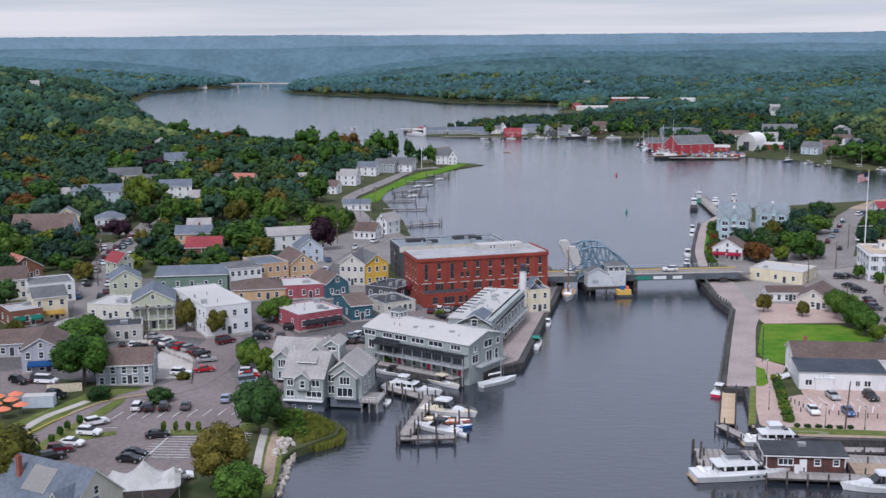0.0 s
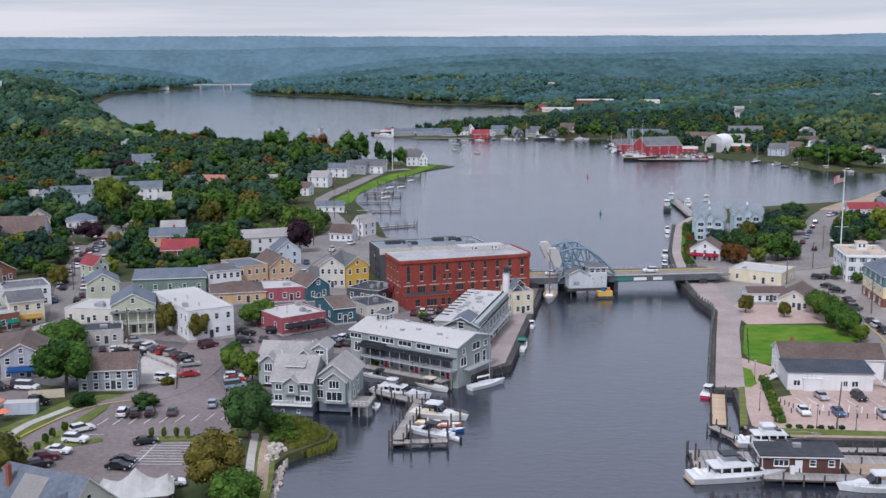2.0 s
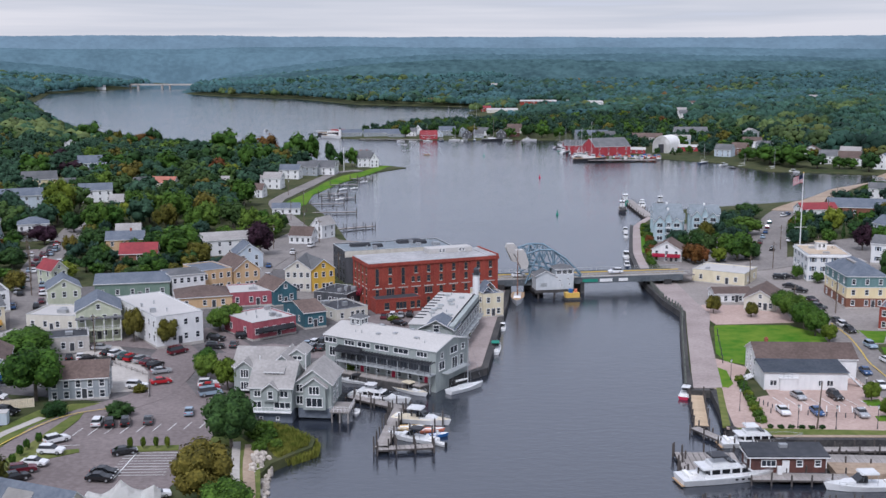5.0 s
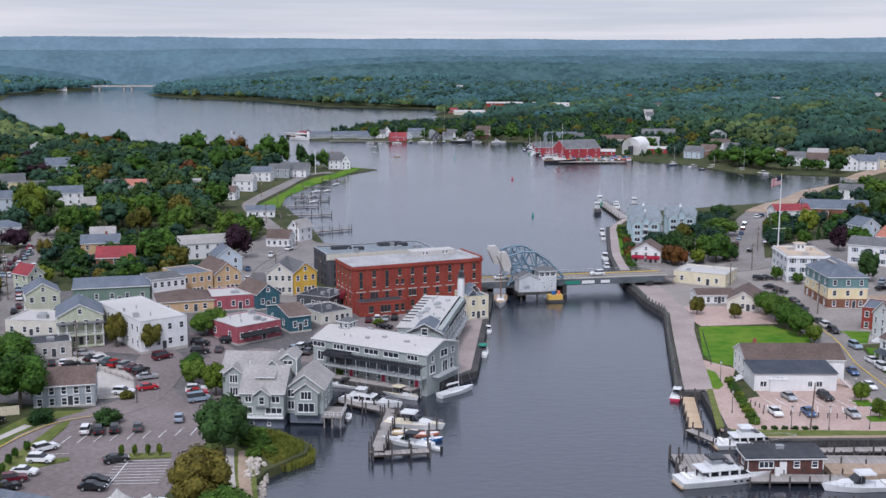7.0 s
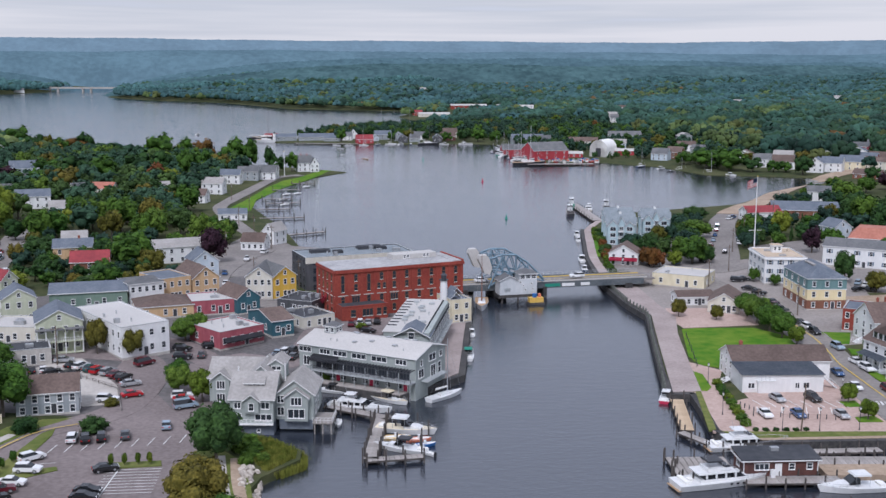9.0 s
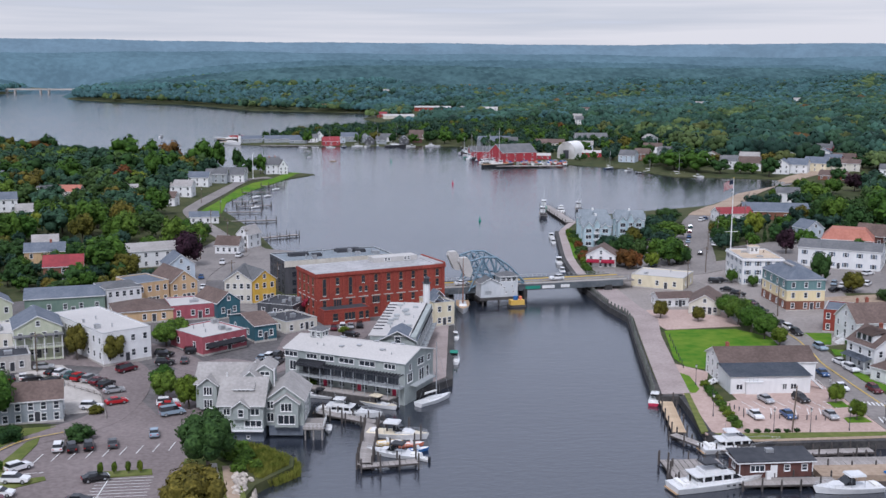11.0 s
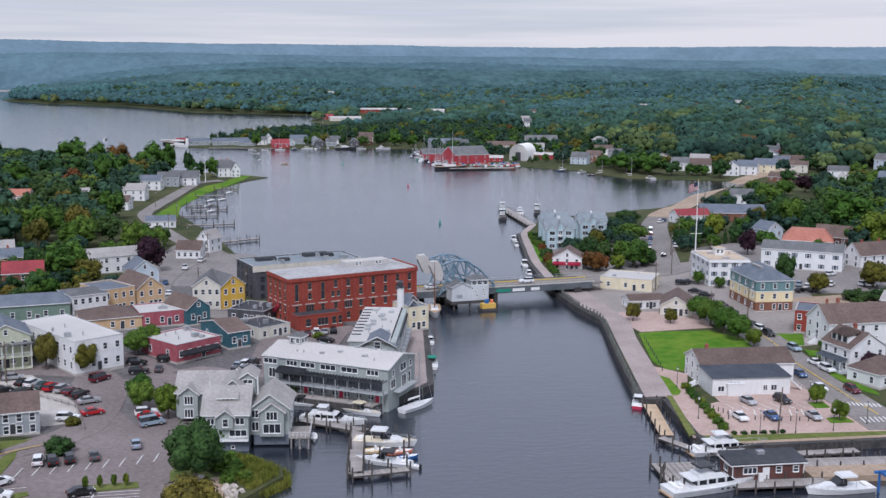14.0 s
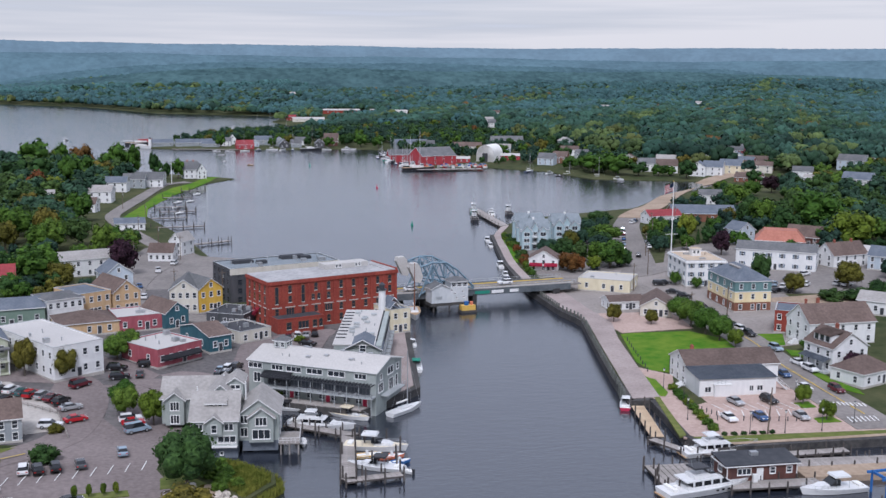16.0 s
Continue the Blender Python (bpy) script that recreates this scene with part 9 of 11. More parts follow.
for i, x in enumerate(xs_):
    rowv = []
    for j in range(9):
        y = -4.0 + j
        e1 = 2.9 * max(0.0, 1 - math.hypot(x, y) / 3.6) ** 1.4
        e2 = sum(1.9 * max(0.0, 1 - math.hypot(x - q, y) / 2.6) ** 1.4 for q in (-5.0, 5.0))
        edge = min(1, (6.2 - abs(x)) / 2.2, (4.2 - abs(y)) / 2.2)
        rowv.append(bm.verts.new((x, y, 2.1 + 0.9 * max(0, edge) + e1 + e2 + 0.05 * noise.noise(Vector((x, y, 3))))))
    gridv.append(rowv)
for i in range(n_):
    for j in range(8):
        bm.faces.new((gridv[i][j], gridv[i + 1][j], gridv[i + 1][j + 1], gridv[i][j + 1]))
bmesh.ops.solidify(bm, geom=bm.faces[:], thickness=-0.04)
part("canopy", bm, M["tarp"], tn)
for x in (-5.8, 0, 5.8):
    for y in (-3.9, 3.9):
        bm = bmesh.new()
        rod(bm, (x, y, 0), (x, y, 2.2), 0.06)
        part("pole", bm, M["metal"], tn)

# slate-roofed house in the foreground
fh = house("grey house with a slate-blue roof and white skylight panel", -61.0, 163.5, -28.0, 17.0, 11.0, 3.6, "gable", 5.0, "beige", "rslate", floors=1, bays=(4, 3), chimneys=[(-5.0, -2.6)])
bm = bmesh.new()
pan = [(-3.2, -1.0), (1.8, -1.0), (1.8, -4.2), (-3.2, -4.2)]
v = [bm.verts.new((x, y, 3.6 + 5.0 * (1 + y / 5.5) + 0.30)) for x, y in pan]
bm.faces.new(v[::-1])
bmesh.ops.solidify(bm, geom=bm.faces[:], thickness=0.06)
part("skylight_panel", bm, M["rwhite"], fh, "pale roof panel")
gable_block(fh, 4.0, -6.2, 5.0, 6.0, 0.0, 3.6, 3.2, "y", "beige", "rslate", "side_gable")


# ---- museum shipyard, tent hall, far bridge ----
tent = empty("tent_hall", pose(236.0, 852.0, 1.2, 0, 0, -38), "white barrel-vaulted fabric boat hall with a dark door", "boat hall")
bm = bmesh.new()
prev = None
for k in range(17):
    a_ = math.pi * k / 16
    c = (-7.5 * math.cos(a_) * (1.0 if 0 < k < 16 else 1.0), 6.0 + 8.0 * math.sin(a_) if 0 < k < 16 else 0.0)
    if k in (0, 16):
        c = (-7.5 * math.cos(a_), 0.0)
    cur = [bm.verts.new((c[0], y, c[1])) for y in (0, 5.5, 11, 16.5, 22)]
    if prev:
        for q in range(4):
            bm.faces.new((prev[q], prev[q + 1], cur[q + 1], cur[q]))
    prev = cur
part("vault", bm, M["tarp"], tent, smooth=True)
for y, s in ((0.0, 1), (22.0, -1)):
    bm = bmesh.new()
    arc = [(-7.5 * math.cos(math.pi * k / 16), 6.0 + 8.0 * math.sin(math.pi * k / 16) if 0 < k < 16 else 0.0) for k in range(17)]
    f = bm.faces.new([bm.verts.new((x, y, z)) for x, z in arc])
    bmesh.ops.solidify(bm, geom=[f], thickness=0.1)
    part("end_wall", bm, M["tarp"], tent)
bm = bmesh.new()
box(bm, -2.2, -0.3, 0.2, 2.2, -0.12, 7.5)
part("door", bm, M["darktrim"], tent, "tall dark doorway")

hb = empty("highway_bridge", pose(-660.0, 3260.0, 0, 0, 0, -3.0), "long pale concrete highway bridge across the upper river", "bridge")
bm = bmesh.new()
box(bm, -60, -8, 9.0, 290, 8, 12.5)
part("deck", bm, M["concrete"], hb)
bm = bmesh.new()
box(bm, -60, -8.3, 12.5, 290, -7.9, 13.6)
part("parapet", bm, M["concrete"], hb)
for x in (40, 62, 130, 152, 220):
    bm = bmesh.new()
    box(bm, x - 2.2, -6, -3, x + 2.2, 6, 9.0)
    part("pier", bm, M["concrete"], hb)

tw = empty("radio_mast", pose(805, 3558, ground_z(805, 3558)), "thin white radio mast on the far ridge", "mast")
bm = bmesh.new()
rod(bm, (0, 0, 0), (0, 0, 46), 1.3, 0.7, 6)
part("shaft", bm, M["trim"], tw)
bm = bmesh.new()
rod(bm, (0, 0, 44), (0, 0, 47), 1.9, 1.9, 8)
part("head", bm, M["trim"], tw)

# hoists, hull shells and stacked gear in the shipyard
yard = random.Random(3)
for k in range(40):
    x, y = 180 + yard.uniform(0, 46), 807 + yard.uniform(0, 22)
    r_ = empty("yard_stack", pose(x, y, 1.0, 0, 0, yard.uniform(0, 90)), "stack of orange and grey yard gear on the shipyard quay", "yard gear")
    bm = bmesh.new()
    box(bm, -1.6, -1.0, 0, 1.6, 1.0, 1.3)
    part("crate", bm, M[yard.choice(["orange", "rred", "metal", "tarp"])], r_)
    bm = bmesh.new()
    box(bm, -1.0, -0.8, 1.3, 0.6, 0.7, 2.2)
    part("upper_crate", bm, M[yard.choice(["orange", "metal", "canvas_blue"])], r_)

# channel buoys
for x, y, m_ in ((88.0, 520.0, "hullgreen"), (110.0, 690.0, "hullred"), (96.0, 860.0, "hullgreen")):
    bu = empty("buoy", pose(x, y, 0), "small channel buoy afloat in midstream", "buoy")
    bm = bmesh.new()
    rod(bm, (0, 0, -0.3), (0, 0, 0.7), 0.7, 0.6, 10)
    part("float", bm, M[m_], bu)
    bm = bmesh.new()
    rod(bm, (0, 0, 0.7), (0, 0, 2.4), 0.3, 0.12, 8)
    part("topmark", bm, M[m_], bu)


# ---- museum, cove and far houses ----
house("white museum house with a red roof", -19.4, 1163.4, 9, 14.0, 9.0, 5.0, "gable", 3.0, "white", "rred", bays=(3, 1))
FAR_HOUSES.append((-19, 1163, 11))
house("long grey-roofed museum shed", 23.4, 1084.8, 2, 34.0, 10.0, 3.0, "gable", 3.2, "grey", "rslate", bays=(6, 2), floors=1)
FAR_HOUSES.append((23, 1085, 27))
house("long brown-roofed museum shed", -5.9, 1090.3, 4, 20.0, 9.0, 3.0, "gable", 3.0, "grey", "rslate", bays=(4, 2), floors=1)
FAR_HOUSES.append((-6, 1090, 16))
house("grey shingled museum shed", 51.7, 1078.1, -14, 12.0, 8.0, 4.2, "gable", 3.4, "white", "rgrey", bays=(3, 1))
FAR_HOUSES.append((52, 1078, 10))
house("barn-red boarded museum boathouse", 67.0, 1049.2, 4, 16.0, 10.0, 3.4, "gable", 4.0, "barnred", "rred", bays=(3, 2), floors=1)
FAR_HOUSES.append((67, 1049, 13))
house("grey two-storey museum warehouse", 88.1, 1081.6, -6, 16.0, 12.0, 4.6, "gable", 3.8, "grey", "rslate", bays=(3, 1))
FAR_HOUSES.append((88, 1082, 13))
house("dark gabled boat shed", 101.8, 1067.8, -7, 9.0, 11.0, 5.0, "gable", 3.5, "grey", "rslate", ridge="y", bays=(2, 2))
FAR_HOUSES.append((102, 1068, 9))
house("white gabled museum cottage", 122.8, 1076.2, -8, 12.0, 9.0, 4.0, "gable", 3.5, "white", "rgrey", bays=(3, 1))
FAR_HOUSES.append((123, 1076, 10))
house("pink and white house with a brown roof", 157.2, 1096.6, -10, 14.0, 9.0, 5.0, "gable", 4.0, "beige", "rbrown", bays=(3, 1))
FAR_HOUSES.append((157, 1097, 11))
house("large white house on the rise", 317.0, 2420.6, -8, 26.0, 12.0, 7.0, "gable", 4.0, "white", "rlight", bays=(6, 2))
FAR_HOUSES.append((317, 2421, 21))
house("low brick museum block with a white roof", 310.2, 1820.9, -8, 60.0, 18.0, 5.0, "gable", 2.0, "brick", "rwhite", bays=(10, 2))
FAR_HOUSES.append((310, 1821, 48))
house("long low building with a white roof", 213.1, 1568.0, -6, 44.0, 14.0, 4.0, "gable", 2.0, "beige", "rwhite", floors=1, bays=(8, 2))
FAR_HOUSES.append((213, 1568, 35))
house("brick building with a red roof", 196.1, 1616.7, -8, 14.0, 10.0, 5.0, "gable", 3.0, "brick", "rred", bays=(3, 1))
FAR_HOUSES.append((196, 1617, 11))
house("white building in the trees", 375.5, 1689.0, -14, 26.0, 10.0, 5.0, "gable", 2.0, "white", "rwhite", bays=(5, 2))
FAR_HOUSES.append((376, 1689, 21))
house("white building in the trees", 348.5, 1738.6, -12, 16.0, 10.0, 5.0, "gable", 3.0, "white", "rlight", bays=(3, 1))
FAR_HOUSES.append((348, 1739, 13))
house("barn-red shipyard shed with a grey roof", 190.1, 844.1, 13, 30.0, 22.0, 7.0, "gable", 6.0, "barnred", "rgrey", bays=(6, 3))
FAR_HOUSES.append((190, 844, 24))
house("long barn-red shipyard shed", 182.2, 893.0, -6, 32.0, 14.0, 5.0, "gable", 4.0, "barnred", "rgrey", bays=(6, 2), floors=1)
FAR_HOUSES.append((182, 893, 26))
house("low red shop in the shipyard", 214.5, 854.2, -16, 18.0, 8.0, 3.0, "gable", 1.5, "barnred", "rwhite", floors=1, bays=(4, 2))
FAR_HOUSES.append((215, 854, 14))
house("grey-walled shipyard building with slate roof", 215.6, 1008.7, -4, 30.0, 14.0, 5.0, "gable", 4.0, "grey", "rslate", bays=(3, 1))
FAR_HOUSES.append((216, 1009, 24))
house("grey-roofed shipyard house with gables", 225.3, 987.2, -15, 14.0, 12.0, 5.0, "gable", 4.0, "grey", "rgrey", bays=(3, 1))
FAR_HOUSES.append((225, 987, 11))
house("beige house with a brown roof", 252.0, 950.5, -17, 26.0, 12.0, 5.0, "gable", 3.5, "beige", "rbrown", bays=(5, 2))
FAR_HOUSES.append((252, 950, 21))
house("white house with a grey roof", 304.2, 992.0, -9, 30.0, 11.0, 6.0, "gable", 4.0, "white", "rgrey", bays=(6, 2))
FAR_HOUSES.append((304, 992, 24))
house("red and white boat shop", 259.6, 861.9, -19, 18.0, 8.0, 3.5, "gable", 1.5, "barnred", "rwhite", floors=1, bays=(3, 2))
FAR_HOUSES.append((260, 862, 14))
house("pale grey house behind the tent hall", 269.7, 903.1, -19, 12.0, 10.0, 6.0, "gable", 3.0, "ltblue", "rlight", bays=(3, 1))
FAR_HOUSES.append((270, 903, 10))
house("pale blue gabled cove house", 274.9, 815.8, -41, 13.0, 9.0, 5.0, "gable", 4.0, "ltblue", "rgrey", bays=(3, 1))
FAR_HOUSES.append((275, 816, 10))
house("brown gabled cove house", 289.7, 823.9, -42, 12.0, 9.0, 5.0, "gable", 4.0, "brick_brown", "rbrown", bays=(3, 1))
FAR_HOUSES.append((290, 824, 10))
house("white clapboard cove house", 317.9, 873.5, -22, 15.0, 9.0, 5.0, "gable", 3.0, "white", "rbrown", bays=(3, 1))
FAR_HOUSES.append((318, 873, 12))
house("white house in the upper village", 398.5, 1322.6, -18, 12.0, 9.0, 6.0, "gable", 4.0, "white", "rlight", bays=(3, 1))
FAR_HOUSES.append((398, 1323, 10))
house("white house in the upper village", 481.1, 1530.7, -19, 18.0, 9.0, 5.0, "gable", 3.0, "white", "rbrown", bays=(3, 1))
FAR_HOUSES.append((481, 1531, 14))
house("white house in the upper village", 384.4, 1268.8, -18, 10.0, 8.0, 6.0, "gable", 4.0, "white", "rgrey", bays=(3, 1))
FAR_HOUSES.append((384, 1269, 8))
house("white gabled waterfront house", 325.4, 746.2, -16, 13.0, 10.0, 5.5, "gable", 3.5, "white", "rgrey", bays=(3, 1))
FAR_HOUSES.append((325, 746, 10))
house("white waterfront house with a gambrel roof", 334.6, 733.6, -22, 15.0, 10.0, 5.0, "gable", 4.5, "white", "rbrown", bays=(3, 1))
FAR_HOUSES.append((335, 734, 12))
house("white gabled waterfront house", 347.8, 710.9, -38, 11.0, 12.0, 6.5, "gable", 3.5, "white", "rslate", ridge="y", bays=(3, 3))
FAR_HOUSES.append((348, 711, 10))
house("white waterfront house with dark roof", 359.4, 710.4, -39, 14.0, 11.0, 6.0, "gable", 4.0, "white", "rslate", bays=(3, 1))
FAR_HOUSES.append((359, 710, 11))
house("cream clapboard waterfront house", 376.6, 715.3, -45, 16.0, 11.0, 6.0, "gable", 4.0, "cream", "rslate", bays=(3, 1))
FAR_HOUSES.append((377, 715, 13))
house("pink house with a grey roof", 440.5, 814.7, -45, 13.0, 9.0, 6.0, "gable", 3.0, "crimson", "rgrey", bays=(3, 1))
FAR_HOUSES.append((441, 815, 10))
house("low brown-roofed brick house", 360.1, 665.0, -46, 18.0, 9.0, 3.0, "gable", 3.0, "brick_brown", "rbrown", floors=1)
FAR_HOUSES.append((360, 665, 14))
house("small white garden shed", 362.2, 645.2, -47, 9.0, 6.0, 2.5, "gable", 2.0, "white", "rlight", floors=1, bays=(2, 1))
FAR_HOUSES.append((362, 645, 7))
house("white cottage with a pale roof", 445.7, 747.5, -48, 10.0, 8.0, 4.0, "gable", 3.0, "white", "rlight", floors=1)
FAR_HOUSES.append((446, 747, 8))
house("brick-red house among trees", 412.6, 740.0, -46, 16.0, 9.0, 5.0, "gable", 4.0, "brick", "rbrown", bays=(3, 1))
FAR_HOUSES.append((413, 740, 13))
house("long grey-roofed school building", 491.0, 1053.5, -22, 40.0, 14.0, 5.0, "gable", 4.0, "beige", "rslate", bays=(8, 2))
FAR_HOUSES.append((491, 1054, 32))
house("white house roof among the trees", 756.1, 1758.2, -24, 24.0, 10.0, 5.0, "gable", 3.0, "white", "rlight", bays=(3, 1))
FAR_HOUSES.append((756, 1758, 19))
house("white house roof among the trees", 927.2, 1737.2, -29, 16.0, 10.0, 5.0, "gable", 3.0, "white", "rlight", bays=(3, 1))
FAR_HOUSES.append((927, 1737, 13))
house("house in the woods with a grey roof", 512.6, 890.2, -32, 14.0, 10.0, 5.0, "gable", 4.0, "ltblue", "rgrey", bays=(3, 1))
FAR_HOUSES.append((513, 890, 11))
house("white shore house with a grey roof", -28.2, 711.4, -8, 18.0, 10.0, 4.5, "gable", 3.0, "white", "rgrey", bays=(5, 2))
FAR_HOUSES.append((-28, 711, 14))
house("white shore house with a porch", -54.6, 633.5, -12, 12.0, 10.0, 6.0, "gable", 3.0, "white", "rlight", bays=(3, 1))
FAR_HOUSES.append((-55, 634, 10))
house("white clapboard shore house", -46.8, 685.1, -13, 13.0, 9.0, 5.5, "gable", 3.0, "white", "rslate", bays=(3, 1))
FAR_HOUSES.append((-47, 685, 10))
house("grey shore house with gables", -36.3, 705.1, -9, 13.0, 9.0, 5.5, "gable", 3.0, "grey", "rgrey", bays=(3, 1))
FAR_HOUSES.append((-36, 705, 10))
house("white clapboard shore house", -26.7, 719.4, -8, 18.0, 9.0, 5.0, "gable", 3.0, "white", "rgrey", bays=(5, 2))
FAR_HOUSES.append((-27, 719, 14))
house("blue-grey house among trees", -171.7, 709.9, 12, 16.0, 10.0, 5.0, "gable", 4.0, "ltblue", "rslate", bays=(3, 1))
FAR_HOUSES.append((-172, 710, 13))
house("white cottage among trees", -159.6, 648.0, 12, 12.0, 9.0, 5.0, "gable", 3.0, "white", "rgrey", bays=(3, 1))
FAR_HOUSES.append((-160, 648, 10))
house("white cottage among trees", -123.9, 615.2, 29, 9.0, 8.0, 4.0, "gable", 3.0, "white", "rgrey", bays=(3, 1))
FAR_HOUSES.append((-124, 615, 7))
house("white cottage among trees", -82.6, 626.5, 6, 9.0, 8.0, 4.0, "gable", 3.0, "white", "rlight", bays=(3, 1))
FAR_HOUSES.append((-83, 627, 7))
house("brown-roofed house among trees", -61.9, 593.6, -16, 12.0, 8.0, 4.0, "gable", 3.0, "white", "rbrown", bays=(3, 1))
FAR_HOUSES.append((-62, 594, 10))
house("house among trees with an orange roof", -114.3, 628.2, -11, 14.0, 9.0, 3.0, "gable", 3.0, "beige", "rcopper", bays=(3, 1))
FAR_HOUSES.append((-114, 628, 11))
house("low grey cottage by the shore road", -41.4, 525.6, 2, 13.0, 8.0, 3.0, "gable", 2.0, "white", "rslate", floors=1)
FAR_HOUSES.append((-41, 526, 10))
house("white hill house with a porch", -432.4, 1130.8, 21, 26.0, 12.0, 7.0, "gable", 5.0, "white", "rlight", bays=(3, 1))
FAR_HOUSES.append((-432, 1131, 21))
house("white chapel roof on the hill", -361.8, 981.8, 20, 10.0, 8.0, 4.0, "gable", 3.0, "white", "rlight", bays=(3, 1))
FAR_HOUSES.append((-362, 982, 8))
house("narrow white house below the hill", -213.5, 833.8, 14, 9.0, 14.0, 6.0, "gable", 3.0, "white", "rgrey", ridge="y", bays=(2, 3))
FAR_HOUSES.append((-213, 834, 11))
house("blue house below the hill", -167.5, 698.1, 13, 14.0, 9.0, 6.0, "gable", 3.0, "ltblue", "rslate", bays=(3, 1))
FAR_HOUSES.append((-168, 698, 11))
house("cream roofed house on the street", -179.6, 619.0, 16, 18.0, 10.0, 5.0, "gable", 4.0, "pale_yellow", "rgrey", bays=(3, 1))
FAR_HOUSES.append((-180, 619, 14))
house("blue-grey terrace with a slate roof", -166.5, 536.2, 17, 20.0, 10.0, 6.0, "gable", 3.0, "ltblue", "rslate", bays=(5, 2))
FAR_HOUSES.append((-166, 536, 16))
house("pale blue gabled street house", -177.6, 528.1, 19, 11.0, 9.0, 5.0, "gable", 3.0, "ltblue", "rslate", ridge="y", bays=(2, 2))
FAR_HOUSES.append((-178, 528, 9))
house("grey house with pale roof", -185.2, 526.3, 19, 10.0, 8.0, 5.0, "gable", 3.0, "grey", "rlight", bays=(3, 1))
FAR_HOUSES.append((-185, 526, 8))
house("small pale house on the street", -119.0, 534.7, 13, 12.0, 9.0, 4.0, "gable", 3.0, "beige", "rlight", bays=(3, 1))
FAR_HOUSES.append((-119, 535, 10))
house("white shed with a brown roof", -158.4, 596.0, 15, 11.0, 9.0, 5.0, "gable", 3.0, "beige", "rgrey", bays=(3, 1))
FAR_HOUSES.append((-158, 596, 9))
house("large grey-blue house with gables", 467.9, 700.8, -52, 20.0, 12.0, 7.0, "gable", 4.0, "ltblue", "rgrey", bays=(5, 3))
FAR_HOUSES.append((468, 701, 16))
house("white house with red chimneys", 393.5, 595.3, -52, 18.0, 10.0, 6.0, "gable", 4.0, "white", "rslate", bays=(4, 2))
FAR_HOUSES.append((394, 595, 14))
house("white summerhouse with a pale roof", 395.3, 646.2, -50, 9.0, 8.0, 3.0, "gable", 2.0, "white", "rlight", floors=1)
FAR_HOUSES.append((395, 646, 7))
house("narrow white garden cottage", 373.4, 604.5, -50, 7.0, 8.0, 4.0, "gable", 2.5, "white", "rlight", ridge="y", bays=(2, 2))
FAR_HOUSES.append((373, 604, 6))
house("brick-red house by the trees", 401.4, 737.7, -47, 14.0, 9.0, 5.0, "gable", 4.0, "crimson", "rslate", bays=(3, 1))
FAR_HOUSES.append((401, 738, 11))
house("house with a brown roof", 397.0, 719.1, -47, 16.0, 9.0, 4.0, "gable", 4.0, "beige", "rbrown", bays=(3, 1))
FAR_HOUSES.append((397, 719, 13))
house("white garage with a grey roof", 219.9, 353.9, -58, 22.0, 12.0, 4.0, "gable", 2.0, "white", "rwhite", floors=1, bays=(2, 2))
FAR_HOUSES.append((220, 354, 18))
house("brown-roofed house with a chimney", 221.3, 399.5, -50, 14.0, 9.0, 4.0, "gable", 4.0, "shingle", "rbrown", bays=(3, 1))
FAR_HOUSES.append((221, 399, 11))
house("white shed behind the houses", 170.1, 285.5, -49, 14.0, 10.0, 4.0, "gable", 2.0, "white", "rlight", floors=1)
FAR_HOUSES.append((170, 285, 11))
house("small blue-grey clapboard house", 214.9, 342.6, -54, 10.0, 9.0, 5.0, "gable", 3.0, "ltblue", "rslate", bays=(3, 1))
FAR_HOUSES.append((215, 343, 8))
house("long white shop with red roof", 201.0, 485.0, 2, 17.0, 9.0, 3.8, "gable", 2.5, "white", "rred", floors=1, bays=(4, 2))
FAR_HOUSES.append((211, 492, 13))
house("white farmhouse on the spit with steep gables", 0.0, 762.0, 8, 10.0, 9.0, 6.0, "gable", 5.0, "white", "rgrey", chimneys=[(-2, 0), (2, 0)], bays=(3, 3))
FAR_HOUSES.append((2, 780, 8))
house("white house across the upper river", -665.7, 3077.0, 12, 26.0, 12.0, 6.0, "gable", 5.0, "white", "rgrey", bays=(3, 1))
FAR_HOUSES.append((-666, 3077, 21))

house("white farmhouse gable wing on the spit", 6.5, 760.0, 8, 6.0, 8.0, 5.0, "gable", 4.5, "white", "rgrey", ridge="y", bays=(2, 2))


# quay sheds, light tower and trees of the museum village
for lab_, x, y, r_, w_, d_, h_, rise_, wall_, top_, rg_ in (
        ("dark shingled gabled museum shed", 104, 1052, -4, 9, 10, 3.6, 4.0, "charcoal", "rslate", "y"),
        ("weathered grey museum boat shop", 116, 1056, -8, 10, 9, 3.4, 3.4, "grey", "rgrey", "x"),
        ("dark gabled museum workshop", 137, 1050, -8, 9, 10, 3.8, 3.8, "charcoal", "rslate", "y"),
        ("white gabled museum chapel", 60, 1092, -2, 7, 9, 5.0, 4.2, "white", "rgrey", "y"),
        ("low grey museum net shed", 38, 1070, -10, 16, 7, 2.6, 2.4, "grey", "rslate", "x"),
        ("small grey museum cottage", 78, 1066, 2, 8, 8, 3.2, 3.2, "ltblue", "rgrey", "y"),
        ("brown shingled museum store", 150, 1064, -8, 14, 9, 4.0, 3.6, "shingle", "rbrown", "x")):
    house(lab_, x, y, r_, w_, d_, h_, "gable", rise_, wall_, top_, floors=1, bays=(2, 1), ridge=rg_)
    FAR_HOUSES.append((x, y, max(w_, d_) * 0.7))
ml = empty("light_tower", pose(-17.0, 1083.0, 1.2), "small white museum light tower with a dark lantern", "lighthouse")
bm = bmesh.new()
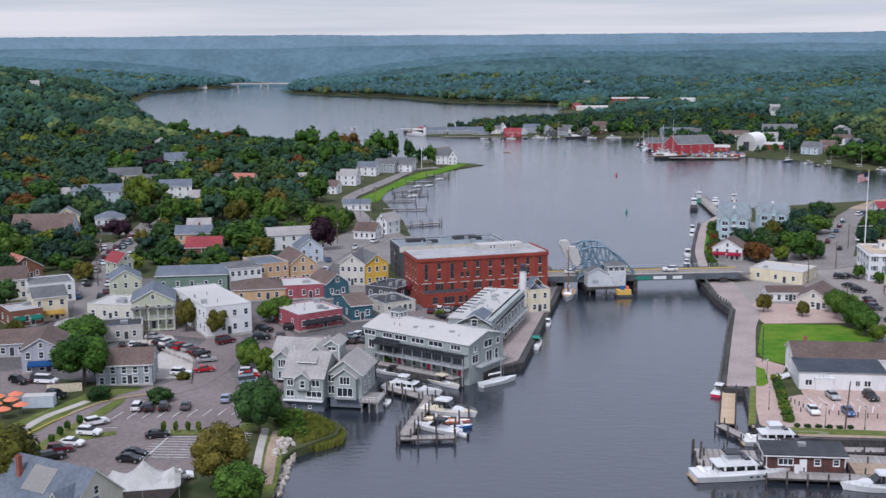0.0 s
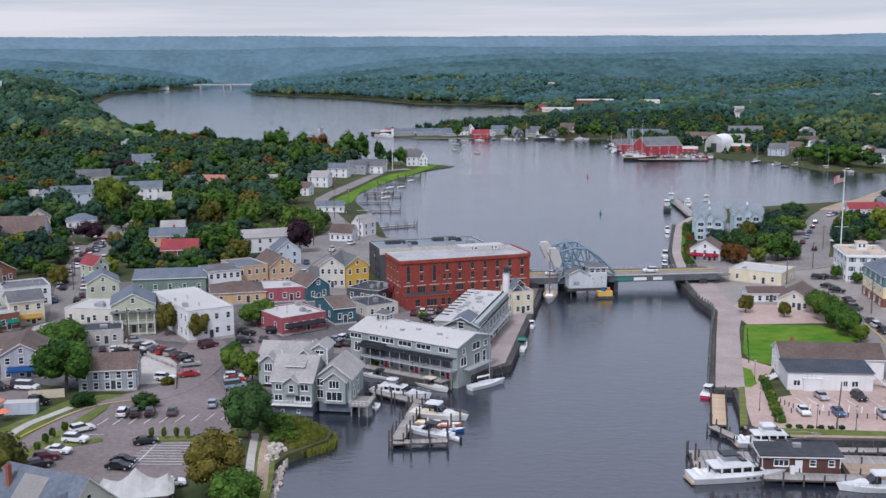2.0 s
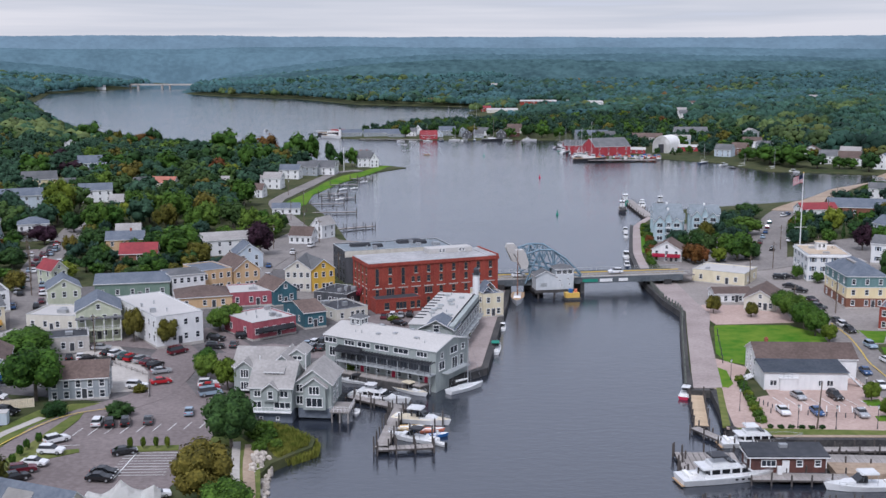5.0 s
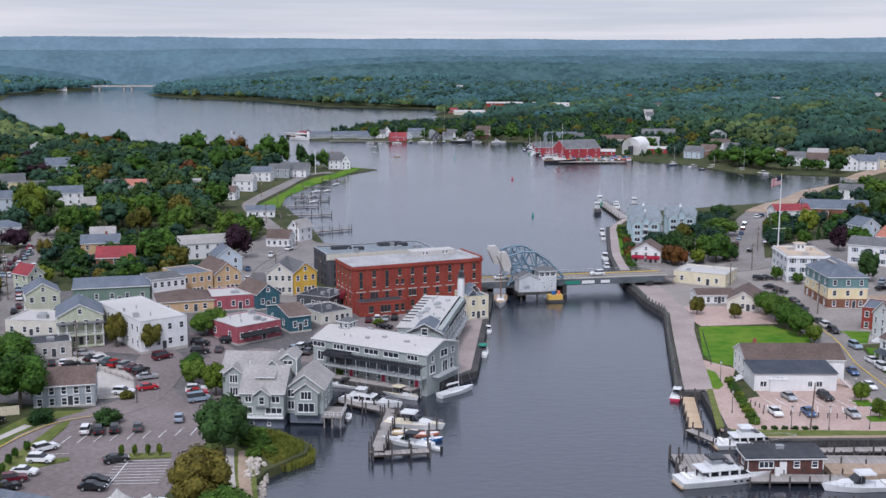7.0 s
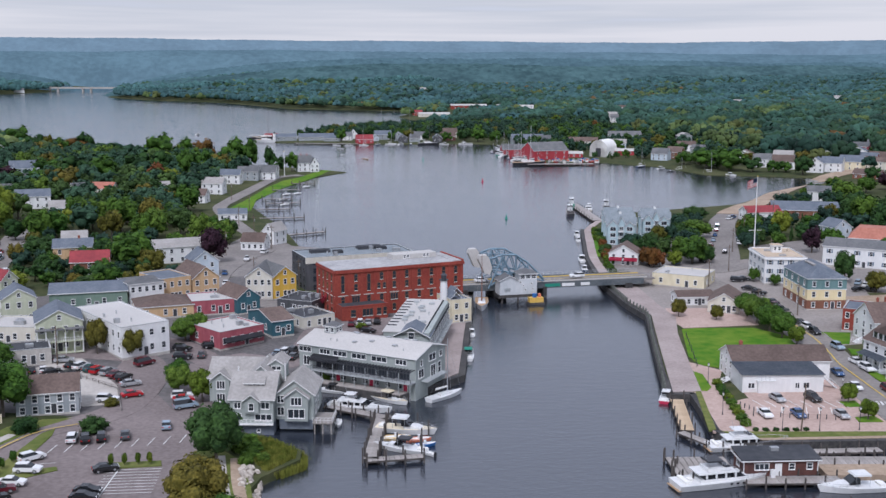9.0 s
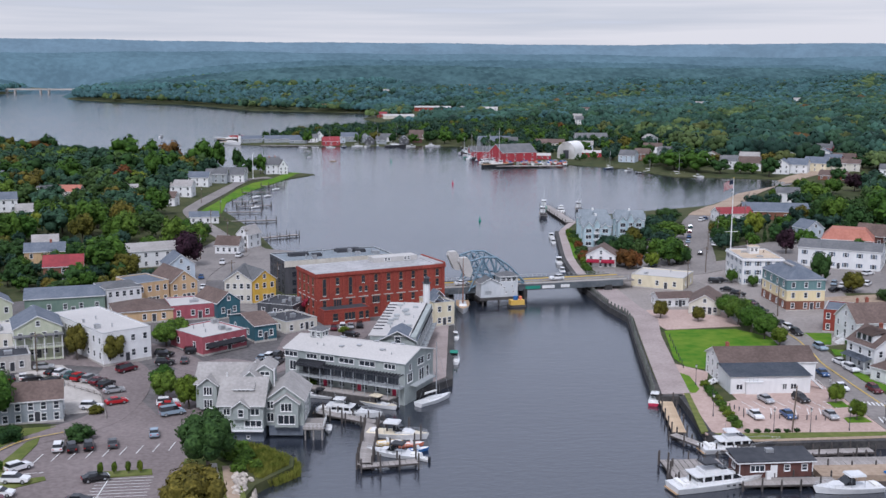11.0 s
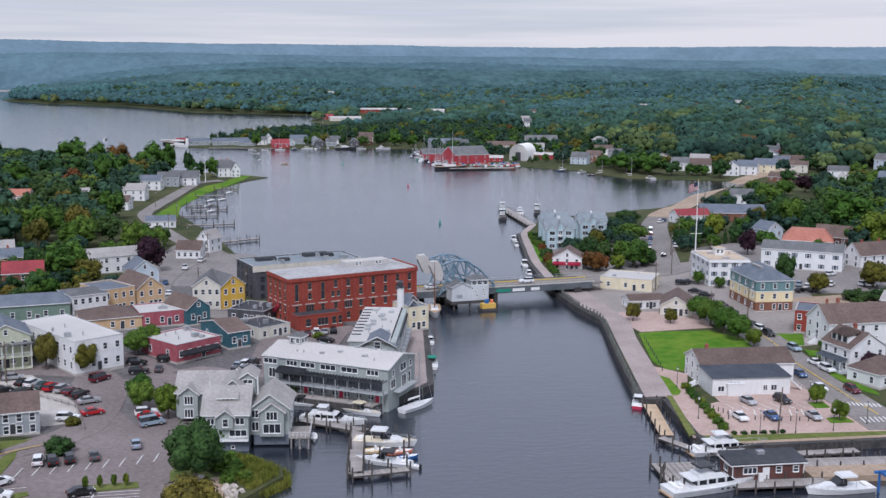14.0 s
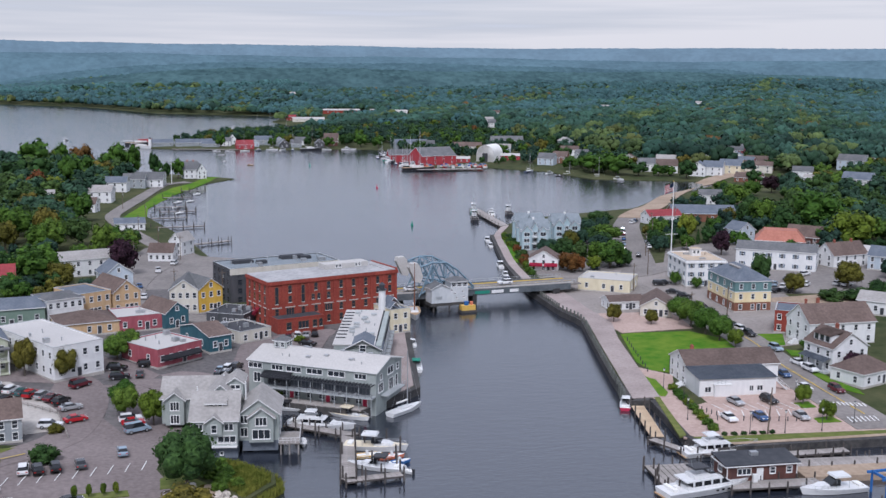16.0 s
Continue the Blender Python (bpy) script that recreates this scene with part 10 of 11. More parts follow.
rod(bm, (0, 0, -0.5), (0, 0, 7.0), 1.7, 1.2, 10)
part("tower", bm, M["trim"], ml)
bm = bmesh.new()
rod(bm, (0, 0, 7.0), (0, 0, 8.6), 0.9, 0.9, 8)
rod(bm, (0, 0, 8.6), (0, 0, 9.4), 1.1, 0.1, 8)
part("lantern", bm, M["darktrim"], ml)
for k_, x, y, h_, w_ in (("leaf", 46, 1060, 13, 0.95), ("dark", 80, 1090, 12, 1.0), ("leaf", 94, 1062, 9, 1.0), ("olive", 112, 1074, 11, 1.1), ("dark", 128, 1060, 10, 1.0), ("leaf", 146, 1048, 10, 1.2), ("dark", 164, 1052, 13, 1.3), ("leaf", 176, 1046, 13, 1.2), ("leaf", 190, 1030, 12, 1.2), ("dark", 206, 1000, 10, 1.2), ("dark", 210, 968, 10, 1.1), ("dark", 229, 838, 6, 1.0), ("dark", 246, 836, 6, 1.1), ("cone", 240, 834, 6, 0.9), ("leaf", 254, 838, 7, 1.1), ("dark", 206, 872, 11, 1.0), ("leaf", 216, 884, 10, 1.2), ("leaf", 262, 884, 11, 1.2)):
    tree(k_, x, y, h_, w_)
# craft crowding the museum and shipyard quays
fleet = random.Random(41)
for k in range(26):
    f = k / 26
    x, y = (176 - 8 * f + fleet.uniform(-9, 2), 810 + 200 * f) if k < 18 else (40 + 12 * (k - 18) + fleet.uniform(-3, 3), 1036 + fleet.uniform(-7, -2) - (8 if k < 21 else 0))
    turn_ = fleet.choice((-8, 52, 80, 172))
    if sd_poly(np.array([x]), np.array([y]), EAST)[0] > -1.5:
        x -= 8
    kind_ = fleet.random()
    if kind_ < 0.36:
        sailboat(x, y, turn_, fleet.uniform(8, 12), "moored sailing boat with bare mast at the museum", fleet.uniform(11, 17), fleet.choice(("gel", "hullblue", "hullgreen")))
    elif kind_ < 0.75:
        cruiser(x, y, turn_, fleet.uniform(7, 10), "white motor boat moored at the museum", "gel", "gel", fleet.choice(("gel", "hullblue", "gel")))
    else:
        workboat(x, y, turn_, fleet.uniform(9, 13), "dark-hulled work boat moored at the museum", fleet.choice(("hullblack", "hullgreen")), 9.0)


# ---- homes in the eastern woods ----
house("grey shingled house with a pale roof among trees", 343.5, 944.3, 0, 11.4, 9.7, 6.5, "gable", 3.1, "grey", "rlight", ridge="y", bays=(2, 1))
FAR_HOUSES.append((338, 930, 9))
FAR_HOUSES.append((344, 944, 9))
house("grey shingled house with a grey roof among trees", 314.5, 839.1, -40, 10.1, 9.9, 5.6, "gable", 2.7, "grey", "rgrey", ridge="x", bays=(2, 1))
FAR_HOUSES.append((310, 825, 9))
FAR_HOUSES.append((314, 839, 9))
house("pale blue house with a slate roof among trees", 375.7, 923.4, -13, 15.0, 9.5, 6.3, "gable", 3.2, "ltblue", "rslate", ridge="x", bays=(2, 1))
FAR_HOUSES.append((370, 909, 9))
FAR_HOUSES.append((376, 923, 9))
house("white clapboard house with a brown roof among trees", 331.5, 789.4, -33, 13.2, 9.9, 5.0, "gable", 3.3, "white", "rbrown", ridge="y", bays=(2, 1))
FAR_HOUSES.append((327, 775, 9))
FAR_HOUSES.append((332, 789, 9))
house("white clapboard house with a grey roof among trees", 329.7, 754.4, -11, 10.8, 9.5, 5.6, "gable", 2.8, "white", "rgrey", ridge="x", bays=(2, 1))
FAR_HOUSES.append((325, 740, 9))
FAR_HOUSES.append((330, 754, 9))
house("white clapboard house with a pale roof among trees", 346.7, 757.7, -36, 13.9, 8.4, 6.5, "gable", 3.5, "white", "rlight", ridge="x", bays=(2, 1))
FAR_HOUSES.append((341, 744, 9))
FAR_HOUSES.append((347, 758, 9))
house("white clapboard house with a grey roof among trees", 376.3, 753.9, -5, 14.1, 8.4, 6.4, "gable", 3.5, "white", "rgrey", ridge="y", bays=(2, 1))
FAR_HOUSES.append((371, 740, 9))
FAR_HOUSES.append((376, 754, 9))
house("white clapboard house with a brown roof among trees", 400.7, 775.4, -12, 12.5, 8.6, 5.7, "gable", 2.9, "white", "rbrown", ridge="y", bays=(2, 1))
FAR_HOUSES.append((395, 761, 9))
FAR_HOUSES.append((401, 775, 9))
house("white clapboard house with a slate roof among trees", 417.6, 778.7, -40, 12.5, 9.1, 6.1, "gable", 2.8, "white", "rslate", ridge="y", bays=(2, 1))
FAR_HOUSES.append((411, 765, 9))
FAR_HOUSES.append((418, 779, 9))
house("pale yellow house with a grey roof among trees", 461.0, 828.7, -29, 13.3, 9.3, 6.3, "gable", 2.9, "pale_yellow", "rgrey", ridge="x", bays=(2, 1))
FAR_HOUSES.append((454, 815, 9))
FAR_HOUSES.append((461, 829, 9))
house("beige house with a slate roof among trees", 413.6, 915.4, -30, 10.3, 9.6, 6.2, "gable", 3.0, "beige", "rslate", ridge="x", bays=(2, 1))
FAR_HOUSES.append((407, 901, 9))
FAR_HOUSES.append((414, 915, 9))
house("white clapboard house with a grey roof among trees", 431.4, 1011.0, -14, 14.6, 8.3, 6.1, "gable", 2.6, "white", "rgrey", ridge="x", bays=(2, 1))
FAR_HOUSES.append((425, 997, 9))
FAR_HOUSES.append((431, 1011, 9))
house("pale yellow house with a pale roof among trees", 473.4, 786.3, -25, 14.7, 8.5, 5.8, "gable", 3.0, "pale_yellow", "rlight", ridge="y", bays=(2, 1))
FAR_HOUSES.append((466, 772, 9))
FAR_HOUSES.append((473, 786, 9))
house("white clapboard house with a pale roof among trees", 547.0, 870.4, -22, 10.3, 8.5, 5.4, "gable", 3.0, "white", "rlight", ridge="x", bays=(2, 1))
FAR_HOUSES.append((539, 856, 9))
FAR_HOUSES.append((547, 870, 9))
house("grey shingled house with a pale roof among trees", 514.9, 883.4, -19, 13.2, 8.3, 5.2, "gable", 3.3, "grey", "rlight", ridge="x", bays=(2, 1))
FAR_HOUSES.append((507, 869, 9))
FAR_HOUSES.append((515, 883, 9))
house("white clapboard house with a brown roof among trees", 477.2, 901.7, -7, 14.6, 9.0, 6.4, "gable", 3.5, "white", "rbrown", ridge="x", bays=(2, 1))
FAR_HOUSES.append((470, 888, 9))
FAR_HOUSES.append((477, 902, 9))
house("pale yellow house with a slate roof among trees", 571.9, 864.2, -2, 13.9, 9.0, 6.4, "gable", 3.1, "pale_yellow", "rslate", ridge="y", bays=(2, 1))
FAR_HOUSES.append((563, 850, 9))
FAR_HOUSES.append((572, 864, 9))
house("grey shingled house with a grey roof among trees", 549.4, 802.4, -32, 13.8, 8.0, 6.0, "gable", 3.6, "grey", "rgrey", ridge="y", bays=(2, 1))
FAR_HOUSES.append((541, 788, 9))
FAR_HOUSES.append((549, 802, 9))
house("white clapboard house with a brown roof among trees", 483.1, 697.9, -25, 14.3, 9.2, 5.4, "gable", 3.0, "white", "rbrown", ridge="y", bays=(2, 1))
FAR_HOUSES.append((476, 684, 9))
FAR_HOUSES.append((483, 698, 9))
house("grey shingled house with a slate roof among trees", 467.5, 930.3, -34, 12.0, 8.4, 6.0, "gable", 3.4, "grey", "rslate", ridge="x", bays=(2, 1))
FAR_HOUSES.append((460, 916, 9))
FAR_HOUSES.append((467, 930, 9))
house("white clapboard house with a grey roof among trees", 438.0, 1079.0, -32, 11.5, 9.9, 5.6, "gable", 3.5, "white", "rgrey", ridge="y", bays=(2, 1))
FAR_HOUSES.append((431, 1065, 9))
FAR_HOUSES.append((438, 1079, 9))
house("grey shingled house with a slate roof among trees", 494.6, 1019.0, -16, 11.0, 9.5, 6.1, "gable", 3.2, "grey", "rslate", ridge="x", bays=(2, 1))
FAR_HOUSES.append((487, 1005, 9))
FAR_HOUSES.append((495, 1019, 9))
house("white clapboard house with a grey roof among trees", 561.4, 986.0, -11, 14.3, 8.8, 5.9, "gable", 3.5, "white", "rgrey", ridge="y", bays=(2, 1))
FAR_HOUSES.append((553, 972, 9))
FAR_HOUSES.append((561, 986, 9))
house("pale blue house with a brown roof among trees", 649.7, 1009.7, -38, 11.2, 8.3, 6.1, "gable", 3.6, "ltblue", "rbrown", ridge="y", bays=(2, 1))
FAR_HOUSES.append((640, 996, 9))
FAR_HOUSES.append((650, 1010, 9))
house("faded red house with a grey roof among trees", 684.0, 1000.2, -6, 13.0, 9.0, 6.1, "gable", 3.6, "crimson", "rgrey", ridge="x", bays=(2, 1))
FAR_HOUSES.append((674, 986, 9))
FAR_HOUSES.append((684, 1000, 9))
house("beige house with a brown roof among trees", 399.0, 709.7, -36, 13.1, 8.7, 5.3, "gable", 2.7, "beige", "rbrown", ridge="x", bays=(2, 1))
FAR_HOUSES.append((393, 696, 9))
FAR_HOUSES.append((399, 710, 9))
house("white clapboard house with a grey roof among trees", 394.6, 655.3, -36, 13.1, 9.6, 6.5, "gable", 3.1, "white", "rgrey", ridge="x", bays=(2, 1))
FAR_HOUSES.append((389, 641, 9))
FAR_HOUSES.append((395, 655, 9))
house("white clapboard house with a pale roof among trees", 377.1, 578.2, -7, 12.6, 9.8, 5.1, "gable", 2.6, "white", "rlight", ridge="y", bays=(2, 1))
FAR_HOUSES.append((371, 564, 9))
FAR_HOUSES.append((377, 578, 9))


# ---- single trees and shrubs ----
tree("leaf", -78.8, 231.9, 12.0, 1.15)
tree("dark", -35.5, 201.8, 11.0, 1.00)
tree("olive", -37.3, 173.7, 11.5, 1.00)
tree("leaf", -32.6, 165.0, 8.0, 1.20)
tree("bright", -39.9, 238.4, 7.5, 0.95)
tree("leaf", -45.6, 247.8, 7.0, 0.90)
tree("leaf", -46.8, 288.5, 6.5, 1.20)
tree("leaf", -44.3, 292.8, 6.5, 1.10)
tree("olive", -67.0, 277.9, 9.0, 0.60)
tree("olive", -58.1, 273.4, 8.0, 0.80)
tree("leaf", -45.4, 245.8, 6.5, 1.00)
bush(-59.3, 221.1, 3.5, "dark", 1.50)
bush(-72.6, 221.8, 3.2, "dark", 1.50)
bush(-58.4, 237.5, 2.0, "olive", 1.60)
bush(-13.0, 252.0, 2.0, "leaf", 1.40)
bush(-8.4, 252.8, 1.8, "leaf", 1.30)
bush(-1.1, 297.4, 2.0, "bright", 1.40)
tree("olive", -72.1, 169.5, 12.0, 1.10)
tree("leaf", 108.8, 289.9, 8.0, 1.15)
tree("leaf", 108.4, 281.2, 7.5, 1.15)
tree("leaf", 107.9, 272.8, 7.0, 1.15)
tree("bright", 108.2, 265.3, 5.0, 1.15)
tree("leaf", 109.8, 298.3, 7.0, 1.15)
tree("olive", 90.1, 300.9, 5.5, 1.00)
tree("olive", 99.2, 295.4, 4.5, 1.00)
tree("rust", 109.5, 377.9, 7.5, 1.10)
tree("leaf", 128.0, 385.9, 8.0, 1.10)
tree("dark", 121.1, 396.5, 8.0, 1.00)
tree("leaf", 127.1, 395.0, 8.5, 1.00)
tree("dark", 113.6, 403.8, 7.0, 1.00)
tree("dark", 131.9, 381.1, 7.0, 1.00)
tree("bright", 118.5, 379.0, 6.0, 1.00)
tree("dark", 160.2, 335.2, 11.0, 0.75)
tree("leaf", 136.9, 336.9, 4.0, 1.20)
tree("leaf", 133.2, 344.6, 5.0, 1.00)
tree("bright", 95.8, 217.5, 4.5, 1.00)
tree("bright", 93.8, 206.3, 4.5, 1.00)
tree("olive", 161.5, 318.6, 7.0, 1.00)
tree("olive", 182.4, 319.7, 9.0, 1.20)
bush(166.1, 305.9, 4.0, "dark", 2.00)
bush(175.0, 304.0, 4.0, "dark", 2.50)
tree("dark", 175.4, 295.1, 8.0, 1.00)
tree("leaf", 122.9, 255.4, 3.5, 1.20)
tree("purple", 121.6, 234.5, 5.5, 1.10)
tree("purple", -44.8, 403.8, 13.0, 0.90)
tree("olive", -64.1, 379.6, 9.0, 1.10)
tree("bright", -135.2, 477.8, 14.0, 1.00)
bush(-31.9, 207.1, 2.5, "leaf", 1.40)
bush(-29.6, 202.7, 2.2, "leaf", 1.40)
bush(-30.3, 199.5, 2.0, "leaf", 1.40)
bush(-29.0, 206.0, 2.5, "leaf", 1.40)
bush(-27.2, 201.0, 1.8, "leaf", 1.40)
bush(-30.5, 209.4, 3.0, "leaf", 1.40)
tree("leaf", -97.9, 394.1, 5.0, 1.10)
tree("dark", -97.6, 382.6, 3.5, 1.10)
tree("dark", -92.8, 378.2, 3.5, 1.10)
tree("dark", -100.3, 378.2, 3.5, 1.10)
tree("leaf", -60.1, 419.9, 9.0, 1.10)
tree("leaf", -73.4, 360.2, 6.0, 1.10)
tree("leaf", -77.9, 355.3, 5.0, 1.10)
tree("olive", -84.8, 355.7, 5.0, 1.10)
tree("leaf", -43.8, 448.5, 9.0, 1.10)
tree("dark", -41.0, 464.1, 9.0, 1.10)
tree("leaf", -49.1, 463.7, 10.0, 1.10)
tree("leaf", -70.5, 462.4, 13.0, 1.10)
tree("dark", -61.4, 476.1, 12.0, 1.10)
tree("dark", -143.6, 573.2, 13.0, 1.10)
tree("leaf", -108.6, 459.2, 12.0, 1.10)
tree("dark", -123.2, 455.7, 9.0, 1.10)
tree("leaf", -142.3, 359.9, 12.0, 1.10)
tree("dark", -133.3, 350.8, 8.0, 1.10)
tree("olive", -111.8, 335.2, 7.0, 1.10)
tree("dark", -136.5, 333.2, 10.0, 1.10)
tree("leaf", -155.6, 379.3, 13.0, 1.10)
tree("rust", -180.5, 466.7, 13.0, 1.10)
bush(73.6, 234.8, 1.6, "bright", 1.50)
bush(72.8, 230.9, 1.6, "leaf", 1.50)
bush(72.1, 227.2, 1.6, "leaf", 1.50)
bush(71.3, 223.5, 1.6, "bright", 1.50)
bush(70.6, 220.0, 1.6, "leaf", 1.50)
bush(69.9, 216.6, 1.6, "leaf", 1.50)
bush(69.2, 213.3, 1.6, "bright", 1.50)
bush(68.5, 210.1, 1.6, "leaf", 1.50)
bush(67.9, 206.9, 1.6, "leaf", 1.50)
bush(68.3, 203.4, 0.8, "dark", 1.60)
bush(70.3, 203.1, 0.8, "dark", 1.60)
bush(72.3, 202.9, 0.8, "dark", 1.60)
bush(74.3, 202.6, 0.8, "dark", 1.60)
bush(76.2, 202.3, 0.8, "dark", 1.60)
bush(78.2, 202.1, 0.8, "dark", 1.60)
tree("bright", -53.7, 201.0, 2.6, 0.50)
tree("bright", -51.4, 201.1, 2.6, 0.50)
tree("bright", -49.1, 201.2, 2.6, 0.50)
tree("bright", -47.1, 201.3, 2.6, 0.50)
tree("leaf", -72.9, 187.5, 2.4, 0.60)
tree("leaf", -72.4, 193.3, 2.4, 0.60)
tree("leaf", -72.4, 197.8, 2.4, 0.60)
tree("leaf", -72.1, 201.1, 2.4, 0.60)
tree("leaf", -70.9, 204.6, 2.4, 0.60)
garden = random.Random(17)
for k in range(22):
    f = k / 21
    x, y = 96.5 + 19.5 * f + garden.uniform(-1.0, 2.0), 386 + 82 * f
    bush(x, y, garden.uniform(1.4, 3.4), garden.choice(("leaf", "dark", "leaf", "rust", "bright")), 1.3, "garden shrub beside the quay walk")
bush(94.7, 382.1, 2.2, "leaf", 1.30)
bush(100.8, 405.5, 2.2, "leaf", 1.30)
bush(109.2, 439.1, 2.2, "leaf", 1.30)
bush(93.7, 375.5, 2.2, "leaf", 1.30)


# ---- woods ----
def free_spot(x, y, r, built):
    return all((x - a) ** 2 + (y - b2) ** 2 > (r + c) ** 2 for a, b2, c in built)


BUILT += TAKEN + [(12, 320, 22), (-5, 247, 16), (8, 280, 16), (-27, 229, 12), (89, 240, 12)]
WOOD = random.Random(11)


def scatter(zone, spacing, kinds, hmin, hmax, group, margin=2.0, far=335):
    """Trees at uneven spacing within an outline, clear of houses, roads and lawns."""
    o = np.array(zone, float)
    g = grid_points(o[:, 0].min(), o[:, 0].max(), o[:, 1].min(), o[:, 1].max(), spacing)
    g = g + np.array([[WOOD.uniform(-0.42, 0.42) * spacing, WOOD.uniform(-0.42, 0.42) * spacing] for _ in range(len(g))])
    ok = sd_poly(g[:, 0], g[:, 1], zone) > 0
    ok &= np.maximum(sd_poly(g[:, 0], g[:, 1], WEST), sd_poly(g[:, 0], g[:, 1], EAST)) > 6
    for s in SHEETS:
        ok &= sd_poly(g[:, 0], g[:, 1], s) < -margin
    g = g[ok]
    zs = ground_z(g[:, 0], g[:, 1]) if len(g) else []
    rows = []
    for (x, y), z in zip(g.tolist(), list(zs)):
        if free_spot(x, y, margin, BUILT):
            k, h, wd = WOOD.choice(kinds), WOOD.uniform(hmin, hmax), WOOD.uniform(0.95, 1.25)
            if y < far:
                tree(k, x, y, h, wd, z=z, group=group)
            else:
                rows.append((k, x, y, z, h, wd))
    if rows:
        grove("grove", rows, "dense green broadleaf grove with a few autumn tints")


MIX = ["leaf"] * 4 + ["dark"] * 12 + ["hill"] * 18 + ["olive"]
MIX2 = MIX + MIX + MIX + ["rust", "olive", "bright"]
WEST_WOOD = [(-66, 455), (-50, 500), (-62, 560), (-66, 600), (-58, 640), (-45, 690), (-35, 760), (-60, 850), (-330, 850), (-330, 455), (-210, 440)]
scatter(WEST_WOOD, 12.0, MIX2 + ["hill"] * 40, 8.5, 13.5, "trees on the west bank", 4.0)
scatter([(-130, 350), (-150, 345), (-300, 330), (-320, 455), (-132, 455), (-130, 400)], 12, MIX2, 7, 11, "trees above the street", 3.5)
scatter([(-122, 240), (-120, 300), (-150, 340), (-260, 330), (-240, 170), (-140, 170)], 15, MIX2, 8, 13, "trees above the street", far=250)
scatter([(-114, 352), (-96, 350), (-60, 348), (-54, 366), (-64, 398), (-70, 450), (-116, 450), (-113, 400)], 7.5, MIX2 + ["bright", "leaf", "leaf"], 4.0, 7.5, "garden trees by the street", 1.6, far=0)
scatter([(-130, 345), (-121, 350), (-124, 400), (-128, 455), (-150, 450), (-160, 380), (-150, 348)], 8.0, MIX2 + ["bright", "olive"], 4.5, 8.0, "garden trees by the street", 1.6, far=0)
scatter([(240, 345), (250, 400), (266, 470), (305, 535), (340, 600), (385, 650), (520, 690), (600, 640), (520, 420), (320, 300)], 12.5, MIX2, 9, 14, "trees on the east bank", 3.5, far=360)
scatter([(112, 402), (118, 455), (165, 466), (178, 425), (150, 395)], 10, MIX, 6, 9, "trees on the east bank", 1.0, far=600)
scatter([(165, 410), (190, 470), (250, 550), (300, 600), (262, 470), (250, 400), (240, 345), (190, 380)], 12.5, MIX2, 6, 10, "trees on the east bank", 3.0, far=360)
scatter([(165, 330), (150, 300), (150, 260), (190, 230), (260, 330), (240, 345)], 17, MIX2, 6, 10, "trees behind the east street", far=250)
scatter([(185, 850), (205, 1025), (60, 1066), (0, 1092), (60, 1230), (170, 1310), (190, 1345), (350, 1345), (350, 960), (420, 900), (300, 730), (275, 790), (235, 880)], 13, MIX2, 7, 12, "trees round the museum", 5.0)


scatter([(256, 806), (275, 790), (300, 735), (340, 702), (430, 735), (445, 800), (350, 890), (290, 860)], 11, MIX2, 6.5, 10.5, "trees round the cove", 3.5)
grove("grove", FAR_TREES, "far waterside broadleaf trees in green and rust")


# far woods: canopies joined into one sheet of crowns
def canopy_template(sub):
    """One crown: several overlapping lumps, without the faces that lie inside or underneath."""
    rng = np.random.default_rng(5)
    lumps = [(0.0, 0.0, 0.25, 0.62)] + [(0.62 * math.cos(a), 0.62 * math.sin(a), z, 0.47) for a, z in ((0.3, 0.0), (1.6, 0.15), (2.8, -0.05), (4.0, 0.2), (5.2, 0.0))]
    if sub == 3:
        lumps = [(0.0, 0.0, 0.1, 0.62)] + [(0.68 * math.sqrt(1 - q * q) * math.cos(2.4 * k), 0.68 * math.sqrt(1 - q * q) * math.sin(2.4 * k), 0.1 + 0.62 * q, 0.36) for k, q in enumerate(np.linspace(-0.35, 0.95, 13))]
    elif sub == 1:
        lumps = lumps[:3]
    bm = bmesh.new()
    bmesh.ops.create_icosphere(bm, subdivisions=1, radius=1.0)
    v0 = np.array([p.co[:] for p in bm.verts])
    f0 = np.array([[p.index for p in q.verts] for q in bm.faces])
    bm.free()
    V, F, base = [], [], 0
    for k, (x, y, z, r) in enumerate(lumps):
        v = v0 * r * rng.uniform(0.85, 1.15, (len(v0), 1)) + (x, y, z)
        mid = v[f0].mean(1)
        keep = mid[:, 2] > -0.25
        for n, (a, b2, c, q) in enumerate(lumps):
            if n != k:
                keep &= np.linalg.norm(mid - (a, b2, c), axis=1) > q * 0.86
        V.append(v)
        F.append(f0[keep] + base)
        base += len(v)
    V, F = np.concatenate(V), np.concatenate(F)
    used = np.unique(F)
    place = np.zeros(len(V), int)
    place[used] = np.arange(len(used))
    return V[used], place[F]


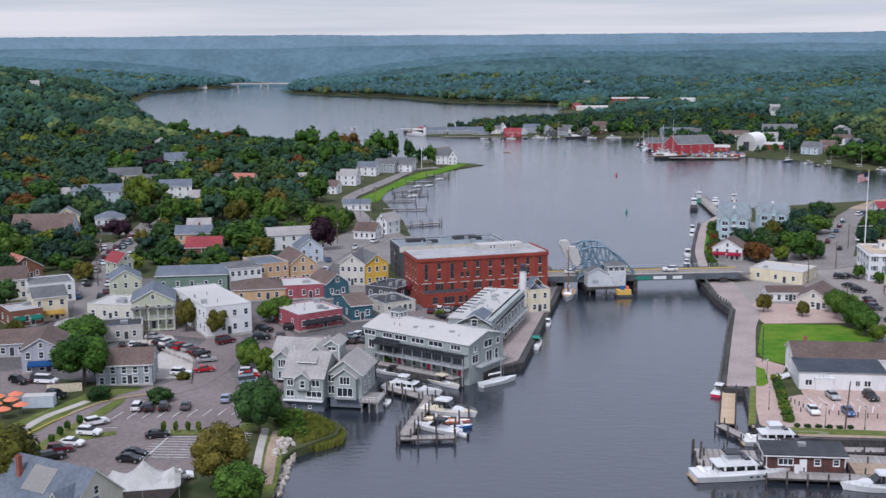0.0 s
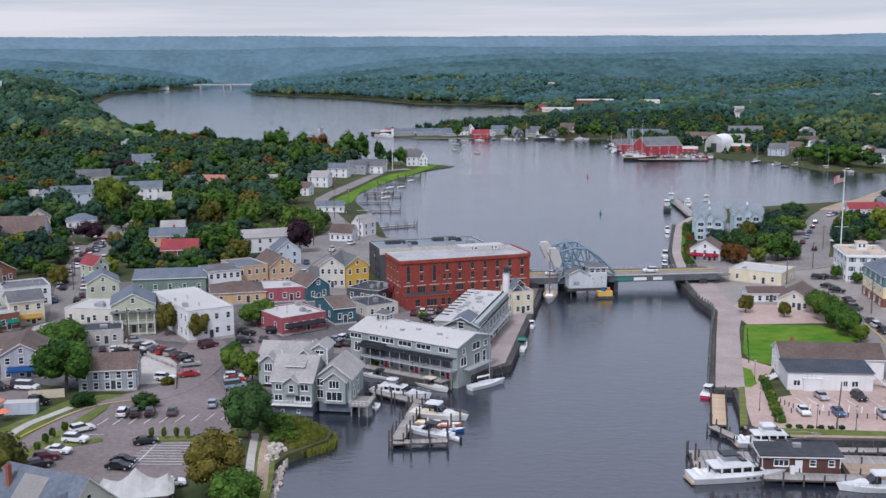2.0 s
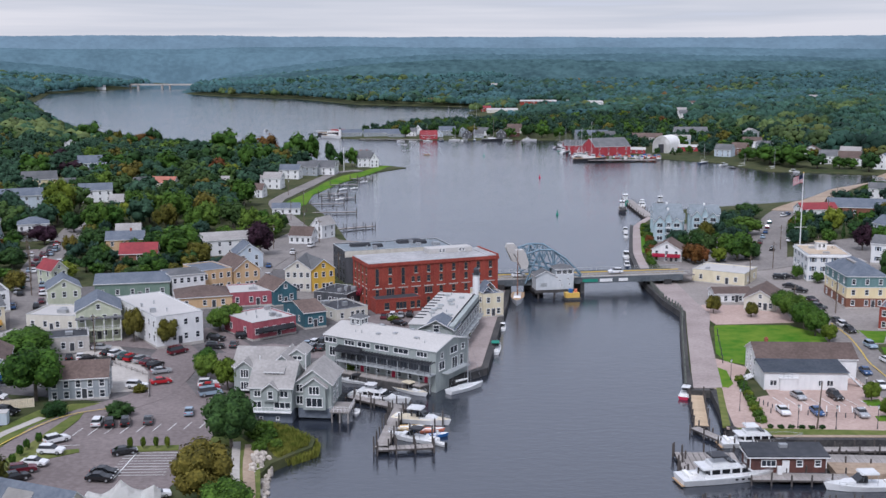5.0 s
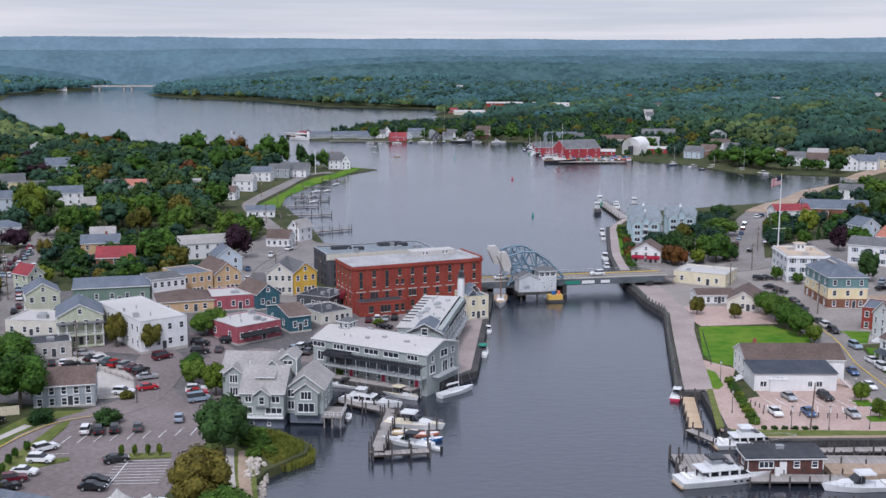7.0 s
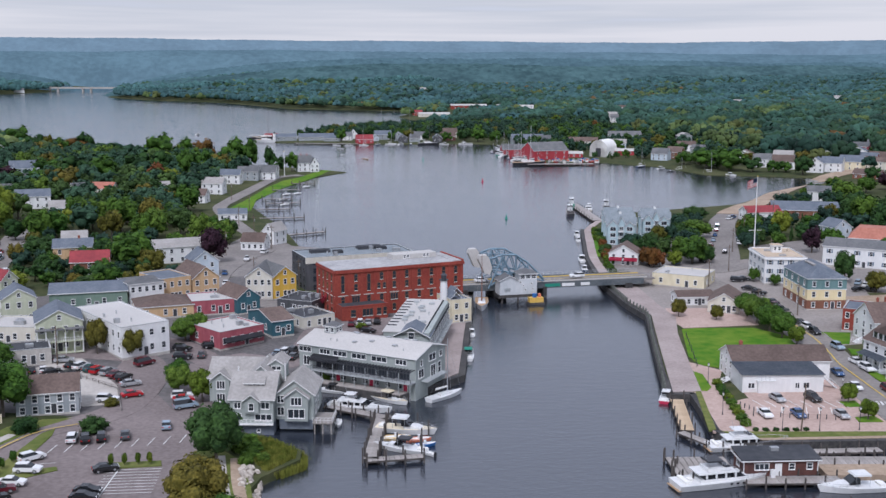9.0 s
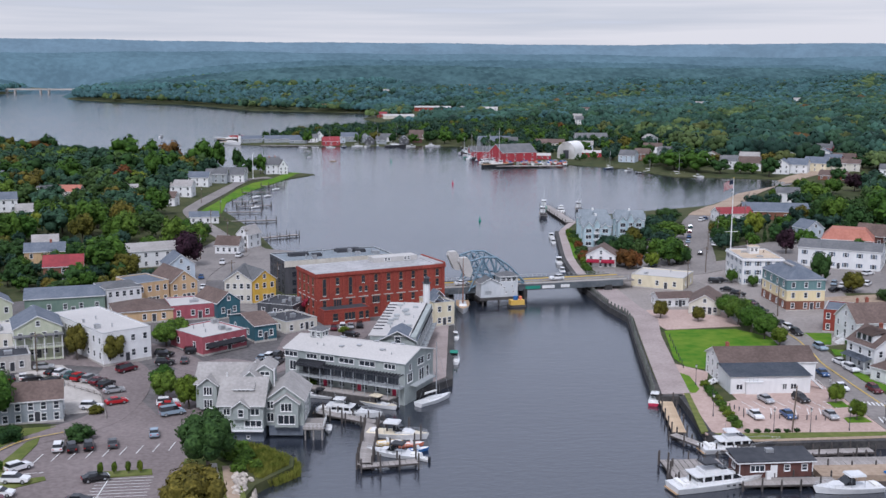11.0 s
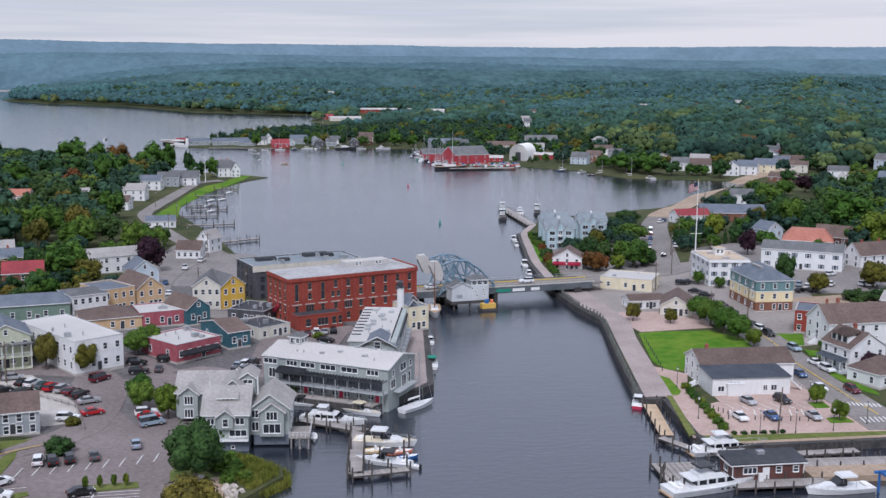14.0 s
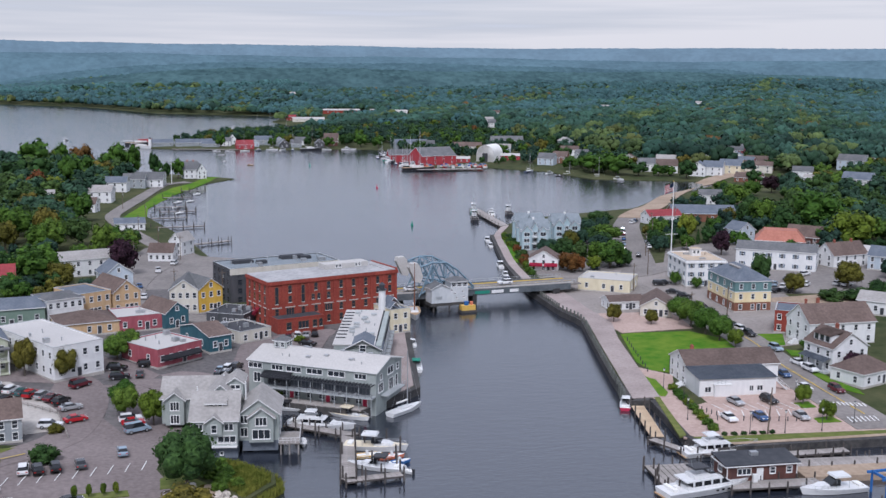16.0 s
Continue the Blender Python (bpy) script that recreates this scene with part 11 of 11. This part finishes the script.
def woods(name, spots, radius, sub, label, seed, mix=(0.46, 0.36, 0.10, 0.020, 0.060)):
    rng = np.random.default_rng(seed)
    v, f = canopy_template(sub)
    k, nv = len(spots), len(v)
    r = radius * rng.uniform(0.62, 1.5, (k, 1, 1))
    jit = 1 + rng.uniform(-0.13, 0.13, (k, nv, 1))
    ang = rng.uniform(0, math.tau, (k, 1))
    turned = np.stack([v[None, :, 0] * np.cos(ang) - v[None, :, 1] * np.sin(ang), v[None, :, 0] * np.sin(ang) + v[None, :, 1] * np.cos(ang), np.repeat(v[None, :, 2], k, 0)], -1)
    P = turned * r * jit * np.array([1.0, 1.0, 0.95])
    P = P + np.concatenate([spots, (ground_z(spots[:, 0], spots[:, 1]) + radius * 0.9)[:, None]], 1)[:, None, :]
    F = (f[None] + (np.arange(k) * nv)[:, None, None]).reshape(-1, 3)
    me = bpy.data.meshes.new(name)
    me.vertices.add(k * nv)
    me.vertices.foreach_set("co", P.reshape(-1).astype(np.float32))
    me.loops.add(len(F) * 3)
    me.loops.foreach_set("vertex_index", F.reshape(-1).astype(np.int32))
    me.polygons.add(len(F))
    me.polygons.foreach_set("loop_start", np.arange(0, len(F) * 3, 3).astype(np.int32))
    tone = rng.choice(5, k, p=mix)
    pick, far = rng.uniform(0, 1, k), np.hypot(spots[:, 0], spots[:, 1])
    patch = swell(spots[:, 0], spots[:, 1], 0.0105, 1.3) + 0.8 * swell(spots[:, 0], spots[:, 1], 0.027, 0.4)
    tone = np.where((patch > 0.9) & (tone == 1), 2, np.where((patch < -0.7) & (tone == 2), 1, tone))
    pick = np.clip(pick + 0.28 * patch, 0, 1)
    # farther crowns take the two haze-tinted tones more often
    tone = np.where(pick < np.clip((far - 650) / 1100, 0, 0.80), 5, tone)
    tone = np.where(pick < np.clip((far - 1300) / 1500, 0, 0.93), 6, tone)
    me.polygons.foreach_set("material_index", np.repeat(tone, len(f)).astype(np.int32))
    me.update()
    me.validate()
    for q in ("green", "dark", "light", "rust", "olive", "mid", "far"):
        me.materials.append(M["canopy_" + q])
    return tagged(new(name, me), label, "woodland", kind="stuff")


def wood_spots(x0, x1, y0, y1, step, seed, keep):
    rng = np.random.default_rng(seed)
    g = grid_points(x0, x1, y0, y1, step)
    g = g + rng.uniform(-0.45, 0.45, g.shape) * step
    d = np.maximum(sd_poly(g[:, 0], g[:, 1], WEST), sd_poly(g[:, 0], g[:, 1], EAST))
    ok = (d > 9) & keep(g[:, 0], g[:, 1])
    for s in SHEETS:
        ok &= sd_poly(g[:, 0], g[:, 1], s) < -3
    g = g[ok]
    view = [(a * (1 - 0.016 * q), b2 * (1 - 0.016 * q), c * 0.75) for a, b2, c in FAR_HOUSES if b2 > 1150 for q in range(1, 8)]
    for a, b2, c in BUILT + FAR_HOUSES + view:
        g = g[(g[:, 0] - a) ** 2 + (g[:, 1] - b2) ** 2 > (c + 4) ** 2]
    return g



def wedge(x, y):
    return (x > -0.425 * y - 30) & (x < 0.81 * y)


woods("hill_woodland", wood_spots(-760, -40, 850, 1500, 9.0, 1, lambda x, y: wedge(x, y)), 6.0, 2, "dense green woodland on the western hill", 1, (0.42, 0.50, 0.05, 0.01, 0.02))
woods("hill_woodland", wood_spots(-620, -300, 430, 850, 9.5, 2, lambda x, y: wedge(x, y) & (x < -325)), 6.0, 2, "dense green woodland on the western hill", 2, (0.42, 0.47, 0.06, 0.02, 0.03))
woods("far_woodland", wood_spots(60, 1200, 690, 1330, 12.5, 3, lambda x, y: wedge(x, y) & (x > 345)), 8.0, 3, "mixed woodland across the river with first autumn tints and painted haze", 3)
woods("far_woodland", wood_spots(-900, 1500, 1330, 1900, 11.5, 7, lambda x, y: wedge(x, y) & (x > 60)), 7.4, 2, "mixed woodland across the river with first autumn tints and painted haze", 7)
woods("far_woodland", wood_spots(300, 1100, 400, 700, 11.5, 4, lambda x, y: wedge(x, y) & (x > 555)), 7.2, 3, "mixed woodland across the river with first autumn tints and painted haze", 4)
woods("distant_woodland", wood_spots(-1900, 2700, 1500, 2750, 16.5, 5, lambda x, y: wedge(x, y) & ((y > 1900) | (x < -300))), 8.8, 1, "distant wooded slopes with haze in the leaf colour", 5)
woods("distant_woodland", wood_spots(-1500, 400, 2700, 3700, 24, 6, wedge), 13.0, 1, "distant wooded slopes with haze in the leaf colour", 6)


# wooded ridges far behind, closing the view, with haze painted into them
def ridge(y0, top, amp, seed, material, label, gap=None):
    rng = np.random.default_rng(int(seed * 10))
    xs = np.arange(-3600, 4300, 10.0)
    dys = np.arange(0, 331, 11.0)
    X, D = np.meshgrid(xs + 0.0, dys)
    X = X + rng.uniform(-3.5, 3.5, X.shape)
    rise = np.interp(dys, (0, 60, 130, 210, 260, 330), (0.0, 0.45, 0.8, 0.97, 1.0, 0.9))[:, None]
    h = top + amp * (0.6 * np.sin(X * 0.0017 + seed) + 0.4 * np.sin(X * 0.0043 + 2 * seed) + 0.18 * np.sin(X * 0.013 + seed))
    if gap:
        h = h * np.clip(np.maximum((gap[0] - X) / 700, (X - gap[1]) / 700), 0, 1) ** 0.5
    Z = -6 + rise * (h + 6) + rng.uniform(-1, 1, X.shape) * (3.4 if y0 < 3800 else 1.6) * (h > 12)
    R, A = y0 + D, np.arcsin(X / 4700)
    P = np.stack([X, R, Z] if gap else [R * 1.03 * np.sin(A), R * 1.03 * np.cos(A), Z], -1).reshape(-1, 3)
    k = len(xs)
    a = (np.arange(len(dys) - 1)[:, None] * k + np.arange(k - 1)[None]).reshape(-1)
    F = np.stack([a, a + 1, a + k + 1, a + k], 1)
    me = bpy.data.meshes.new("backdrop")
    me.from_pydata(P.tolist(), [], F.tolist())
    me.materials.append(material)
    return tagged(new("backdrop", me), label, "hills", kind="structure")


# the haze is a bluish base colour plus a faint bluish emission
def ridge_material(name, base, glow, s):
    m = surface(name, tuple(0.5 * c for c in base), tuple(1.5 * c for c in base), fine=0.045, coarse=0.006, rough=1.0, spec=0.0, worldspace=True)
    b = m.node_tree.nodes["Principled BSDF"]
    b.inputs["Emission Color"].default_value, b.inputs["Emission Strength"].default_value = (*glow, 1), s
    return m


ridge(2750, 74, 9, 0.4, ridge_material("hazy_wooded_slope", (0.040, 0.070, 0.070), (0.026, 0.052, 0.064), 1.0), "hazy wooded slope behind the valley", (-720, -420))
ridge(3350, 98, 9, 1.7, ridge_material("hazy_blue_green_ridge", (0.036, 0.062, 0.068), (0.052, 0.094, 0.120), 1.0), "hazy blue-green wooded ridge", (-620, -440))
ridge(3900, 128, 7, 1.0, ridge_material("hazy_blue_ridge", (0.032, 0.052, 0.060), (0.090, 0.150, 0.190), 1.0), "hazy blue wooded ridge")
ridge(4480, 184, 5, 2.3, ridge_material("hazy_far_ridge", (0.03, 0.045, 0.055), (0.145, 0.216, 0.275), 1.0), "far ridge on the horizon, painted pale blue for haze")


# ---- parked cars ----
car("suv", "white", -67.9, 205.3, 39)
car("suv", "white", -67.3, 199.1, -10)
car("sedan", "white", -68.7, 193.4, -10)
car("suv", "maroon", -69.8, 190.0, 17)
car("suv", "black", -69.9, 186.2, 32)
car("sedan", "black", -56.0, 185.9, -9)
car("sedan", "black", -55.8, 188.7, -10)
car("sedan", "black", -54.3, 198.6, 17)
car("suv", "white", -62.7, 215.6, 92)
car("suv", "black", -60.3, 215.2, 100)
car("suv", "black", -57.4, 215.9, 97)
car("sedan", "grey", -53.2, 216.8, 96)
car("sedan", "ice", -46.0, 222.2, 94)
car("van", "ice", -43.1, 234.7, 20)
car("suv", "white", -44.3, 241.2, 4)
car("sedan", "red", -43.8, 239.1, 4)
car("suv", "white", -59.5, 240.0, -12)
car("sedan", "red", -54.9, 243.2, 21)
car("sedan", "silver", -56.1, 251.1, 21)
car("sedan", "silver", -73.5, 270.8, 4)
car("sedan", "black", -70.9, 266.2, 62)
car("suv", "white", -68.8, 265.3, 62)
car("sedan", "teal", -66.5, 263.4, 62)
car("suv", "red", -64.5, 261.5, 61)
car("suv", "silver", -62.1, 260.2, 61)
car("sedan", "maroon", -60.2, 258.3, 60)
car("suv", "black", -58.2, 255.5, 60)
car("sedan", "black", -79.2, 262.5, 102)
car("sedan", "white", -76.7, 262.7, 101)
car("sedan", "black", -74.6, 261.3, 23)
car("suv", "black", -70.2, 258.6, 52)
car("suv", "black", -93.2, 231.9, -31)
car("suv", "black", -90.4, 233.8, 105)
car("van", "white", -87.1, 232.0, -11)
car("suv", "black", -81.6, 222.4, -22)
car("van", "maroon", -54.7, 267.2, 43)
car("sedan", "white", -45.3, 178.4, 16)
car("sedan", "black", -109.3, 330.4, 102)
car("suv", "teal", -111.4, 340.1, 102)
car("suv", "silver", -113.1, 351.0, 102)
car("sedan", "white", -115.2, 366.5, 102)
car("suv", "black", -116.5, 378.3, 102)
car("suv", "white", -117.1, 387.8, 102)
car("sedan", "ice", -118.5, 400.6, 101)
car("suv", "white", -120.0, 415.4, 101)
car("suv", "black", -100.3, 314.0, 101)
car("sedan", "maroon", -100.7, 320.3, 101)
car("suv", "white", -103.0, 330.7, 101)
car("suv", "blue", -106.7, 313.6, 102)
car("sedan", "silver", -109.5, 382.5, 101)
car("suv", "white", -124.3, 397.4, 102)
car("suv", "grey", -125.4, 395.0, 102)
car("sedan", "white", -114.3, 411.8, 101)
car("sedan", "maroon", -3.5, 300.9, 83)
car("suv", "white", -1.0, 302.1, 83)
car("sedan", "silver", 1.3, 302.6, 82)
car("suv", "black", 3.8, 303.5, 82)
car("sedan", "black", 0.3, 293.4, -37)
car("suv", "black", -46.9, 279.1, -20)
car("suv", "black", -46.3, 271.8, -3)
car("sedan", "grey", -41.9, 273.3, 87)
car("suv", "black", -40.0, 281.3, 14)
car("sedan", "blue", -39.9, 376.2, 89)
car("sedan", "white", -38.9, 357.3, 85)
car("pickup", "white", -33.1, 407.2, 87)
car("suv", "white", -26.8, 424.4, 70)
car("suv", "white", -111.1, 383.2, 100)
car("suv", "white", -125.3, 430.2, 100)
car("van", "grey", -126.1, 465.1, 100)
car("sedan", "ice", -23.5, 273.2, 65)
car("suv", "white", -21.6, 274.2, 64)
car("suv", "grey", -22.1, 269.4, 64)
car("sedan", "grey", -19.9, 270.0, 64)
car("suv", "black", -19.7, 275.1, 64)
car("suv", "black", -24.2, 268.9, 65)
car("sedan", "black", 98.2, 357.2, -33)
car("suv", "black", 127.9, 345.9, -16)
car("sedan", "black", 125.7, 332.1, -39)
car("suv", "black", 125.8, 324.8, -39)
car("sedan", "black", 124.0, 311.9, -77)
car("sedan", "maroon", 122.8, 307.6, -76)
car("suv", "grey", 121.7, 302.0, -57)
car("sedan", "grey", 119.3, 285.2, -91)
car("suv", "white", 118.7, 279.8, -91)
car("suv", "black", 117.9, 274.4, -91)
car("sedan", "white", 160.2, 416.6, 64)
car("suv", "black", 146.3, 398.6, 65)
car("suv", "ice", 115.7, 258.4, -91)
car("sedan", "white", 113.0, 244.5, -87)
car("suv", "white", 112.3, 238.7, -90)
car("sedan", "blue", 104.0, 237.0, -98)
car("sedan", "white", 102.4, 226.4, -95)
car("sedan", "white", 123.9, 399.4, 52)
car("sedan", "blue", 120.0, 380.9, 45)
car("suv", "black", 131.4, 383.0, 45)
car("suv", "silver", 128.5, 413.3, 47)
car("sedan", "silver", 81.4, 221.0, -86)
car("suv", "black", 89.0, 220.0, -86)
car("sedan", "white", 74.1, 211.4, -92)
car("sedan", "blue", 80.8, 210.4, -94)
car("sedan", "silver", 89.3, 208.5, -94)
car("suv", "ice", 162.4, 330.8, 53)
car("suv", "white", 162.7, 326.6, 53)
car("suv", "black", 161.2, 320.5, 23)
car("suv", "white", 171.8, 327.0, 44)
car("suv", "white", 181.8, 342.4, 24)
car("sedan", "black", 157.4, 322.0, 23)
car("suv", "white", 182.0, 323.8, 22)
car("suv", "white", 183.3, 321.5, 22)
car("suv", "maroon", 108.6, 223.4, -94)
car("sedan", "black", 130.6, 347.0, -22)
car("sedan", "grey", 171.7, 337.1, 24)
car("suv", "white", 73.0, 346.5, 184, z=4.95)
car("sedan", "white", 41.0, 343.3, 3, z=4.95)
car("suv", "black", 51.5, 348.0, 183, z=4.95)


# ---- cars along the town street and the east streets ----
car("sedan", "silver", -110.9, 333.0, 100)
car("sedan", "blue", -112.9, 344.6, 100)
car("suv", "maroon", -114.6, 354.7, 100)
car("sedan", "ice", -116.8, 367.3, 100)
car("suv", "maroon", -118.6, 377.9, 100)
car("sedan", "maroon", -120.2, 389.5, 93)
car("sedan", "maroon", -120.8, 399.6, 93)
car("sedan", "grey", -121.5, 412.0, 93)
car("suv", "red", -121.6, 422.3, 90)
car("suv", "red", -103.5, 331.9, 104)
car("suv", "ice", -106.0, 341.8, 104)
car("suv", "maroon", -107.9, 349.7, 104)
car("suv", "maroon", -119.5, 396.9, 87)
car("suv", "maroon", -119.2, 402.4, 87)
car("suv", "ice", -118.9, 409.8, 87)
car("suv", "maroon", 147.4, 414.0, 64)
car("sedan", "ice", 153.6, 426.7, 64)
car("sedan", "blue", 159.6, 439.2, 64)
car("suv", "maroon", 165.3, 451.5, 65)
car("suv", "teal", 171.6, 465.1, 65)
car("sedan", "ice", 165.3, 429.3, -112)
car("sedan", "teal", 163.2, 424.1, -112)
car("suv", "silver", 160.4, 417.3, -112)
car("suv", "white", 186.1, 485.4, 48)
car("suv", "blue", 189.5, 489.1, 48)
